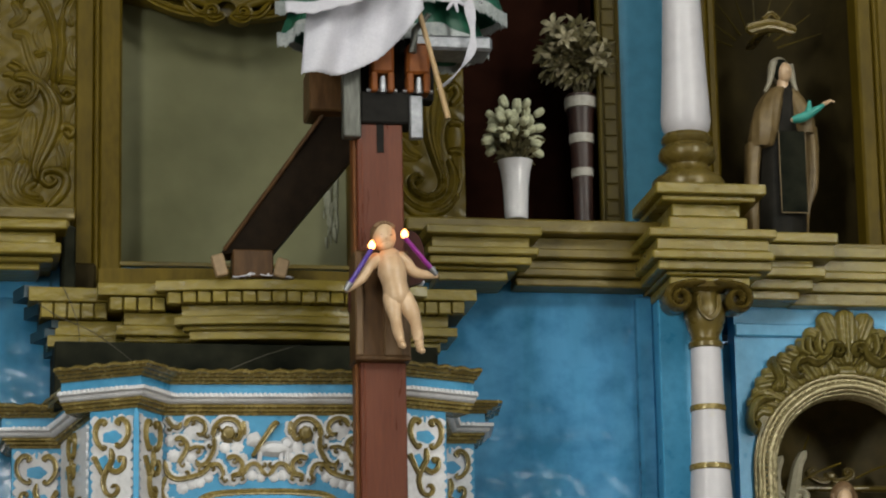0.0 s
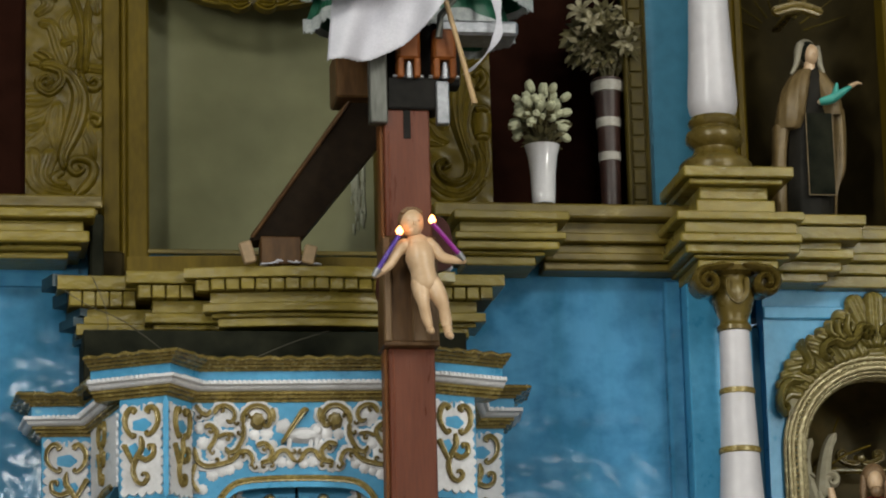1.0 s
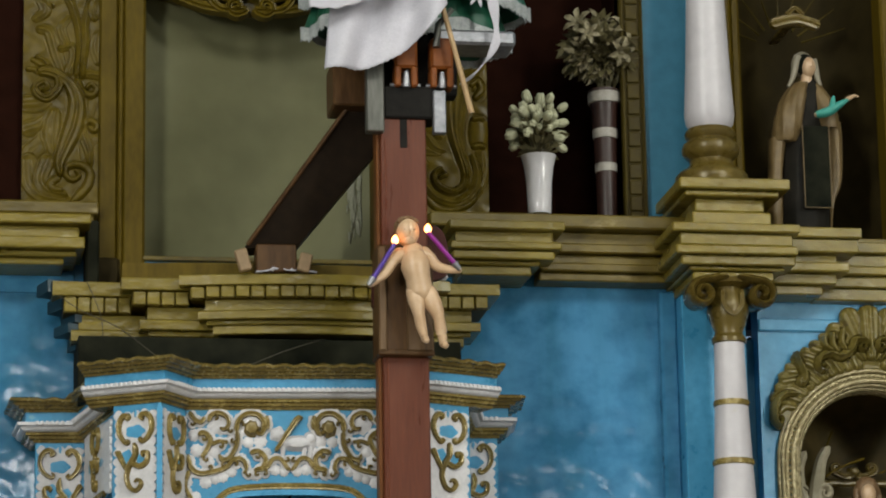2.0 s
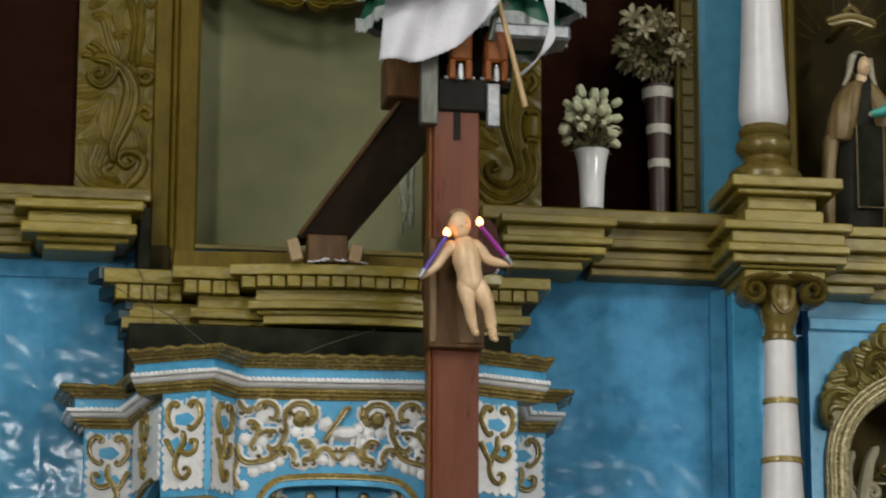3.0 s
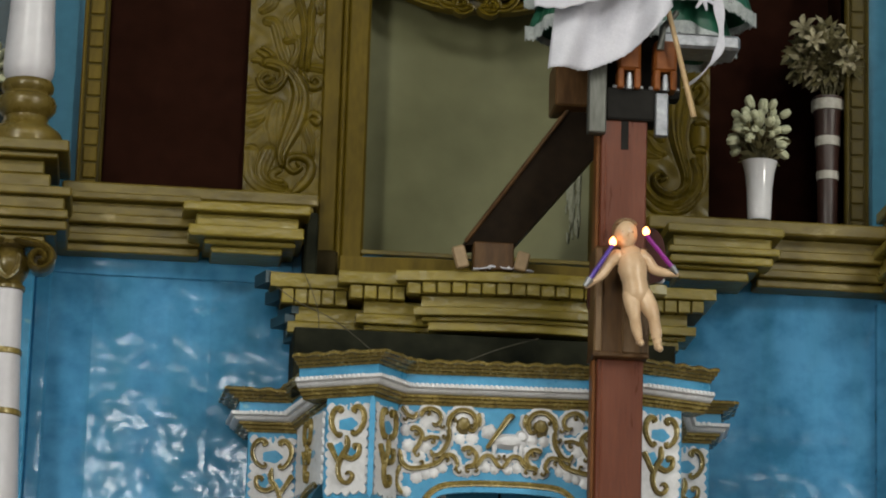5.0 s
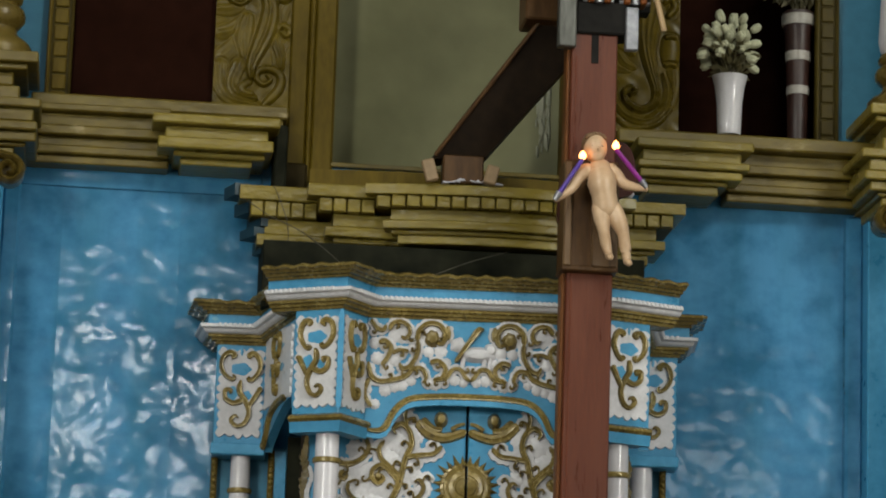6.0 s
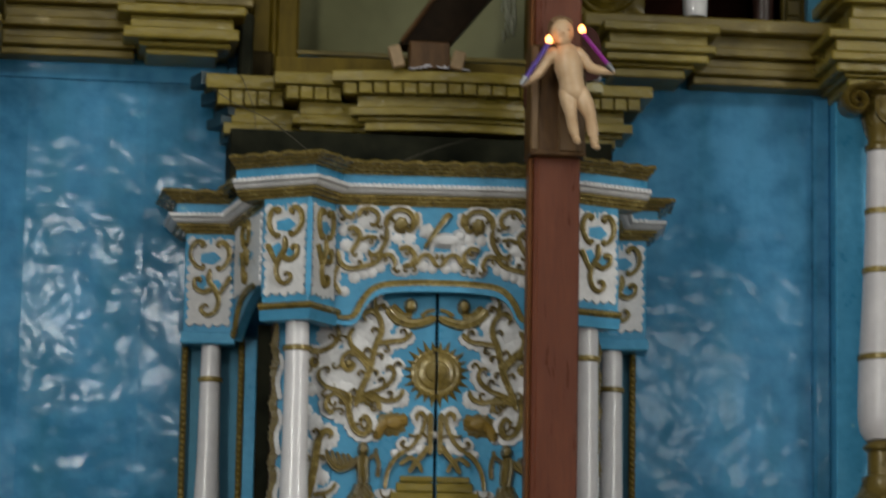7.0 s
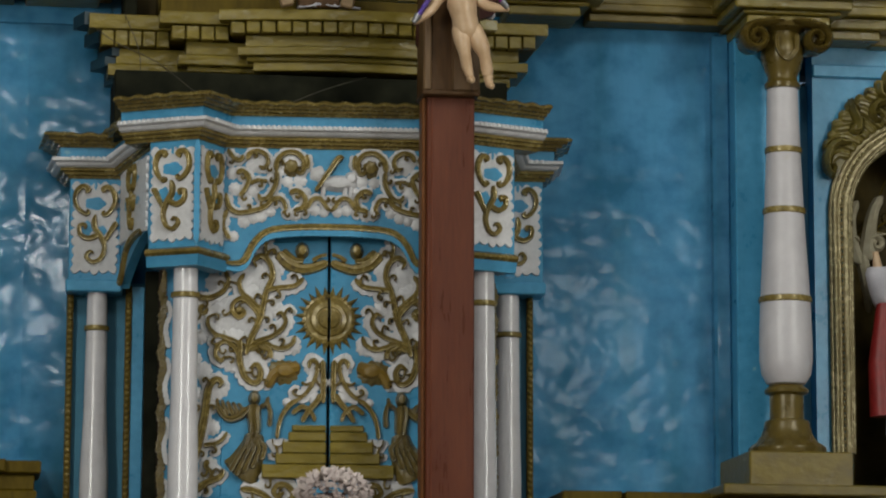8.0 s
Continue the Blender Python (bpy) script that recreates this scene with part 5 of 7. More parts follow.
SIDE.append(([(-236, -255), (-224, -213), (-216, -175), (-212, -141), (-208, -121), (-197, -109), (-187, -114), (-192, -124)], 7))
SIDE.append(([(-217, -225), (-195, -221), (-183, -213), (-176, -201)], 4))
SIDE.append(([(-233, -305), (-209, -289), (-187, -279), (-183, -265)], 6))
SIDE.append(([(-208, -251), (-212, -261), (-202, -273), (-205, -285)], 4.5))
SIDE.append(([(-233, 37), (-210, 35), (-187, 47), (-177, 67), (-185, 85)], 5))
SIDE.append(([(-220, 22), (-227, 15), (-219, 7), (-213, 17)], 4))
SIDE.append(([(-245, -173), (-239, -153), (-245, -133)], 6))
DOOR_LEAVES = ((-183, 7, 32), (-153, -5, 26), (-145, 47, 25), (-128, 79, 25), (-115, 127, 15), (-93, 89, 15), (-100, 22, 20), (-77, -5, 17), (-63, -49, 15), (-88, -61, 13), (-183, -59, 24), (-205, -18, 15), (-128, -95, 25), (-193, -123, 20), (-133, -63, 14), (-29, -85, 14), (-25, -138, 11), (-60, -139, 9), (-72, -147, 8), (-160, -33, 20), (-170, -78, 18), (-100, -306, 30), (-160, -345, 22), (-70, -320, 22), (-120, -352, 20), (-40, -340, 20))
SIDE_LEAVES = ((-195, -117, 22), (-209, -153, 15), (-202, -193, 14), (-207, -261, 17), (-223, 22, 20), (-200, 62, 18), (-233, 7, 16), (-235, -73, 14), (-235, -133, 14), (-233, -193, 14), (-225, -33, 14), (-219, -93, 16))
doorL = part("door", Mesh().box(-0.446, -0.006, 0.085, 0.118, 2.6, 3.97, 0.004), TRIM_BLUE, tab, "carved blue door leaf with gilt scrolls")
doorR = part("door", Mesh().box(0.006, 0.446, 0.085, 0.118, 2.6, 3.97, 0.004), TRIM_BLUE, tab, "carved blue door leaf with gilt scrolls")
DP = face((0, 0.085), (1, 0.085), DZ)
for door, sg in ((doorL, 1), (doorR, -1)):
    for p, r in VINES:
        scrollwork([[(sg * x * K, y * K) for x, y in p]], DP, door, abs(r) * 1.05 * K, (r + 8.5) * K if r > 0 else 0, taper=0.8)
        for q in offshoots(p, 40, 14) if r > 0 else ():
            if abs(q[2][0]) > 8 and math.hypot(*q[2]) > 62:
                scrollwork([[(sg * x * K, y * K) for x, y in q]], DP, door, 2.7 * K, 8.5 * K, taper=0.7)
    scrollwork([], DP, door, discs=[((sg * x * K, y * K), r * K) for x, y, r in DOOR_LEAVES])
    part("ball", Mesh().disc((sg * -158 * K, 14 * K), (8 * K, 8 * K), 0.03, 0.012, at=DP), BRIGHT_GOLD, door)
    # half of the sun
    for i in range(12):
        a = radians(90 + sg * (7.5 + 15 * i))
        c, s = math.cos(a), math.sin(a)
        r1 = 0.155 if i % 2 else 0.142
        part("sun_ray", Mesh().add([(0.092 * c - 0.016 * s, 0.092 * s + 0.016 * c, 0.006), (0.092 * c + 0.016 * s, 0.092 * s - 0.016 * c, 0.006), (r1 * c, r1 * s, 0.004), (0.098 * c, 0.098 * s, 0.022)], [(0, 2, 3), (3, 2, 1), (0, 3, 1)], at=DP), BRIGHT_GOLD, door)
    sun = Mesh()
    rings = [(0.107, 0.0), (0.104, 0.014), (0.092, 0.018), (0.082, 0.012), (0.072, 0.013), (0.068, 0.020), (0.050, 0.025), (0.047, 0.020), (0.040, 0.021), (0.036, 0.027), (0.002, 0.030)]
    NS = 20
    sun.add([(r * math.cos(radians(90 + sg * 180 * i / NS)) - sg * 0.006, r * math.sin(radians(90 + sg * 180 * i / NS)), h) for r, h in rings for i in range(NS + 1)],
            [(j * (NS + 1) + i, j * (NS + 1) + i + 1, (j + 1) * (NS + 1) + i + 1, (j + 1) * (NS + 1) + i) for j in range(len(rings) - 1) for i in range(NS)], at=DP)
    part("sun_disc", sun, BRIGHT_GOLD, door, "gilt half sun")
    for w, pts in ((0.030, ((-90, 118), (-72, 98), (-45, 89), (-16, 96), (-3, 103))), (0.018, ((-82, 122), (-62, 106), (-45, 104))), (0.011, ((-30, 104), (-18, 112), (-4, 116)))):
        part("crescent", Mesh().vine([(sg * x * K, y * K) for x, y in pts], w, w * 0.7, 0.02, at=DP), BRIGHT_GOLD, door, "gilt spread wing")
    part("boss", Mesh().disc((sg * -48 * K, 122 * K), (0.030, 0.038), 0.05, at=DP), BRIGHT_GOLD, door, "small gilt boss")
    bird = Mesh().vine([(sg * x * K, y * K) for x, y in ((-108, -122), (-95, -98), (-75, -90), (-50, -84))], 0.022, 0.03, 0.026, at=DP, groove=False)
    bird.disc((sg * -76 * K, -92 * K), (24 * K, 16 * K), 0.03, at=DP, seg=24)
    part("leaf_ring", Mesh().disc((sg * -80 * K, -94 * K), (29 * K, 22 * K), 0.014, at=DP, seg=40, lobes=11, lobe=0.09), OLD_GILT, door, "dull gilt leaf border")
    part("bird", bird, OLD_ORANGE, door, "ochre-gold carved bird")
    # carved winged figure, kept plain
    def drawn(*pts):
        return [(sg * x * K, y * K) for x, y in pts]
    fig = Mesh().vine(drawn((-129, -152), (-130, -170), (-128, -188), (-128, -204)), 0.034, 0.026, 0.040, at=DP)
    fig.vine(drawn((-128, -200), (-130, -220), (-136, -240), (-146, -262), (-158, -278)), 0.034, 0.088, 0.034, at=DP, groove=False)
    fig.disc(drawn((-129, -141))[0], (11 * K, 14 * K), 0.05, at=DP)
    for k, (x0, y0, x1, y1) in enumerate(((-110, -228, -116, -250), (-120, -232, -132, -264), (-130, -234, -148, -274), (-140, -234, -160, -278), (-148, -232, -170, -270))):
        fig.vine(drawn((-128 - k, -204), ((x0 - 128) / 2, y0 + 10), (x0, y0), (x1, y1)), 0.008, 0.013, 0.018, 0.030, at=DP)
    fig.vine(drawn((-140, -158), (-154, -172), (-172, -178), (-186, -168), (-195, -152)), 0.020, 0.012, 0.030, at=DP)
    for k in range(5):
        fig.vine(drawn((-148 - 9 * k, -168 - (3 if k in (1, 2, 3) else 0)), (-153 - 10 * k, -156 + k), (-158 - 9 * k, -150 + 2 * k)), 0.013, 0.007, 0.022, at=DP)
    fig.vine(drawn((-118, -156), (-108, -150), (-105, -138)), 0.012, 0.008, 0.026, at=DP)
    fig.vine(drawn((-107, -146), (-101, -166), (-102, -190)), 0.010, 0.012, 0.022, at=DP)
    part("relief_figure", fig, OLD_GILT, door, "dull gilt plain relief figure")
    for i, (w, z0, z1) in enumerate(((0.150, -0.474, -0.445), (0.165, -0.516, -0.474), (0.190, -0.566, -0.516), (0.218, -0.612, -0.566), (0.275, -0.672, -0.612))):
        part("relief_step", Mesh().box(*sorted((sg * -0.008, sg * -w)), z0, z1 - 0.003, 0.0, 0.02 + 0.006 * i, 0.004, at=DP), SLAB, door)
    for p, r in SIDE:
        scrollwork([[(sg * x * K, y * K) for x, y in p]], DP, tab, r * 1.3 * K, (r + 6) * K, taper=0.7)
        for q in offshoots(p, 40, 12):
            scrollwork([[(sg * x * K, y * K) for x, y in q]], DP, tab, 2.7 * K, 8 * K, taper=0.7)
    scrollwork([], DP, tab, discs=[((sg * x * K, y * K), r * K) for x, y, r in SIDE_LEAVES])
    edge = [(sg * (-0.694 + 0.007 * math.sin(2.4 * i)), -0.9 + 0.05 * i) for i in range(23)]
    for zc in (-0.78, -0.52, -0.27, -0.03):
        part("white_leaf", Mesh().vine([(sg * -0.668, zc - 0.10), (sg * -0.682, zc - 0.02), (sg * -0.664, zc + 0.05), (sg * -0.676, zc + 0.10)], 0.011, 0.008, 0.010, 0.004, at=DP, scallop=0.3), WHITE_TRIM, tab)
    part("gilt_edge", Mesh().vine(edge, 0.016, 0.016, 0.01, at=DP, scallop=0.4), OLD_GILT, tab, "dull gilt wavy edge")

# what the tabernacle stands on
piece("altar_base", Mesh().box(-1.9, 1.9, -0.93, 0.02, 0.0, 2.60, 0.006), SLAB, "tall plain ochre-painted altar base", "altar")


# ---- the wooden post, its brace and fittings ----
post = thing("post", "tall red-brown varnished wooden post standing before the altar", "post")
part("beam", Mesh().box(0.352, 0.552, -1.08, -0.955, 0.0, 5.50, 0.006), POST_WOOD, post)
part("edge_strip", Mesh().box(0.336, 0.354, -1.06, -0.965, 0.0, 5.50, 0.005), EDGE_WOOD, post)
part("ridge", Mesh().box(0.369, 0.378, -1.084, -1.07, 0.0, 5.40, 0.002), POST_WOOD, post)
# Slot is not cut: a black inlay paints its dark hollow.
part("slot", Mesh().box(0.438, 0.470, -1.083, -1.06, 5.368, 5.505, 0.002), BLACK, post, "black slot")

br = Mesh()
vs = [(x, -0.52 - 0.62 * (z - 5.05), z) for x, z in ((-0.182, 5.045), (0.062, 5.065), (0.388, 5.445), (0.36, 5.72), (0.302, 5.70))]
vs += [(x, y + 0.15, z) for x, y, z in vs]
br.add(vs, [(0, 1, 2, 3, 4), (9, 8, 7, 6, 5), (0, 5, 6, 1), (1, 6, 7, 2), (2, 7, 8, 3), (3, 8, 9, 4), (4, 9, 5, 0)])
brace = thing("brace", "dark slanting wooden brace between cornice and post", "brace")
part("beam", br, BEAM_WOOD, brace)
part("edge_strip", Mesh().tube([(-0.165, -0.530, 5.06), (0.305, -0.930, 5.69)], [0.010, 0.010], 6), DARK_WOOD, brace)
piece("cross_beam", Mesh().box(0.166, 0.60, -0.95, -0.72, 5.59, 5.80, 0.008), DARK_WOOD, "dark wooden beam end behind the clamp", "beam", "")
piece("wooden_block", Mesh().box(-0.13, 0.05, -0.55, -0.45, 4.935, 5.06, 0.006), DARK_WOOD, "dark brown wooden block under the brace", "block", "")
for x, t, h in ((-0.175, -16, 0.10), (0.075, 14, 0.085)):
    w = piece("wedge", Mesh().box(-0.028, 0.028, -0.02, 0.02, 0, h, 0.006), PALE_WOOD, "pale raw wooden wedge beside the brace foot", "wedge", "", "wedges")
    w.matrix_world = pose(x, -0.55, 4.935, 0, t, 0)

fit = thing("clamp", "iron clamp with steel bars and orange brackets on the post top", "clamp")
part("left_bar", Mesh().box(0.289, 0.367, -1.12, -1.06, 5.427, 5.95, 0.006), GREY_BAR, fit, "grey metal bar")
part("yoke", Mesh().box(0.367, 0.60, -1.10, -0.95, 5.497, 5.64, 0.008), BLACK, fit, "black iron yoke")
part("right_bar", Mesh().box(0.580, 0.636, -1.12, -1.08, 5.427, 5.62, 0.005), STEEL, fit, "shiny steel bar")
part("back_plate", Mesh().box(0.368, 0.70, -1.04, -0.95, 5.62, 5.93, 0.006), BLACK, fit)
for x in (0.413, 0.570):
    b = Mesh().box(x, x + 0.100, -1.13, -1.04, 5.715, 5.855, 0.012)
    b.box(x, x + 0.028, -1.13, -1.04, 5.632, 5.72, 0.006).box(x + 0.072, x + 0.100, -1.13, -1.04, 5.632, 5.72, 0.006)
    k = part("bracket", b, ORANGE, fit, "orange-brown bracket")
    part("roller", Mesh().tube([(x + 0.050, -1.12, 5.628), (x + 0.050, -1.12, 5.66), (x + 0.050, -1.12, 5.70)], [0.014, 0.016, 0.010], 14), STEEL, k, "steel roller")
    part("pin", Mesh().tube([(x - 0.016, -1.09, 5.645), (x + 0.116, -1.09, 5.645)], [0.009, 0.009], 10), STEEL, k, "steel pin")
piece("metal_box", Mesh().box(0.602, 0.952, -1.10, -0.90, 5.838, 5.905, 0.012), STEEL, "scuffed silver metal box under the garment", "box", "")
piece("stick", Mesh().tube([(0.583, -1.2, 6.085), (0.664, -1.19, 5.79), (0.738, -1.17, 5.505)], [0.012, 0.011, 0.013], 10), BAMBOO, "thin bamboo stick hanging from the garment", "stick", "")
piece("iron_rod", Mesh().tube([(0.59, -1.16, 5.80), (0.60, -1.16, 5.90), (0.66, -1.18, 5.97)], [0.016, 0.015, 0.011], 10), GREY_BAR, "bent grey iron rod", "rod", "")
rb = Mesh()
path = smooth_path([(0.84, -1.15, 6.05), (0.856, -1.16, 5.90), (0.838, -1.16, 5.79), (0.775, -1.15, 5.71), (0.715, -1.13, 5.655)], 0.02)
vs = []
for i, p in enumerate(path):
    w = 0.017 + 0.006 * math.sin(i * 0.7)
    vs += [(p[0] - w, p[1], p[2] - 0.01), (p[0] + w, p[1] + 0.006 * math.sin(i), p[2] + 0.01), (p[0] + w, p[1] + 0.004 + 0.006 * math.sin(i), p[2] + 0.01), (p[0] - w, p[1] + 0.004, p[2] - 0.01)]
rb.add(vs, [(4 * i + j, 4 * i + (j + 1) % 4, 4 * i + 4 + (j + 1) % 4, 4 * i + 4 + j) for i in range(len(path) - 1) for j in range(4)])
piece("ribbon", rb, CLOTH, "white cloth ribbon hanging in a curve", "ribbon", "")


# ---- the dressed image's garment ----
TIERS = {"outer": (0.558, 0.492, 0.28, 6.082), "under": (0.518, 0.447, 0.235, 5.935)}


def skirt_at(tier, a, t):
    """A point of a flared skirt: angle a, t from 0 at the hem to 1 at the top."""
    cx, wide, deep, hem = TIERS[tier]
    rx, ry = wide - 0.22 * t, deep - 0.13 * t
    fold = 1 + (1 - t) * (0.035 * math.sin(9 * a) + 0.022 * math.sin(17 * a + 1))
    z = hem + 0.75 * t + (1 - t) * (0.020 * math.sin(5 * a + 0.6) - 0.022 * math.cos(a))
    return (cx + rx * fold * math.cos(a), -0.83 + ry * fold * math.sin(a), z)


gar = thing("garment", "dark green satin skirt with white fringe and embroidery", "garment")
SEG, RINGS = 120, 10
for tier, skirt_name, fringe_name in (("outer", "skirt", "fringe"), ("under", "underskirt", "under_fringe")):
    g = Mesh()
    g.add([skirt_at(tier, 2 * math.pi * i / SEG, j / RINGS) for j in range(RINGS + 1) for i in range(SEG)],
          [(j * SEG + i, j * SEG + (i + 1) % SEG, (j + 1) * SEG + (i + 1) % SEG, (j + 1) * SEG + i) for j in range(RINGS) for i in range(SEG)] + [tuple(range(RINGS * SEG, (RINGS + 1) * SEG))])
    part(skirt_name, g, GREEN, gar)
    fr = Mesh()
    for i in range(SEG * 2):
        a = math.pi * i / SEG
        x, y, z = skirt_at(tier, a, 0.0)
        x2, y2, z2 = skirt_at(tier, a + math.pi / SEG, 0.0)
        d = 0.032 + 0.004 * math.sin(i * 2.1) + random.uniform(0, 0.010)
        o = Vector((math.cos(a), math.sin(a), 0)) * 0.008
        fr.add([(x + o.x, y + o.y, z + 0.03), (x2 + o.x, y2 + o.y, z2 + 0.03), (x2 + o.x, y2 + o.y, z2 - d), (x + o.x, y + o.y, z - d * 0.8)], [(0, 1, 2, 3)])
    part(fringe_name, fr, LACE, gar, "grey-white fringe")["kind"] = "stuff"
for cx, cz, r in ((0.784, 6.062, 0.058), (0.955, 6.10, 0.018), (0.70, 6.14, 0.02), (0.90, 6.05, 0.010), (0.86, 6.11, 0.010), (0.18, 6.13, 0.018)):
    f = Mesh()
    n = 8 if r > 0.03 else 6
    for k in range(n):
        a = 2 * math.pi * k / n + 0.2
        c, s = math.cos(a), math.sin(a)
        f.vine([(cx + r * q * c, cz + r * q * s) for q in (0.12, 0.6, 1.1)], r * 0.22, r * 0.07, 0.008, at=face((0, -1.125), (1, -1.125), 0))
    f.disc((cx, cz), (r * 0.25, r * 0.25), 0.014, at=face((0, -1.125), (1, -1.125), 0), seg=10)
    part("embroidered_flower", f, CLOTH, gar, "white embroidered flower")
patch = Mesh().box(0.775, 0.875, -1.122, -1.112, 6.125, 6.185, 0.003, at=None)
part("embroidered_patch", patch, RED, gar, "red embroidered patch")

# the overskirt's raised flap with its broad white border, drawn across the cloth
FLAP = 26
for flap_name, lo, hi, proud, mat, lab in (("flap", 0.05, 0.42, 0.0, GREEN, ""), ("flap_border", 0.0, 0.058, 0.006, CLOTH, "broad white border")):
    fl = Mesh()
    rows = 6
    fl.add([(0.022 + 0.45 * u - 0.04 * h * (1 - u), -1.285 - proud + 0.30 * h - 0.014 * math.sin(14 * u + 1) * (1 - h), 5.915 + 0.02 * u + 0.13 * u ** 2.5 + h + (0.004 * math.sin(40 * u) if h == lo else 0))
            for h in [lo + (hi - lo) * j / rows for j in range(rows + 1)] for u in [i / FLAP for i in range(FLAP + 1)]],
           [(j * (FLAP + 1) + i, j * (FLAP + 1) + i + 1, (j + 1) * (FLAP + 1) + i + 1, (j + 1) * (FLAP + 1) + i) for j in range(rows) for i in range(FLAP)])
    part(flap_name, fl, mat, gar, lab).modifiers.new("thick", "SOLIDIFY").thickness = 0.004

cl = Mesh()
NU, NV = 46, 24
vs = []
for j in range(NV + 1):
    v = j / NV
    for i in range(NU + 1):
        u = i / NU
        xt, zt = 0.165 + 0.42 * u, 6.24 - 0.03 * u
        xb, zb = 0.088 + 0.54 * u, 5.652 + 0.045 * u + 0.27 * u ** 3.0
        x, z = xt + (xb - xt) * v, zt + (zb - zt) * v
        y = -1.175 - 0.045 * math.sin(7 * u + 1.5 * v) * (0.3 + 0.7 * v) - 0.022 * math.sin(17 * u + 2 + 4 * v) * (0.4 + 0.6 * v) - 0.06 * v + 0.10 * (1 - u) * (1 - v)
        if j == NV:
            z += 0.006 * abs(math.sin(u * 60))
        vs.append((x, y, z))
cl.add(vs, [(j * (NU + 1) + i, (j + 1) * (NU + 1) + i, (j + 1) * (NU + 1) + i + 1, j * (NU + 1) + i + 1) for j in range(NV) for i in range(NU)])
cloth = piece("cloth", cl, CLOTH, "white cotton cloth with scalloped hem draped over the garment", "cloth", "")
cloth.modifiers.new("thick", "SOLIDIFY").thickness = 0.004


# ---- the sliding holder, the doll and its candles ----
JX, JZ = 0.441, 4.457
hold = thing("wooden_holder", "dark brown wooden sleeve sliding on the post", "holder")
part("body", Mesh().box(JX - 0.112, JX + 0.122, -1.125, -0.945, JZ, JZ + 0.47, 0.008), DARK_WOOD, hold)
part("left_batten", Mesh().box(JX - 0.112, JX - 0.078, -1.145, -1.12, JZ + 0.005, JZ + 0.46, 0.006), HOLDER_WOOD, hold)
part("right_batten", Mesh().box(JX + 0.008, JX + 0.122, -1.145, -1.12, JZ + 0.005, JZ + 0.42, 0.006), HOLDER_WOOD, hold)
part("foot_rail", Mesh().box(JX - 0.115, JX + 0.125, -1.135, -0.95, JZ - 0.012, JZ + 0.012, 0.005), DARK_WOOD, hold)
WING = [(0.05, 0.30), (0.195, 0.34), (0.205, 0.44), (0.185, 0.53), (0.14, 0.565), (0.10, 0.55), (0.06, 0.50)]
for s in (1, -1):
    o = [(JX + 0.01 + s * x * (1.0 if s > 0 else 0.62), JZ + z + (0.03 if s > 0 else -0.12)) for x, z in smooth_path(WING, 0.02)]
    part("wing_board", Mesh().prism(o if s > 0 else o[::-1], -0.99, -0.95), WING_WOOD, hold, "rounded dark maroon board")

doll = Mesh()
DY = -1.235


def at_doll(x, z, y=0.0):
    return (JX + x, DY + y, JZ + z)


def limb(pts, radii, slot=0):
    p = smooth_path([at_doll(*q) for q in pts], 0.008)
    n = len(p)
    r = [float(np.interp(i / (n - 1), np.linspace(0, 1, len(radii)), radii)) for i in range(n)]
    doll.tube(p, r, 14, slot)
    doll.ball(p[-1], (r[-1],) * 3, 12, 8, slot)
    doll.ball(p[0], (r[0],) * 3, 12, 8, slot)


doll.ball(at_doll(0.0, 0.497), (0.051, 0.054, 0.063), 22, 16, 0)
doll.ball(at_doll(0.004, 0.462, -0.018), (0.033, 0.030, 0.031), 16, 10, 0)
doll.ball(at_doll(0.004, 0.485, -0.050), (0.007, 0.009, 0.010), 10, 7, 0)
doll.ball(at_doll(-0.003, 0.513, 0.012), (0.0545, 0.054, 0.056), 22, 14, 1)
for k in range(7):
    a = math.pi * (0.1 + 0.133 * k)
    doll.ball(at_doll(-0.002 + 0.038 * math.cos(a), 0.532 + 0.022 * math.sin(a), -0.020 - 0.004 * math.sin(a)), (0.013, 0.012, 0.009), 10, 7, 1)
for sx in (-1, 1):
    doll.ball(at_doll(0.003 + sx * 0.019, 0.497, -0.046), (0.008, 0.005, 0.0035), 8, 6, 1)
doll.ball(at_doll(0.005, 0.462, -0.0475), (0.010, 0.005, 0.003), 8, 6, 0)
limb([(0.008, 0.45), (0.018, 0.405)], [0.026, 0.032])
limb([(0.022, 0.40), (0.03, 0.355, -0.006), (0.04, 0.30, -0.008), (0.052, 0.245)], [0.053, 0.063, 0.053, 0.055])
limb([(-0.034, 0.398), (-0.064, 0.375), (-0.10, 0.315, -0.01), (-0.163, 0.262, -0.02)], [0.032, 0.025, 0.020, 0.013])
limb([(0.068, 0.405), (0.095, 0.385), (0.132, 0.345, -0.01), (0.215, 0.330, -0.02)], [0.032, 0.025, 0.020, 0.013])
limb([(0.03, 0.235), (0.036, 0.185, -0.01), (0.043, 0.14, -0.012), (0.054, 0.09), (0.068, 0.04)], [0.040, 0.036, 0.025, 0.024, 0.014])
limb([(0.082, 0.235), (0.105, 0.185, -0.01), (0.123, 0.14, -0.012), (0.136, 0.085), (0.146, 0.02)], [0.040, 0.037, 0.025, 0.025, 0.015])
limb([(0.068, 0.038), (0.070, 0.025, -0.03)], [0.017, 0.014])
limb([(0.146, 0.018), (0.150, 0.004, -0.03)], [0.017, 0.014])
piece("doll", doll, [SKIN, HAIR], "pale flesh-coloured wooden child doll mounted on the holder", "doll", "", smooth=75)
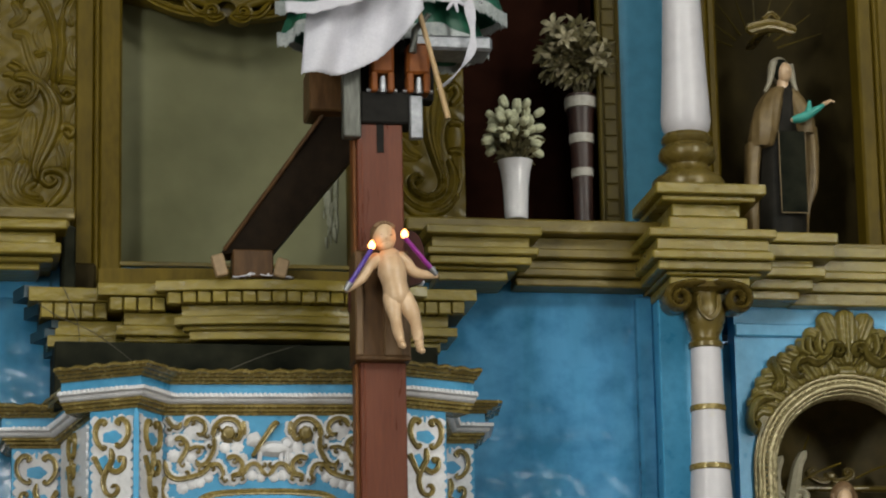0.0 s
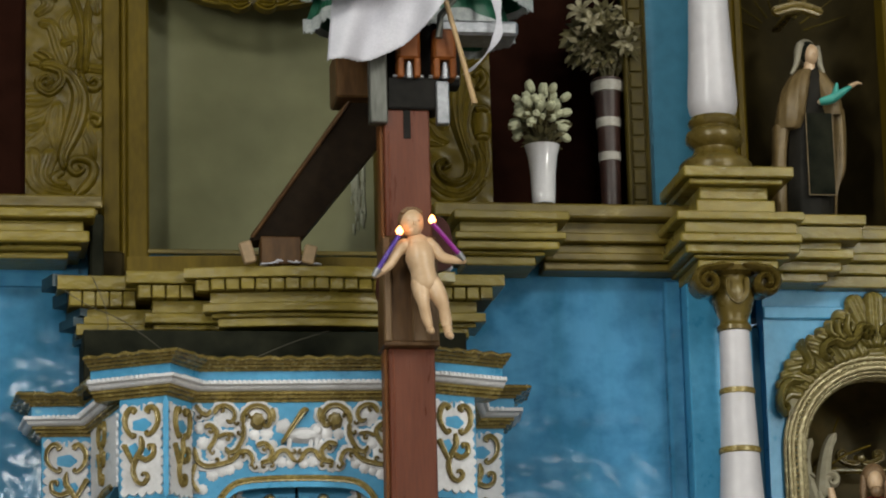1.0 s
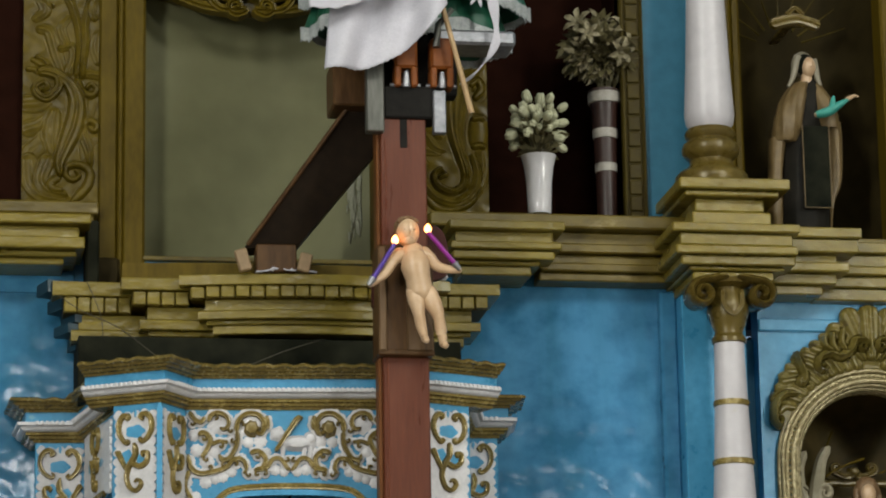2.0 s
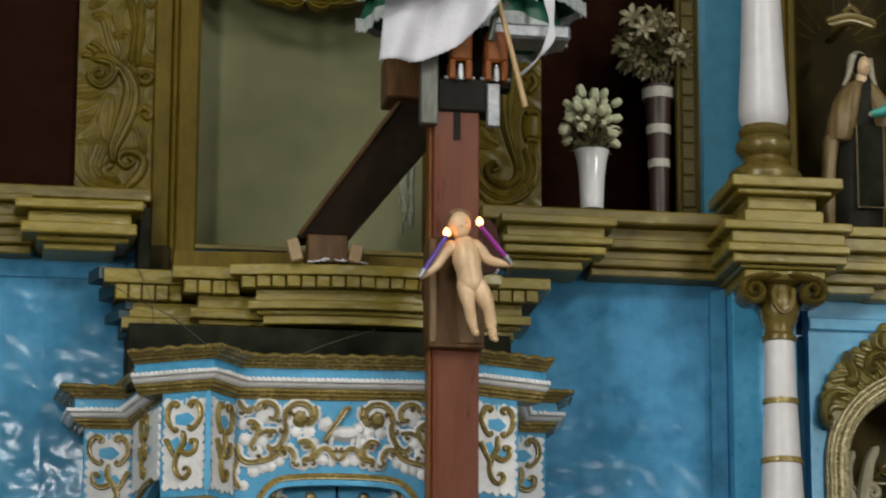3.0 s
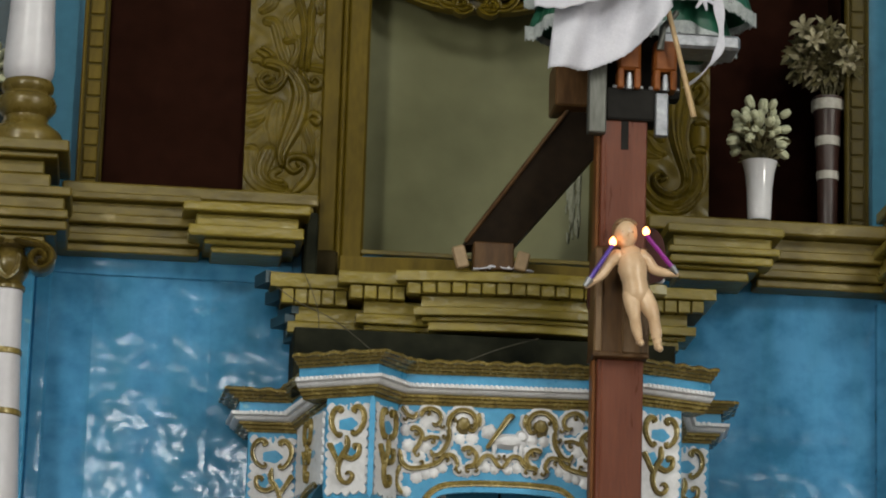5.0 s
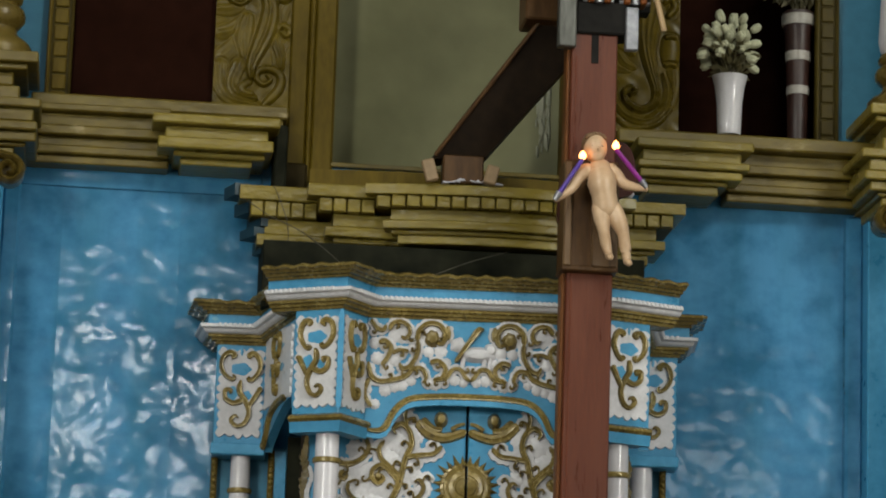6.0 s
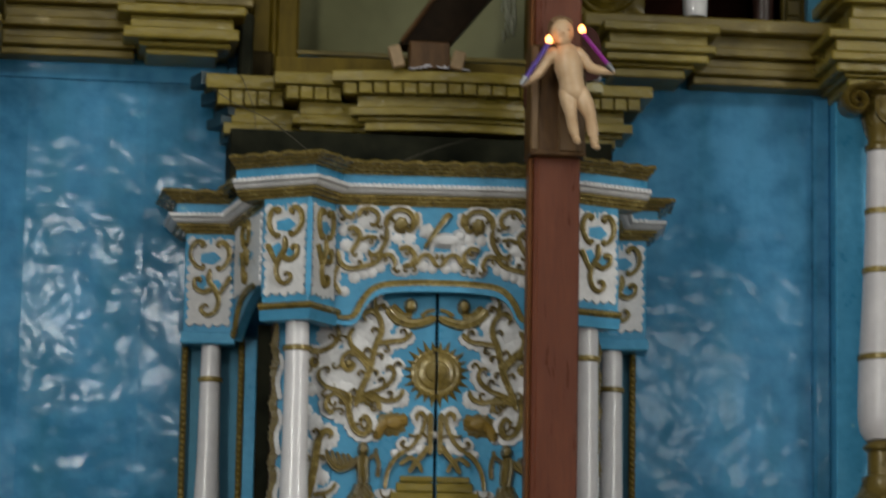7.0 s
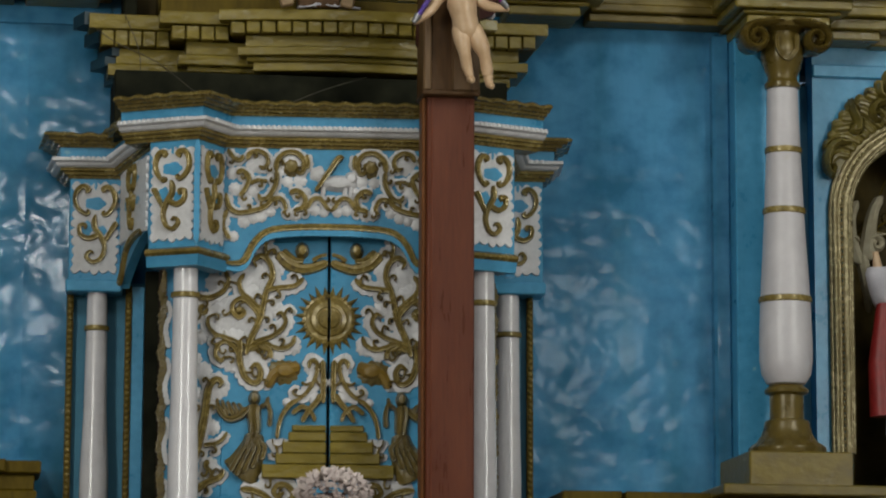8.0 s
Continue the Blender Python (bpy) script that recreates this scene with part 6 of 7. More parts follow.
for s, a, b, mat, lab in ((0, (-0.168, 0.262, -0.035), (-0.060, 0.435, -0.05), PURPLE, "slim violet candle lit at its top"), (1, (0.212, 0.337, -0.035), (0.080, 0.487, -0.05), MAGENTA, "slim magenta candle lit at its top")):
    c = thing("candle", lab, "candle", group="lit candles")
    A, Bv = Vector(at_doll(*a)), Vector(at_doll(*b))
    part("wax", Mesh().tube([A + (Bv - A) * 0.14, Bv], [0.0105, 0.0095], 14), mat, c)
    part("holder_ring", Mesh().tube([A - (Bv - A) * 0.04, A + (Bv - A) * 0.15], [0.010, 0.0165], 12), STEEL, c, "steel candle cup")
    part("flame", Mesh().lathe([(0.004, -0.004), (0.013, 0.003), (0.0165, 0.013), (0.012, 0.025), (0.003, 0.036)], Bv.x, Bv.y, 14, at=Matrix.Translation((0, 0, Bv.z))), FLAME, c, "small orange flame")


# ---- carved shell hanging at the head of the central niche ----
shell = thing("shell_ornament", "gilt carved shell hanging over the grey niche", "ornament")
SX, SZ = -0.10, 6.315
NR = 15
fan = [(SX, SZ)]
for i in range(NR * 6 + 1):
    a = radians(10 + 160 * i / (NR * 6))
    r = 0.56 * (1 + 0.03 * abs(math.sin(math.pi * i / 6)))
    fan.append((SX + r * math.cos(a), SZ + r * math.sin(a)))
part("shell_back", Mesh().prism(fan, 0.03, 0.12), CARVED, shell)
for i in range(NR):
    a = radians(10 + 160 * (i + 0.5) / NR)
    p = [(SX + r * math.cos(a), y, SZ + 0.02 + r * math.sin(a) + 0.03 * (r / 0.56) ** 3 * (abs(math.cos(a)))) for r, y in ((0.05, -0.01), (0.2, -0.035), (0.38, -0.02), (0.56, 0.03))]
    q = smooth_path(p, 0.04)
    part("rib", Mesh().tube(q, [0.014 + 0.036 * k / (len(q) - 1) for k in range(len(q))], 10), CARVED, shell, smooth=70)
SP = face((SX, -0.02), (SX + 1, -0.02), SZ)
for s in (-1, 1):
    part("volute", Mesh().vine([(s * 0.20, 0.05), (s * 0.14, -0.012)] + curl(s * 0.07, 0.0, 0.045, 200 if s > 0 else -20, s * 1.3, 0.2), 0.026, 0.018, 0.06, at=SP), CARVED, shell)
    part("scroll", Mesh().vine([(s * 0.06, -0.02), (s * 0.22, 0.0), (s * 0.36, 0.055), (s * 0.50, 0.16)], 0.03, 0.022, 0.05, at=SP), CARVED, shell)


# ---- flowers ----
def vase():
    v = thing("flower_vase", "white ceramic vase of cream artificial rosebuds on the ledge", "vase")
    x, y, z = 1.229, -0.13, 5.332
    part("vase", Mesh().lathe([(0.050, z), (0.054, z + 0.006), (0.056, z + 0.05), (0.060, z + 0.15), (0.069, z + 0.225), (0.081, z + 0.272), (0.083, z + 0.278), (0.078, z + 0.278), (0.066, z + 0.22), (0.05, z + 0.2)], x, y, 32), CERAMIC, v)
    bud = Mesh()
    for k in range(5):
        a = 2 * math.pi * k / 5
        bud.ball((0.010 * math.cos(a), 0.010 * math.sin(a), 0.004 * (k % 2)), (0.0175, 0.0175, 0.036), 8, 6)
    bud.ball((0, 0, 0.006), (0.012, 0.012, 0.026), 8, 6)
    first = None
    rnd = random.Random(5)
    cz = z + 0.415
    for i in range(44):
        t = (i + 0.5) / 44
        b = math.acos(1 - 1.55 * t)
        a = i * 2.399
        d = Vector((math.sin(b) * math.cos(a), math.sin(b) * math.sin(a), math.cos(b)))
        r = rnd.uniform(0.070, 0.148)
        p = Vector((x - 0.008, y, cz)) + Vector((d.x * r, d.y * r, d.z * r * 1.12 + rnd.uniform(-0.012, 0.012)))
        if first is None:
            ob = first = part("rosebud", bud, PETAL, v)
        else:
            ob = first.copy()
            scene.collection.objects.link(ob)
        ob.matrix_local = Matrix.Translation(p) @ d.to_track_quat("Z", "Y").to_matrix().to_4x4() @ Matrix.Scale(rnd.uniform(0.66, 0.92), 4)
        part("stalk", Mesh().tube([(x, y, z + 0.24), p - d * 0.03], [0.004, 0.003], 5), LEAF, v)
    lf = Mesh()
    for i in range(80):
        a, r, h = rnd.uniform(0, 6.28), rnd.uniform(0.05, 0.20), rnd.uniform(0.28, 0.44)
        leaf_blade(lf, (x + 0.4 * r * math.cos(a), y + 0.4 * r * math.sin(a), z + h), (math.cos(a), math.sin(a), rnd.uniform(-0.3, 0.7)), 0.07, 0.016)
    part("leaves", lf, LEAF, v)["kind"] = "stuff"
    return v


def leaf_blade(mesh, base, way, length, width, slot=0):
    d = Vector(way).normalized()
    s = d.cross(Vector((0.2, 0.3, 1))).normalized()
    n = s.cross(d)
    b = Vector(base)
    vs = [b, b + d * length * 0.45 + s * width + n * 0.004, b + d * length, b + d * length * 0.45 - s * width + n * 0.004, b + d * length * 0.5 - n * width * 0.5]
    mesh.add(vs, [(0, 1, 4), (1, 2, 4), (2, 3, 4), (3, 0, 4)], slot)


rose_vase = vase()
copy_thing(rose_vase, pose(-3.571, 0.07, 0.121))


def lily_pot():
    v = thing("lily_pot", "tall brown banded pot of faded artificial lilies in the recess", "pot")
    x, y, z = 1.588, 0.05, 5.333
    part("pot", Mesh().lathe([(0.044, z), (0.047, z + 0.02), (0.050, z + 0.25), (0.057, z + 0.44), (0.064, z + 0.56), (0.074, z + 0.60), (0.076, z + 0.655), (0.068, z + 0.66), (0.05, z + 0.6)], x, y, 28), POT, v)
    for h, r, half in ((0.276, 0.0505, 0.022), (0.441, 0.057, 0.024), (0.616, 0.0755, 0.027)):
        part("band", Mesh().lathe([(r - 0.002, z + h - half), (r + 0.003, z + h - half + 0.003), (r + 0.004, z + h + half - 0.003), (r - 0.001, z + h + half)], x, y, 28), DINGY, v, "dirty white band")
    rnd = random.Random(9)
    cz = z + 0.875
    flower = Mesh()
    for k in range(6):
        a = math.pi * k / 3
        c, q = math.cos(a), math.sin(a)
        rows = []
        for r, h, w in ((0.0, 0.0, 0.0), (0.030, 0.034, 0.017), (0.062, 0.052, 0.022), (0.092, 0.046, 0.012), (0.108, 0.034, 0.002)):
            lip = 0.007 if r else 0.0
            rows += [(r * c - w * q, r * q + w * c, h + lip), (r * c, r * q, h), (r * c + w * q, r * q - w * c, h + lip)]
        flower.add(rows, [(3 * i + j, 3 * i + j + 1, 3 * i + j + 4, 3 * i + j + 3) for i in range(4) for j in range(2)])
    flower.weld()
    first = None
    for i in range(10):
        b, a = math.acos(1 - 1.75 * (i + 0.5) / 10), i * 2.399 + 0.9
        d = Vector((math.sin(b) * math.cos(a), math.sin(b) * math.sin(a), math.cos(b)))
        p = Vector((x - 0.012, y, cz)) + Vector((d.x * 0.175, d.y * 0.13, d.z * 0.165)) * rnd.uniform(0.75, 1.0)
        if first is None:
            ob = first = part("lily", flower, LILY, v, smooth=80)
        else:
            ob = first.copy()
            scene.collection.objects.link(ob)
        d = (d + Vector((rnd.uniform(-.2, .2), -0.7, rnd.uniform(-.5, .1)))).normalized()
        ob.matrix_local = Matrix.Translation(p) @ d.to_track_quat("Z", "Y").to_matrix().to_4x4() @ pose(0, 0, 0, 0, 0, rnd.uniform(0, 60)) @ Matrix.Scale(rnd.uniform(0.5, 0.85), 4)
    lf = Mesh()
    for i in range(1050):
        b, a = math.acos(rnd.uniform(-1, 1)), rnd.uniform(0, 6.28)
        d = Vector((math.sin(b) * math.cos(a), math.sin(b) * math.sin(a), math.cos(b)))
        clump = 0.78 + 0.22 * math.sin(3 * a + 1) * math.sin(2.5 * b)
        p = Vector((x - 0.012, y, cz - 0.01)) + Vector((d.x * 0.195, d.y * 0.14, d.z * 0.175)) * rnd.uniform(0.3, 1.0) * clump
        leaf_blade(lf, p, (0.8 * d.x + rnd.uniform(-.7, .7), 0.8 * d.y + rnd.uniform(-.6, .5), 0.5 * d.z + rnd.uniform(-1, .5)), rnd.uniform(0.04, 0.085), rnd.uniform(0.012, 0.026), 1 if i % 6 == 0 else 0)
    part("leaves", lf, [LEAF, LILY], v)["kind"] = "stuff"
    stems = Mesh()
    for i in range(9):
        a = i * 0.7
        stems.tube([(x + 0.02 * math.cos(a), y + 0.02 * math.sin(a), z + 0.62), (x + 0.06 * math.cos(a), y + 0.06 * math.sin(a), cz)], [0.004, 0.003], 5)
    part("stems", stems, LEAF, v)
    return v


lily_pot()


# ---- statues, each one plain mesh ----
def loft(mesh, levels, seg=40, slot=0, folds=0.0, count=9, twist=0.0):
    """A draped body through level ellipses (x, y, rx, ry, z), pleated by folds."""
    fine = smooth_path(levels, 0.025)
    vs, fs = [], []
    for cx, cy, rx, ry, z in fine:
        for i in range(seg):
            a = 2 * math.pi * i / seg
            k = 1 + folds * (math.sin(count * a + twist * z) + 0.5 * math.sin((2 * count + 1) * a - twist * 1.7 * z))
            vs.append((cx + rx * k * math.cos(a), cy + ry * k * math.sin(a), z))
    n = len(fine)
    for j in range(n - 1):
        fs += [(j * seg + i, j * seg + (i + 1) % seg, (j + 1) * seg + (i + 1) % seg, (j + 1) * seg + i) for i in range(seg)]
    fs += [tuple(range(seg))[::-1], tuple(range((n - 1) * seg, n * seg))]
    mesh.add(vs, fs, slot)


def saint():
    m = Mesh()
    x, y = 2.53, 0.0
    L = lambda rows: [(x + a + 0.047 * (z - 5.32), y + b, c, d, z) for a, b, c, d, z in rows]
    m.lathe([(0.150, 5.235), (0.155, 5.25), (0.145, 5.275)], x, y, 28, 1)
    loft(m, L([(0, 0, .122, .105, 5.27), (0, 0, .117, .10, 5.45), (0, 0, .112, .095, 5.75), (0, 0, .098, .085, 5.88), (.01, 0, .07, .07, 6.0), (.012, 0, .032, .036, 6.06)]), 48, 1, 0.022, 8)
    # cloak: over the shoulder and arm, then hanging at both sides
    loft(m, L([(-.106, -.03, .056, .070, 5.735), (-.104, -.035, .066, .085, 5.78), (-.090, -.035, .068, .088, 5.87), (-.064, -.02, .062, .082, 5.96), (-.028, 0, .046, .062, 6.035)]), 44, 0, 0.055, 9, 22)
    loft(m, L([(-.148, 0, .032, .06, 5.26), (-.150, 0, .035, .06, 5.45), (-.148, 0, .033, .062, 5.62), (-.142, -.01, .04, .066, 5.76)]), 28, 0, 0.05, 5, 8)
    loft(m, L([(.098, -.045, .046, .066, 5.80), (.086, -.045, .054, .074, 5.87), (.060, -.02, .050, .070, 5.96), (.030, 0, .040, .052, 6.03)]), 36, 0, 0.03, 8, 20)
    loft(m, L([(.112, 0, .012, .04, 5.26), (.116, 0, .016, .05, 5.44), (.136, 0, .036, .06, 5.55), (.134, 0, .040, .066, 5.72), (.118, -.02, .042, .066, 5.84)]), 28, 0, 0.05, 5, 8)
    # the apron panel with its thin gilt edge
    at = Matrix.Translation((0.012, 0, 0))
    m.box(x - 0.042, x + 0.088, y - 0.122, y - 0.100, 5.40, 5.80, 0.006, 4, at)
    for a, b, c, d in ((-.044, -.040, 5.40, 5.80), (.085, .089, 5.40, 5.80), (-.044, .089, 5.398, 5.402)):
        m.box(x + a, x + b, y - 0.126, y - 0.119, c, d, 0.001, 0, at)
    # head, veil and neck
    hx = x + 0.030
    m.tube([(hx, y - 0.02, 6.03), (hx, y - 0.025, 6.08)], [0.034, 0.024], 14, 2)
    m.ball((hx + 0.006, y - 0.040, 6.112), (0.035, 0.040, 0.050), 20, 14, 2)
    m.ball((hx + 0.012, y - 0.080, 6.106), (0.006, 0.008, 0.010), 8, 6, 2)
    m.ball((hx - 0.006, y - 0.016, 6.128), (0.046, 0.046, 0.056), 20, 14, 4)
    m.ball((hx - 0.010, y + 0.004, 6.134), (0.054, 0.052, 0.066), 22, 14, 3)
    for side, pts in ((-1, ((-.040, -.03, 6.165), (-.058, -.035, 6.11), (-.072, -.04, 6.055), (-.098, -.045, 6.01))), (1, ((.030, -.035, 6.15), (.042, -.035, 6.10), (.050, -.04, 6.05), (.062, -.045, 6.02)))):
        p = smooth_path([(hx + a, y + b, c) for a, b, c in pts], 0.02)
        m.tube(p, [0.022 - 0.014 * k / (len(p) - 1) for k in range(len(p))], 12, 3)
    # turquoise cloth held out before the body
    p = smooth_path([(x + 0.035, y - 0.15, 5.845), (x + 0.085, y - 0.17, 5.855), (x + 0.135, y - 0.18, 5.885), (x + 0.19, y - 0.18, 5.92)], 0.01)
    n = len(p) - 1
    m.tube(p, [0.006 + 0.030 * math.sin(math.pi * min(1, 0.12 + 0.88 * k / n)) ** 0.8 * (1 - 0.55 * k / n) for k in range(len(p))], 14, 5, flat=0.75)
    m.tube([(x + 0.105, y - 0.18, 5.875), (x + 0.112, y - 0.18, 5.93)], [0.020, 0.007], 10, 5)
    m.tube([(x + 0.175, y - 0.18, 5.915), (x + 0.215, y - 0.18, 5.935), (x + 0.235, y - 0.18, 5.93)], [0.013, 0.008, 0.004], 8, 2)
    m.ball((x + 0.04, y - 0.15, 5.845), (0.018, 0.014, 0.014), 10, 7, 2)
    piece("statue", m, [ROBE, HABIT, SKIN, VEIL, NEAR_BLACK, TURQUOISE], "painted robed statue in dark habit and tan cloak inside the niche", "statue", "", smooth=60)


saint()
can = Mesh().vine([(-0.12, -0.02), (-0.06, 0.0), (0.0, 0.012), (0.06, 0.0), (0.12, -0.02)], 0.03, 0.03, 0.03, at=face((2.49, -0.1), (3.49, -0.1), 6.315))
can.vine([(-0.04, 0.015), (0.0, 0.05), (0.04, 0.015)], 0.014, 0.014, 0.03, at=face((2.49, -0.1), (3.49, -0.1), 6.33))
can.box(2.38, 2.60, -0.12, -0.06, 6.298, 6.322, 0.006).box(2.47, 2.51, -0.08, 0.3, 6.325, 6.345, 0.004)
piece("canopy", can, GOLD, "small gilt carved canopy over the statue", "canopy", "")
halo = thing("halo_rays", "faint gilt rays fixed behind the canopy", "ornament")
for k in range(9):
    a = radians(20 + 17.5 * k)
    ray = Mesh().tube([(2.52 + 0.12 * math.cos(a), 0.3, 6.30 + 0.12 * math.sin(a)), (2.52 + 0.36 * math.cos(a), 0.3, 6.30 + 0.36 * math.sin(a))], [0.006, 0.002], 6)
    part("ray", ray, DARK_STRIP, halo)

# ---- the arched frame and its crest ----
arch = thing("arch_frame", "silvered gilt arched frame with a carved leafy crest", "frame")


def arch_line(r, y, z0=3.10):
    a = [(AX - r, y, z0 + (AZ - z0) * i / 10) for i in range(10)]
    a += [(AX + r * math.cos(radians(180 - 6 * i)), y, AZ + r * math.sin(radians(180 - 6 * i))) for i in range(31)]
    return a + [(AX + r, y, AZ - (AZ - z0) * i / 10) for i in range(1, 11)]


for r, k, y in ((0.454, 0.011, -0.135), (0.437, 0.013, -0.145), (0.415, 0.012, -0.135), (0.389, 0.015, -0.152), (0.372, 0.011, -0.14), (0.358, 0.012, -0.12), (0.357, 0.016, -0.08), (0.359, 0.016, -0.045)):
    ln = arch_line(r, y)
    part("moulding", Mesh().tube(ln, [k] * len(ln), 12, up=(0, 1, 0)), SILVER_GOLD, arch, smooth=70)
bd = Mesh()
for p in smooth_path(arch_line(0.403, -0.148), 0.024)[::1]:
    bd.ball(p, (0.0095, 0.0095, 0.0095), 6, 4)
part("beading", bd, SILVER_GOLD, arch)["kind"] = "stuff"
# a leafy carved crest: a shell plume in the middle, leaning leaves and scrolls down both sides
LOBES = 23


def crest_height(a):
    """How far the crest stands above the arch at a degrees from its middle."""
    return float(np.interp(abs(a), [0, 8, 13, 25, 37, 46, 59, 66, 70], [0.275, 0.265, 0.215, 0.165, 0.155, 0.132, 0.10, 0.05, 0.02]))


backing = arc(AX, AZ, 0.45, 160, 20, 40)
for i in range(LOBES * 8 + 1):
    a = -70 + 140 * i / (LOBES * 8)
    r = 0.465 + crest_height(a) * (0.84 + 0.10 * abs(math.sin(math.pi * LOBES * i / (LOBES * 8))) ** 0.6)
    backing.append((AX - r * math.sin(radians(a)), AZ + r * math.cos(radians(a))))
part("crest_back", Mesh().prism(backing[::-1], -0.15, -0.11), CREST_GOLD, arch)


def polar(r, a):
    """A point of the crest's board, a degrees from the middle: from its lower left corner."""
    return (0.65 + r * math.sin(radians(a)), r * math.cos(radians(a)) - 0.10)


leaves = [([polar(0.478, a) for a in (-34, -17, 0, 17, 34)], [0.022, 0.034, 0.04, 0.034, 0.022], 0.022, 2)]
for side in (-1, 1):
    for k in range(10):
        a = 62 - 5.2 * k
        r = 0.465 + crest_height(a)
        leaves.append(([polar(0.462, side * (a - 7)), polar(0.46 + 0.55 * (r - 0.46), side * (a - 4.5)), polar(r - 0.026, side * a)], [0.022, 0.030, 0.033 if k % 2 else 0.028], 0.030 + 0.008 * (k % 2), 3))
for a in (-14.5, 14.5, -7.6, 7.6, 0):
    r = 0.465 + crest_height(a)
    leaves.append(([polar(0.50, a * 0.3), polar(0.60, a * 0.7), polar(r - 0.040, a)], [0.020, 0.044, 0.050], 0.045 if a else 0.050, 3))
for side in (-1, 1):
    def drawn(*pts):
        return [(0.65 + side * x, z - 0.10) for x, z in pts]
    leaves.append((drawn((0.045, 0.556), (0.058, 0.542), (0.046, 0.528), (0.030, 0.540), (0.036, 0.572), (0.075, 0.575), (0.098, 0.530), (0.150, 0.496), (0.200, 0.510), (0.246, 0.490), (0.262, 0.450), (0.240, 0.424), (0.222, 0.440), (0.236, 0.452)), [0.009, 0.014, 0.020, 0.023, 0.020, 0.015, 0.009], 0.075, 2))
    leaves.append((drawn((0.36, 0.51), (0.345, 0.46), (0.325, 0.415), (0.328, 0.375), (0.352, 0.370), (0.350, 0.390)), [0.010, 0.020, 0.020, 0.012], 0.066, 2))
    leaves.append((drawn((0.365, 0.318), (0.428, 0.312), (0.466, 0.265), (0.474, 0.205), (0.452, 0.170), (0.438, 0.192), (0.448, 0.212)), [0.010, 0.019, 0.020, 0.017, 0.009], 0.066, 2))
    for x0, z0, x1, z1 in ((0.16, 0.515, 0.185, 0.60), (0.19, 0.525, 0.225, 0.585), (0.125, 0.53, 0.135, 0.62)):
        leaves.append((drawn((x0, z0), ((x0 + x1) / 2 + 0.012, (z0 + z1) / 2 - 0.01), (x1, z1)), [0.008, 0.017, 0.012], 0.058, 0))
crest = carved_relief(1.3, 0.72, 0.004, leaves, 0.0)
keep = [f for f in crest.f if max(-crest.v[q][1] for q in f) > 0.0035]
used = {q: n for n, q in enumerate(sorted({q for f in keep for q in f}))}
crest.v = [(crest.v[q][0] + AX - 0.65, crest.v[q][1] - 0.15, crest.v[q][2] + AZ + 0.10) for q in used]
crest.f, crest.m = [[used[q] for q in f] for f in keep], [0] * len(keep)
part("crest_carving", crest, CREST_GOLD, arch, "carved gilt acanthus leaves", smooth=80)

def robed_statue():
    m = Mesh()
    x, y, z = 2.79, 0.08, 2.9
    m.lathe([(0.17, z), (0.17, z + 0.12), (0.13, z + 0.16)], x, y, 24, 3)
    m.lathe([(0.13, z + 0.16), (0.14, z + 0.3), (0.12, z + 0.65), (0.115, z + 0.85), (0.14, z + 0.98), (0.07, z + 1.08), (0.035, z + 1.1)], x, y, 40, 0, flute=lambda a, h: 1 + 0.06 * math.sin(9 * a))
    m.ball((x - 0.006, y - 0.046, z + 1.168), (0.036, 0.034, 0.050), 18, 12, 1)
    m.ball((x, y - 0.004, z + 1.195), (0.058, 0.056, 0.066), 18, 12, 2)
    m.ball((x - 0.006, y - 0.060, z + 1.118), (0.032, 0.026, 0.030), 12, 8, 2)
    for side in (-1, 1):
        m.tube([(x + side * 0.046, y - 0.01, z + 1.20), (x + side * 0.054, y - 0.01, z + 1.13), (x + side * 0.05, y, z + 1.06)], [0.018, 0.020, 0.012], 10, 2)
    p = smooth_path([(x - 0.10, y - 0.02, z + 1.0), (x - 0.20, y - 0.09, z + 0.92), (x - 0.232, y - 0.13, z + 0.99), (x - 0.238, y - 0.14, z + 1.05)], 0.03)
    m.tube(p, [0.052 + 0.006 * math.sin(2.1 * k) for k in range(len(p))], 14, 4)
    m.tube([(x - 0.20, y - 0.10, z + 0.90), (x - 0.225, y - 0.1, z + 0.62), (x - 0.215, y - 0.1, z + 0.38)], [0.032, 0.052, 0.058], 14, 0)
    m.tube([(x - 0.238, y - 0.14, z + 1.05), (x - 0.25, y - 0.15, z + 1.12)], [0.022, 0.013], 10, 1)
    m.tube([(x - 0.10, y - 0.08, z + 0.9), (x - 0.11, y - 0.1, z + 0.3)], [0.07, 0.09], 14, 4)
    piece("statue", m, [RED, SKIN, HAIR, GOLD, CLOTH], "plain robed statue in red and white in the arched niche", "statue", "", smooth=60)


robed_statue()
fl = Mesh()
BP = face((NX, 0.12), (NX + 1, 0.12), NZ)
for p, r0, r1 in (([(-0.315, -0.10), (-0.345, 0.0), (-0.350, 0.11), (-0.322, 0.19)], 0.036, 0.022), ([(-0.275, -0.08), (-0.262, 0.05), (-0.240, 0.15), (-0.205, 0.215)], 0.042, 0.022),
                  (curl(-0.350, -0.01, 0.036, 20, 1.2, 0.2), 0.018, 0.014), (curl(-0.232, -0.005, 0.038, 160, -1.2, 0.2), 0.018, 0.014), ([(-0.30, -0.06), (-0.285, -0.17), (-0.27, -0.32)], 0.036, 0.014)):
    fl.vine(p, r0, r1, 0.035, at=BP, groove=False)
piece("cream_ornament", fl, CREAM, "cream painted carved leaf ornament in the niche", "ornament", "")
gb = Mesh()
GP = face((NX - 0.04, 0.28), (NX + 1, 0.28), NZ + 0.125)
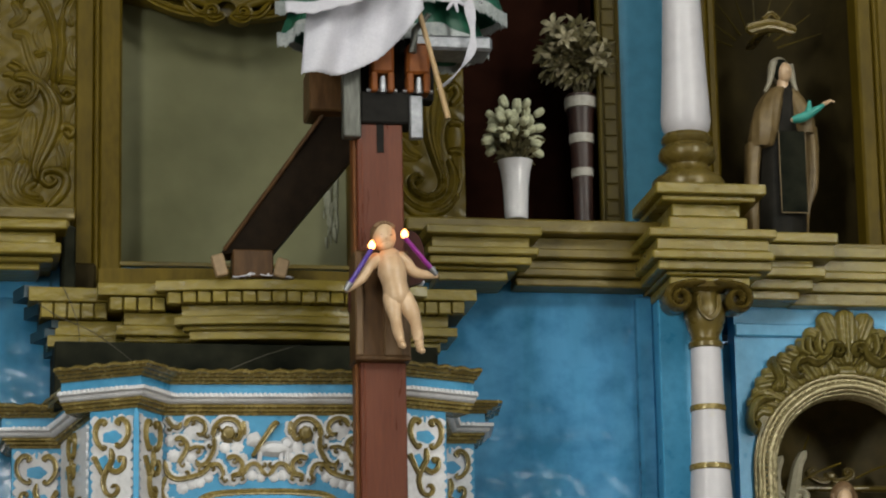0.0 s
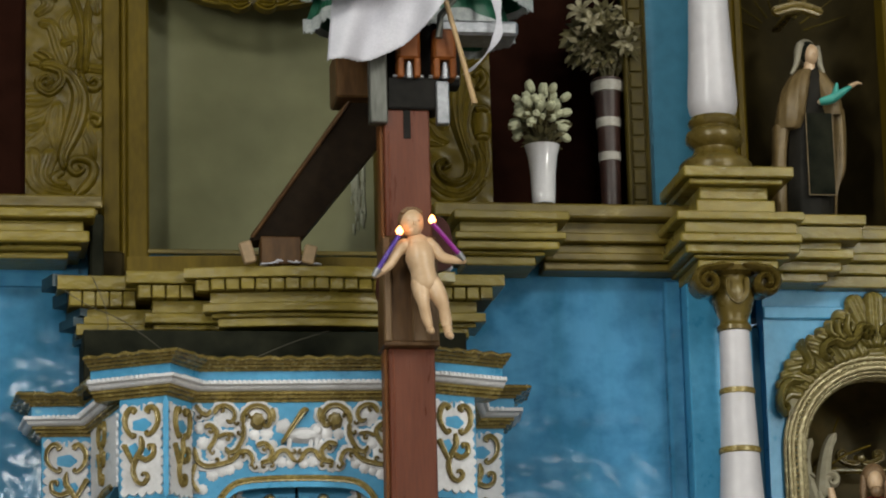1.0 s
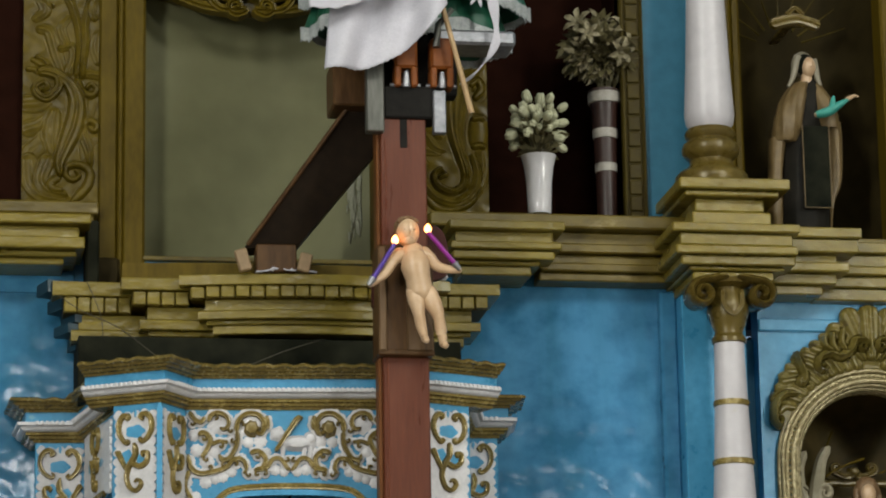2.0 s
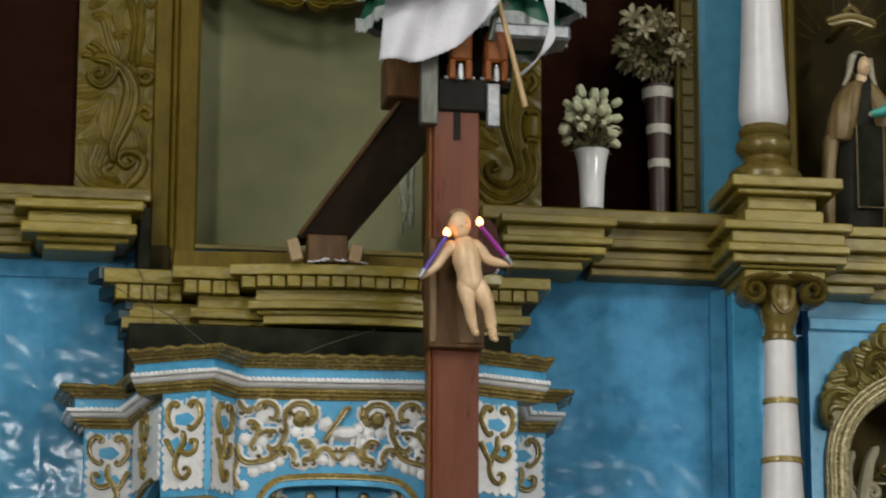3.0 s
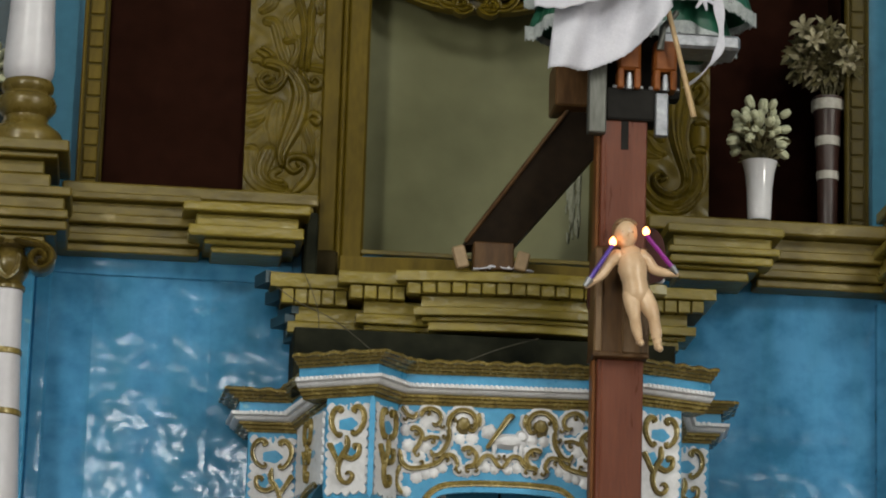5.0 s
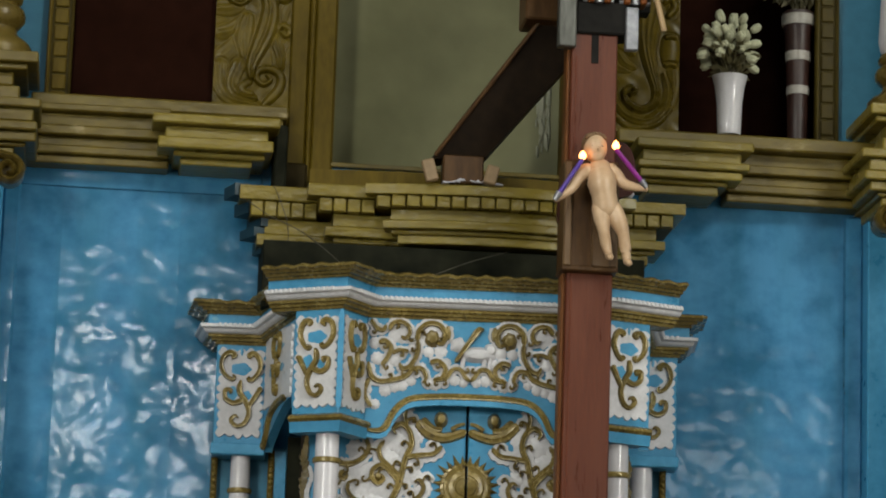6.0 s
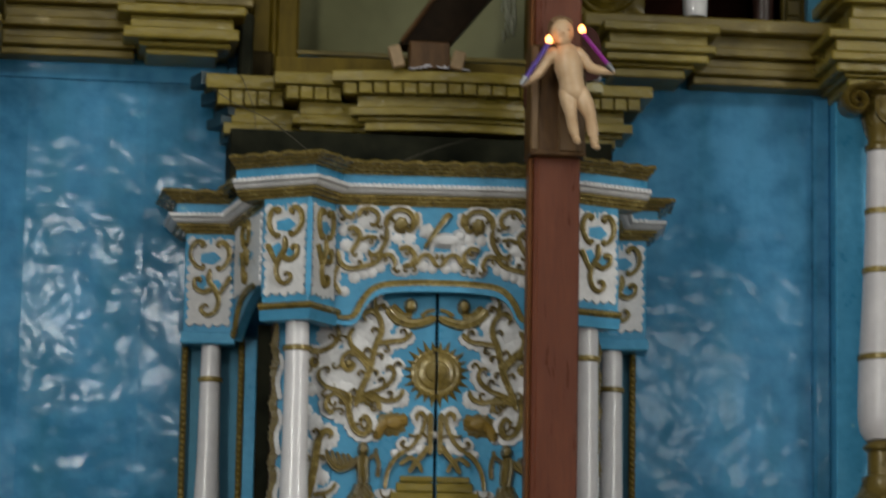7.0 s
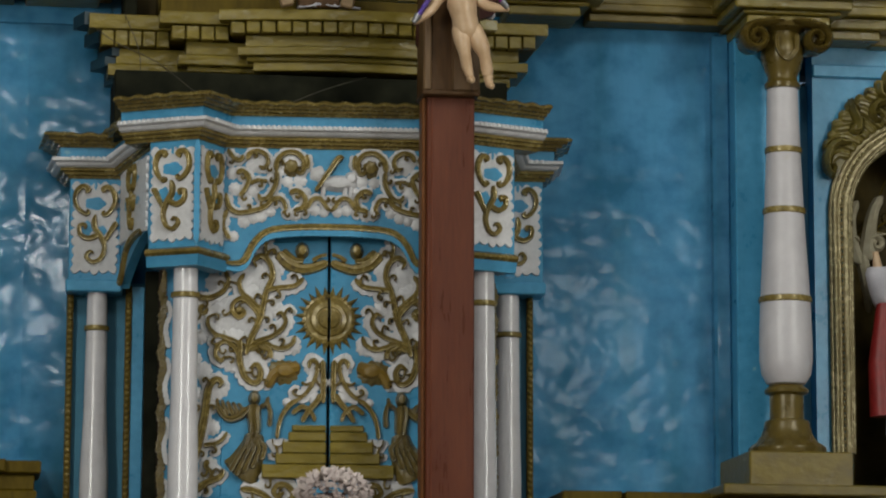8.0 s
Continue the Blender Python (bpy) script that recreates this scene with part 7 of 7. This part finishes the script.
for side in (-1, 1):
    gb.vine([(0, -0.012), (side * 0.04, -0.022), (side * 0.085, -0.008)] + curl(side * 0.085, 0.018, 0.024, -90, side * 1.2, 0.2), 0.018, 0.012, 0.03, at=GP)
gb.disc((0, 0.0), (0.035, 0.026), 0.04, at=GP, lobes=5)
gb.box(NX - 0.2, NX + 0.3, 0.29, 0.33, NZ + 0.06, NZ + 0.09, 0.01)
piece("gilt_garland", gb, GOLD, "gilt scrolled garland inside the arched niche", "ornament", "")
for p in ([(-0.34, 0.0), (-0.24, 0.14), (-0.17, 0.30)], [(-0.3, 0.02), (-0.15, 0.12), (-0.02, 0.17)], [(0.05, 0.1), (0.2, 0.16), (0.35, 0.14)]):
    piece("wire_stem", Mesh().tube([(NX + a, 0.16, NZ + b) for a, b in smooth_path(p, 0.03)], [0.005] * len(smooth_path(p, 0.03)), 6), FRAME_GOLD, "thin gilt curved stem in the niche", "stem", "", "gilt stems")

# ---- flowers on the altar base ----
bq = thing("bouquet", "pale pink flower bouquet in front of the doors", "bouquet")
rnd = random.Random(3)
bx, by, bz = 0.0, -0.86, 2.822
part("vase", Mesh().lathe([(0.05, 2.60), (0.055, 2.64), (0.03, 2.70), (0.05, 2.78), (0.055, 2.82)], bx, by, 20), POT, bq)
pet = Mesh()
for i in range(420):
    b, a = math.acos(rnd.uniform(-0.6, 1)), rnd.uniform(0, 6.28)
    d = Vector((math.sin(b) * math.cos(a), math.sin(b) * math.sin(a), math.cos(b)))
    p = Vector((bx, by, bz)) + Vector((d.x * 0.145, d.y * 0.07, d.z * 0.085)) * rnd.uniform(0.8, 1.0)
    leaf_blade(pet, p, (d.x + rnd.uniform(-.5, .5), d.y + rnd.uniform(-.5, .5), d.z + rnd.uniform(-.3, .5)), 0.034, 0.016)
part("petals", pet, PINK, bq)["kind"] = "stuff"


def torch_flower(x, y, top, mat, label):
    t = thing("red_flower", label, "flower", group="altar flowers")
    m = Mesh()
    for i in range(26):
        a, h = i * 2.399, i / 26
        leaf_blade(m, (x, y, top - 0.13 + 0.09 * h), (math.cos(a) * (1 - h * 0.7), math.sin(a) * (1 - h * 0.7), 0.7 + h), 0.06, 0.012)
    part("petals", m, mat, t)
    part("stalk", Mesh().tube([(x, y, 2.60), (x, y, top - 0.1)], [0.006, 0.006], 6), GREENERY, t)
    lf = Mesh()
    for i in range(7):
        a = i * 2.4
        leaf_blade(lf, (x, y, 2.60 + 0.01 * i), (math.cos(a), math.sin(a) * 0.6, 1.2), top - 2.62, 0.014)
    part("leaves", lf, GREENERY, t)


for x, top, mt in ((-0.70, 2.75, RED), (-0.59, 2.71, RED), (-1.08, 2.76, RED), (-0.98, 2.71, PINK), (0.98, 2.78, RED), (1.12, 2.74, GREENERY), (-0.86, 2.75, YELLOW), (-0.80, 2.72, YELLOW), (1.30, 2.72, GREENERY)):
    torch_flower(x, -0.88, top, mt, "cut flower standing among leaves on the altar base")

# ---- small things on the cornice ----
paper = Mesh()
rnd = random.Random(4)
NX, NY = 22, 6
paper.add([(-0.13 + 0.27 * i / NX, -0.555 + 0.09 * j / NY + 0.008 * math.sin(i * 0.9), 4.938 + rnd.uniform(0, 0.022) * math.sin(math.pi * i / NX)) for j in range(NY + 1) for i in range(NX + 1)],
          [(j * (NX + 1) + i, j * (NX + 1) + i + 1, (j + 1) * (NX + 1) + i + 1, (j + 1) * (NX + 1) + i) for j in range(NY) for i in range(NX)])
pp = piece("paper_sheet", paper, CLOTH, "crumpled white sheet lying on the cornice", "sheet", "")
pp.modifiers.new("thick", "SOLIDIFY").thickness = 0.006
pp = piece("paper_sheet", Mesh().box(0.64, 0.74, -0.47, -0.38, 4.934, 4.965, 0.012), CLOTH, "crumpled white sheet lying on the cornice", "sheet", "")
for pts in ([(-0.98, -0.31, 4.86), (-0.88, -0.33, 4.79), (-0.72, -0.40, 4.70), (-0.55, -0.78, 4.47)], [(-0.86, -0.31, 4.93), (-0.80, -0.33, 4.78), (-0.79, -0.33, 4.66), (-0.82, -0.30, 4.56)], [(0.16, -0.62, 4.62), (-0.02, -0.62, 4.56), (-0.18, -0.62, 4.49)]):
    p = smooth_path(pts, 0.03)
    piece("cobweb_thread", Mesh().tube(p, [0.0022] * len(p), 5), THREAD, "grey dusty thread hanging under the cornice", "thread", "", "dusty threads")


# flaked white paint on the niche's back
rnd = random.Random(21)
flakes = Mesh()
for i in range(34):
    x, z = rnd.gauss(0.405, 0.020), rnd.uniform(5.27, 5.57)
    n, r = 7, rnd.uniform(0.006, 0.020)
    yb = 0.10 + 0.13 * math.sin(math.pi * (x + 0.62) / 1.14) ** 0.5 - 0.004
    ring = [(x + r * 0.55 * rnd.uniform(0.5, 1.2) * math.cos(6.283 * k / n), yb - 0.002 - 0.0001 * i, z + 3.4 * r * rnd.uniform(0.5, 1.2) * math.sin(6.283 * k / n)) for k in range(n)]
    flakes.add(ring, [tuple(range(n))])
fk = piece("paint_flakes", flakes, FLAKE, "patch of flaked white paint on the niche plaster", "paint patch", "stuff")
fk.modifiers.new("thick", "SOLIDIFY").thickness = 0.002
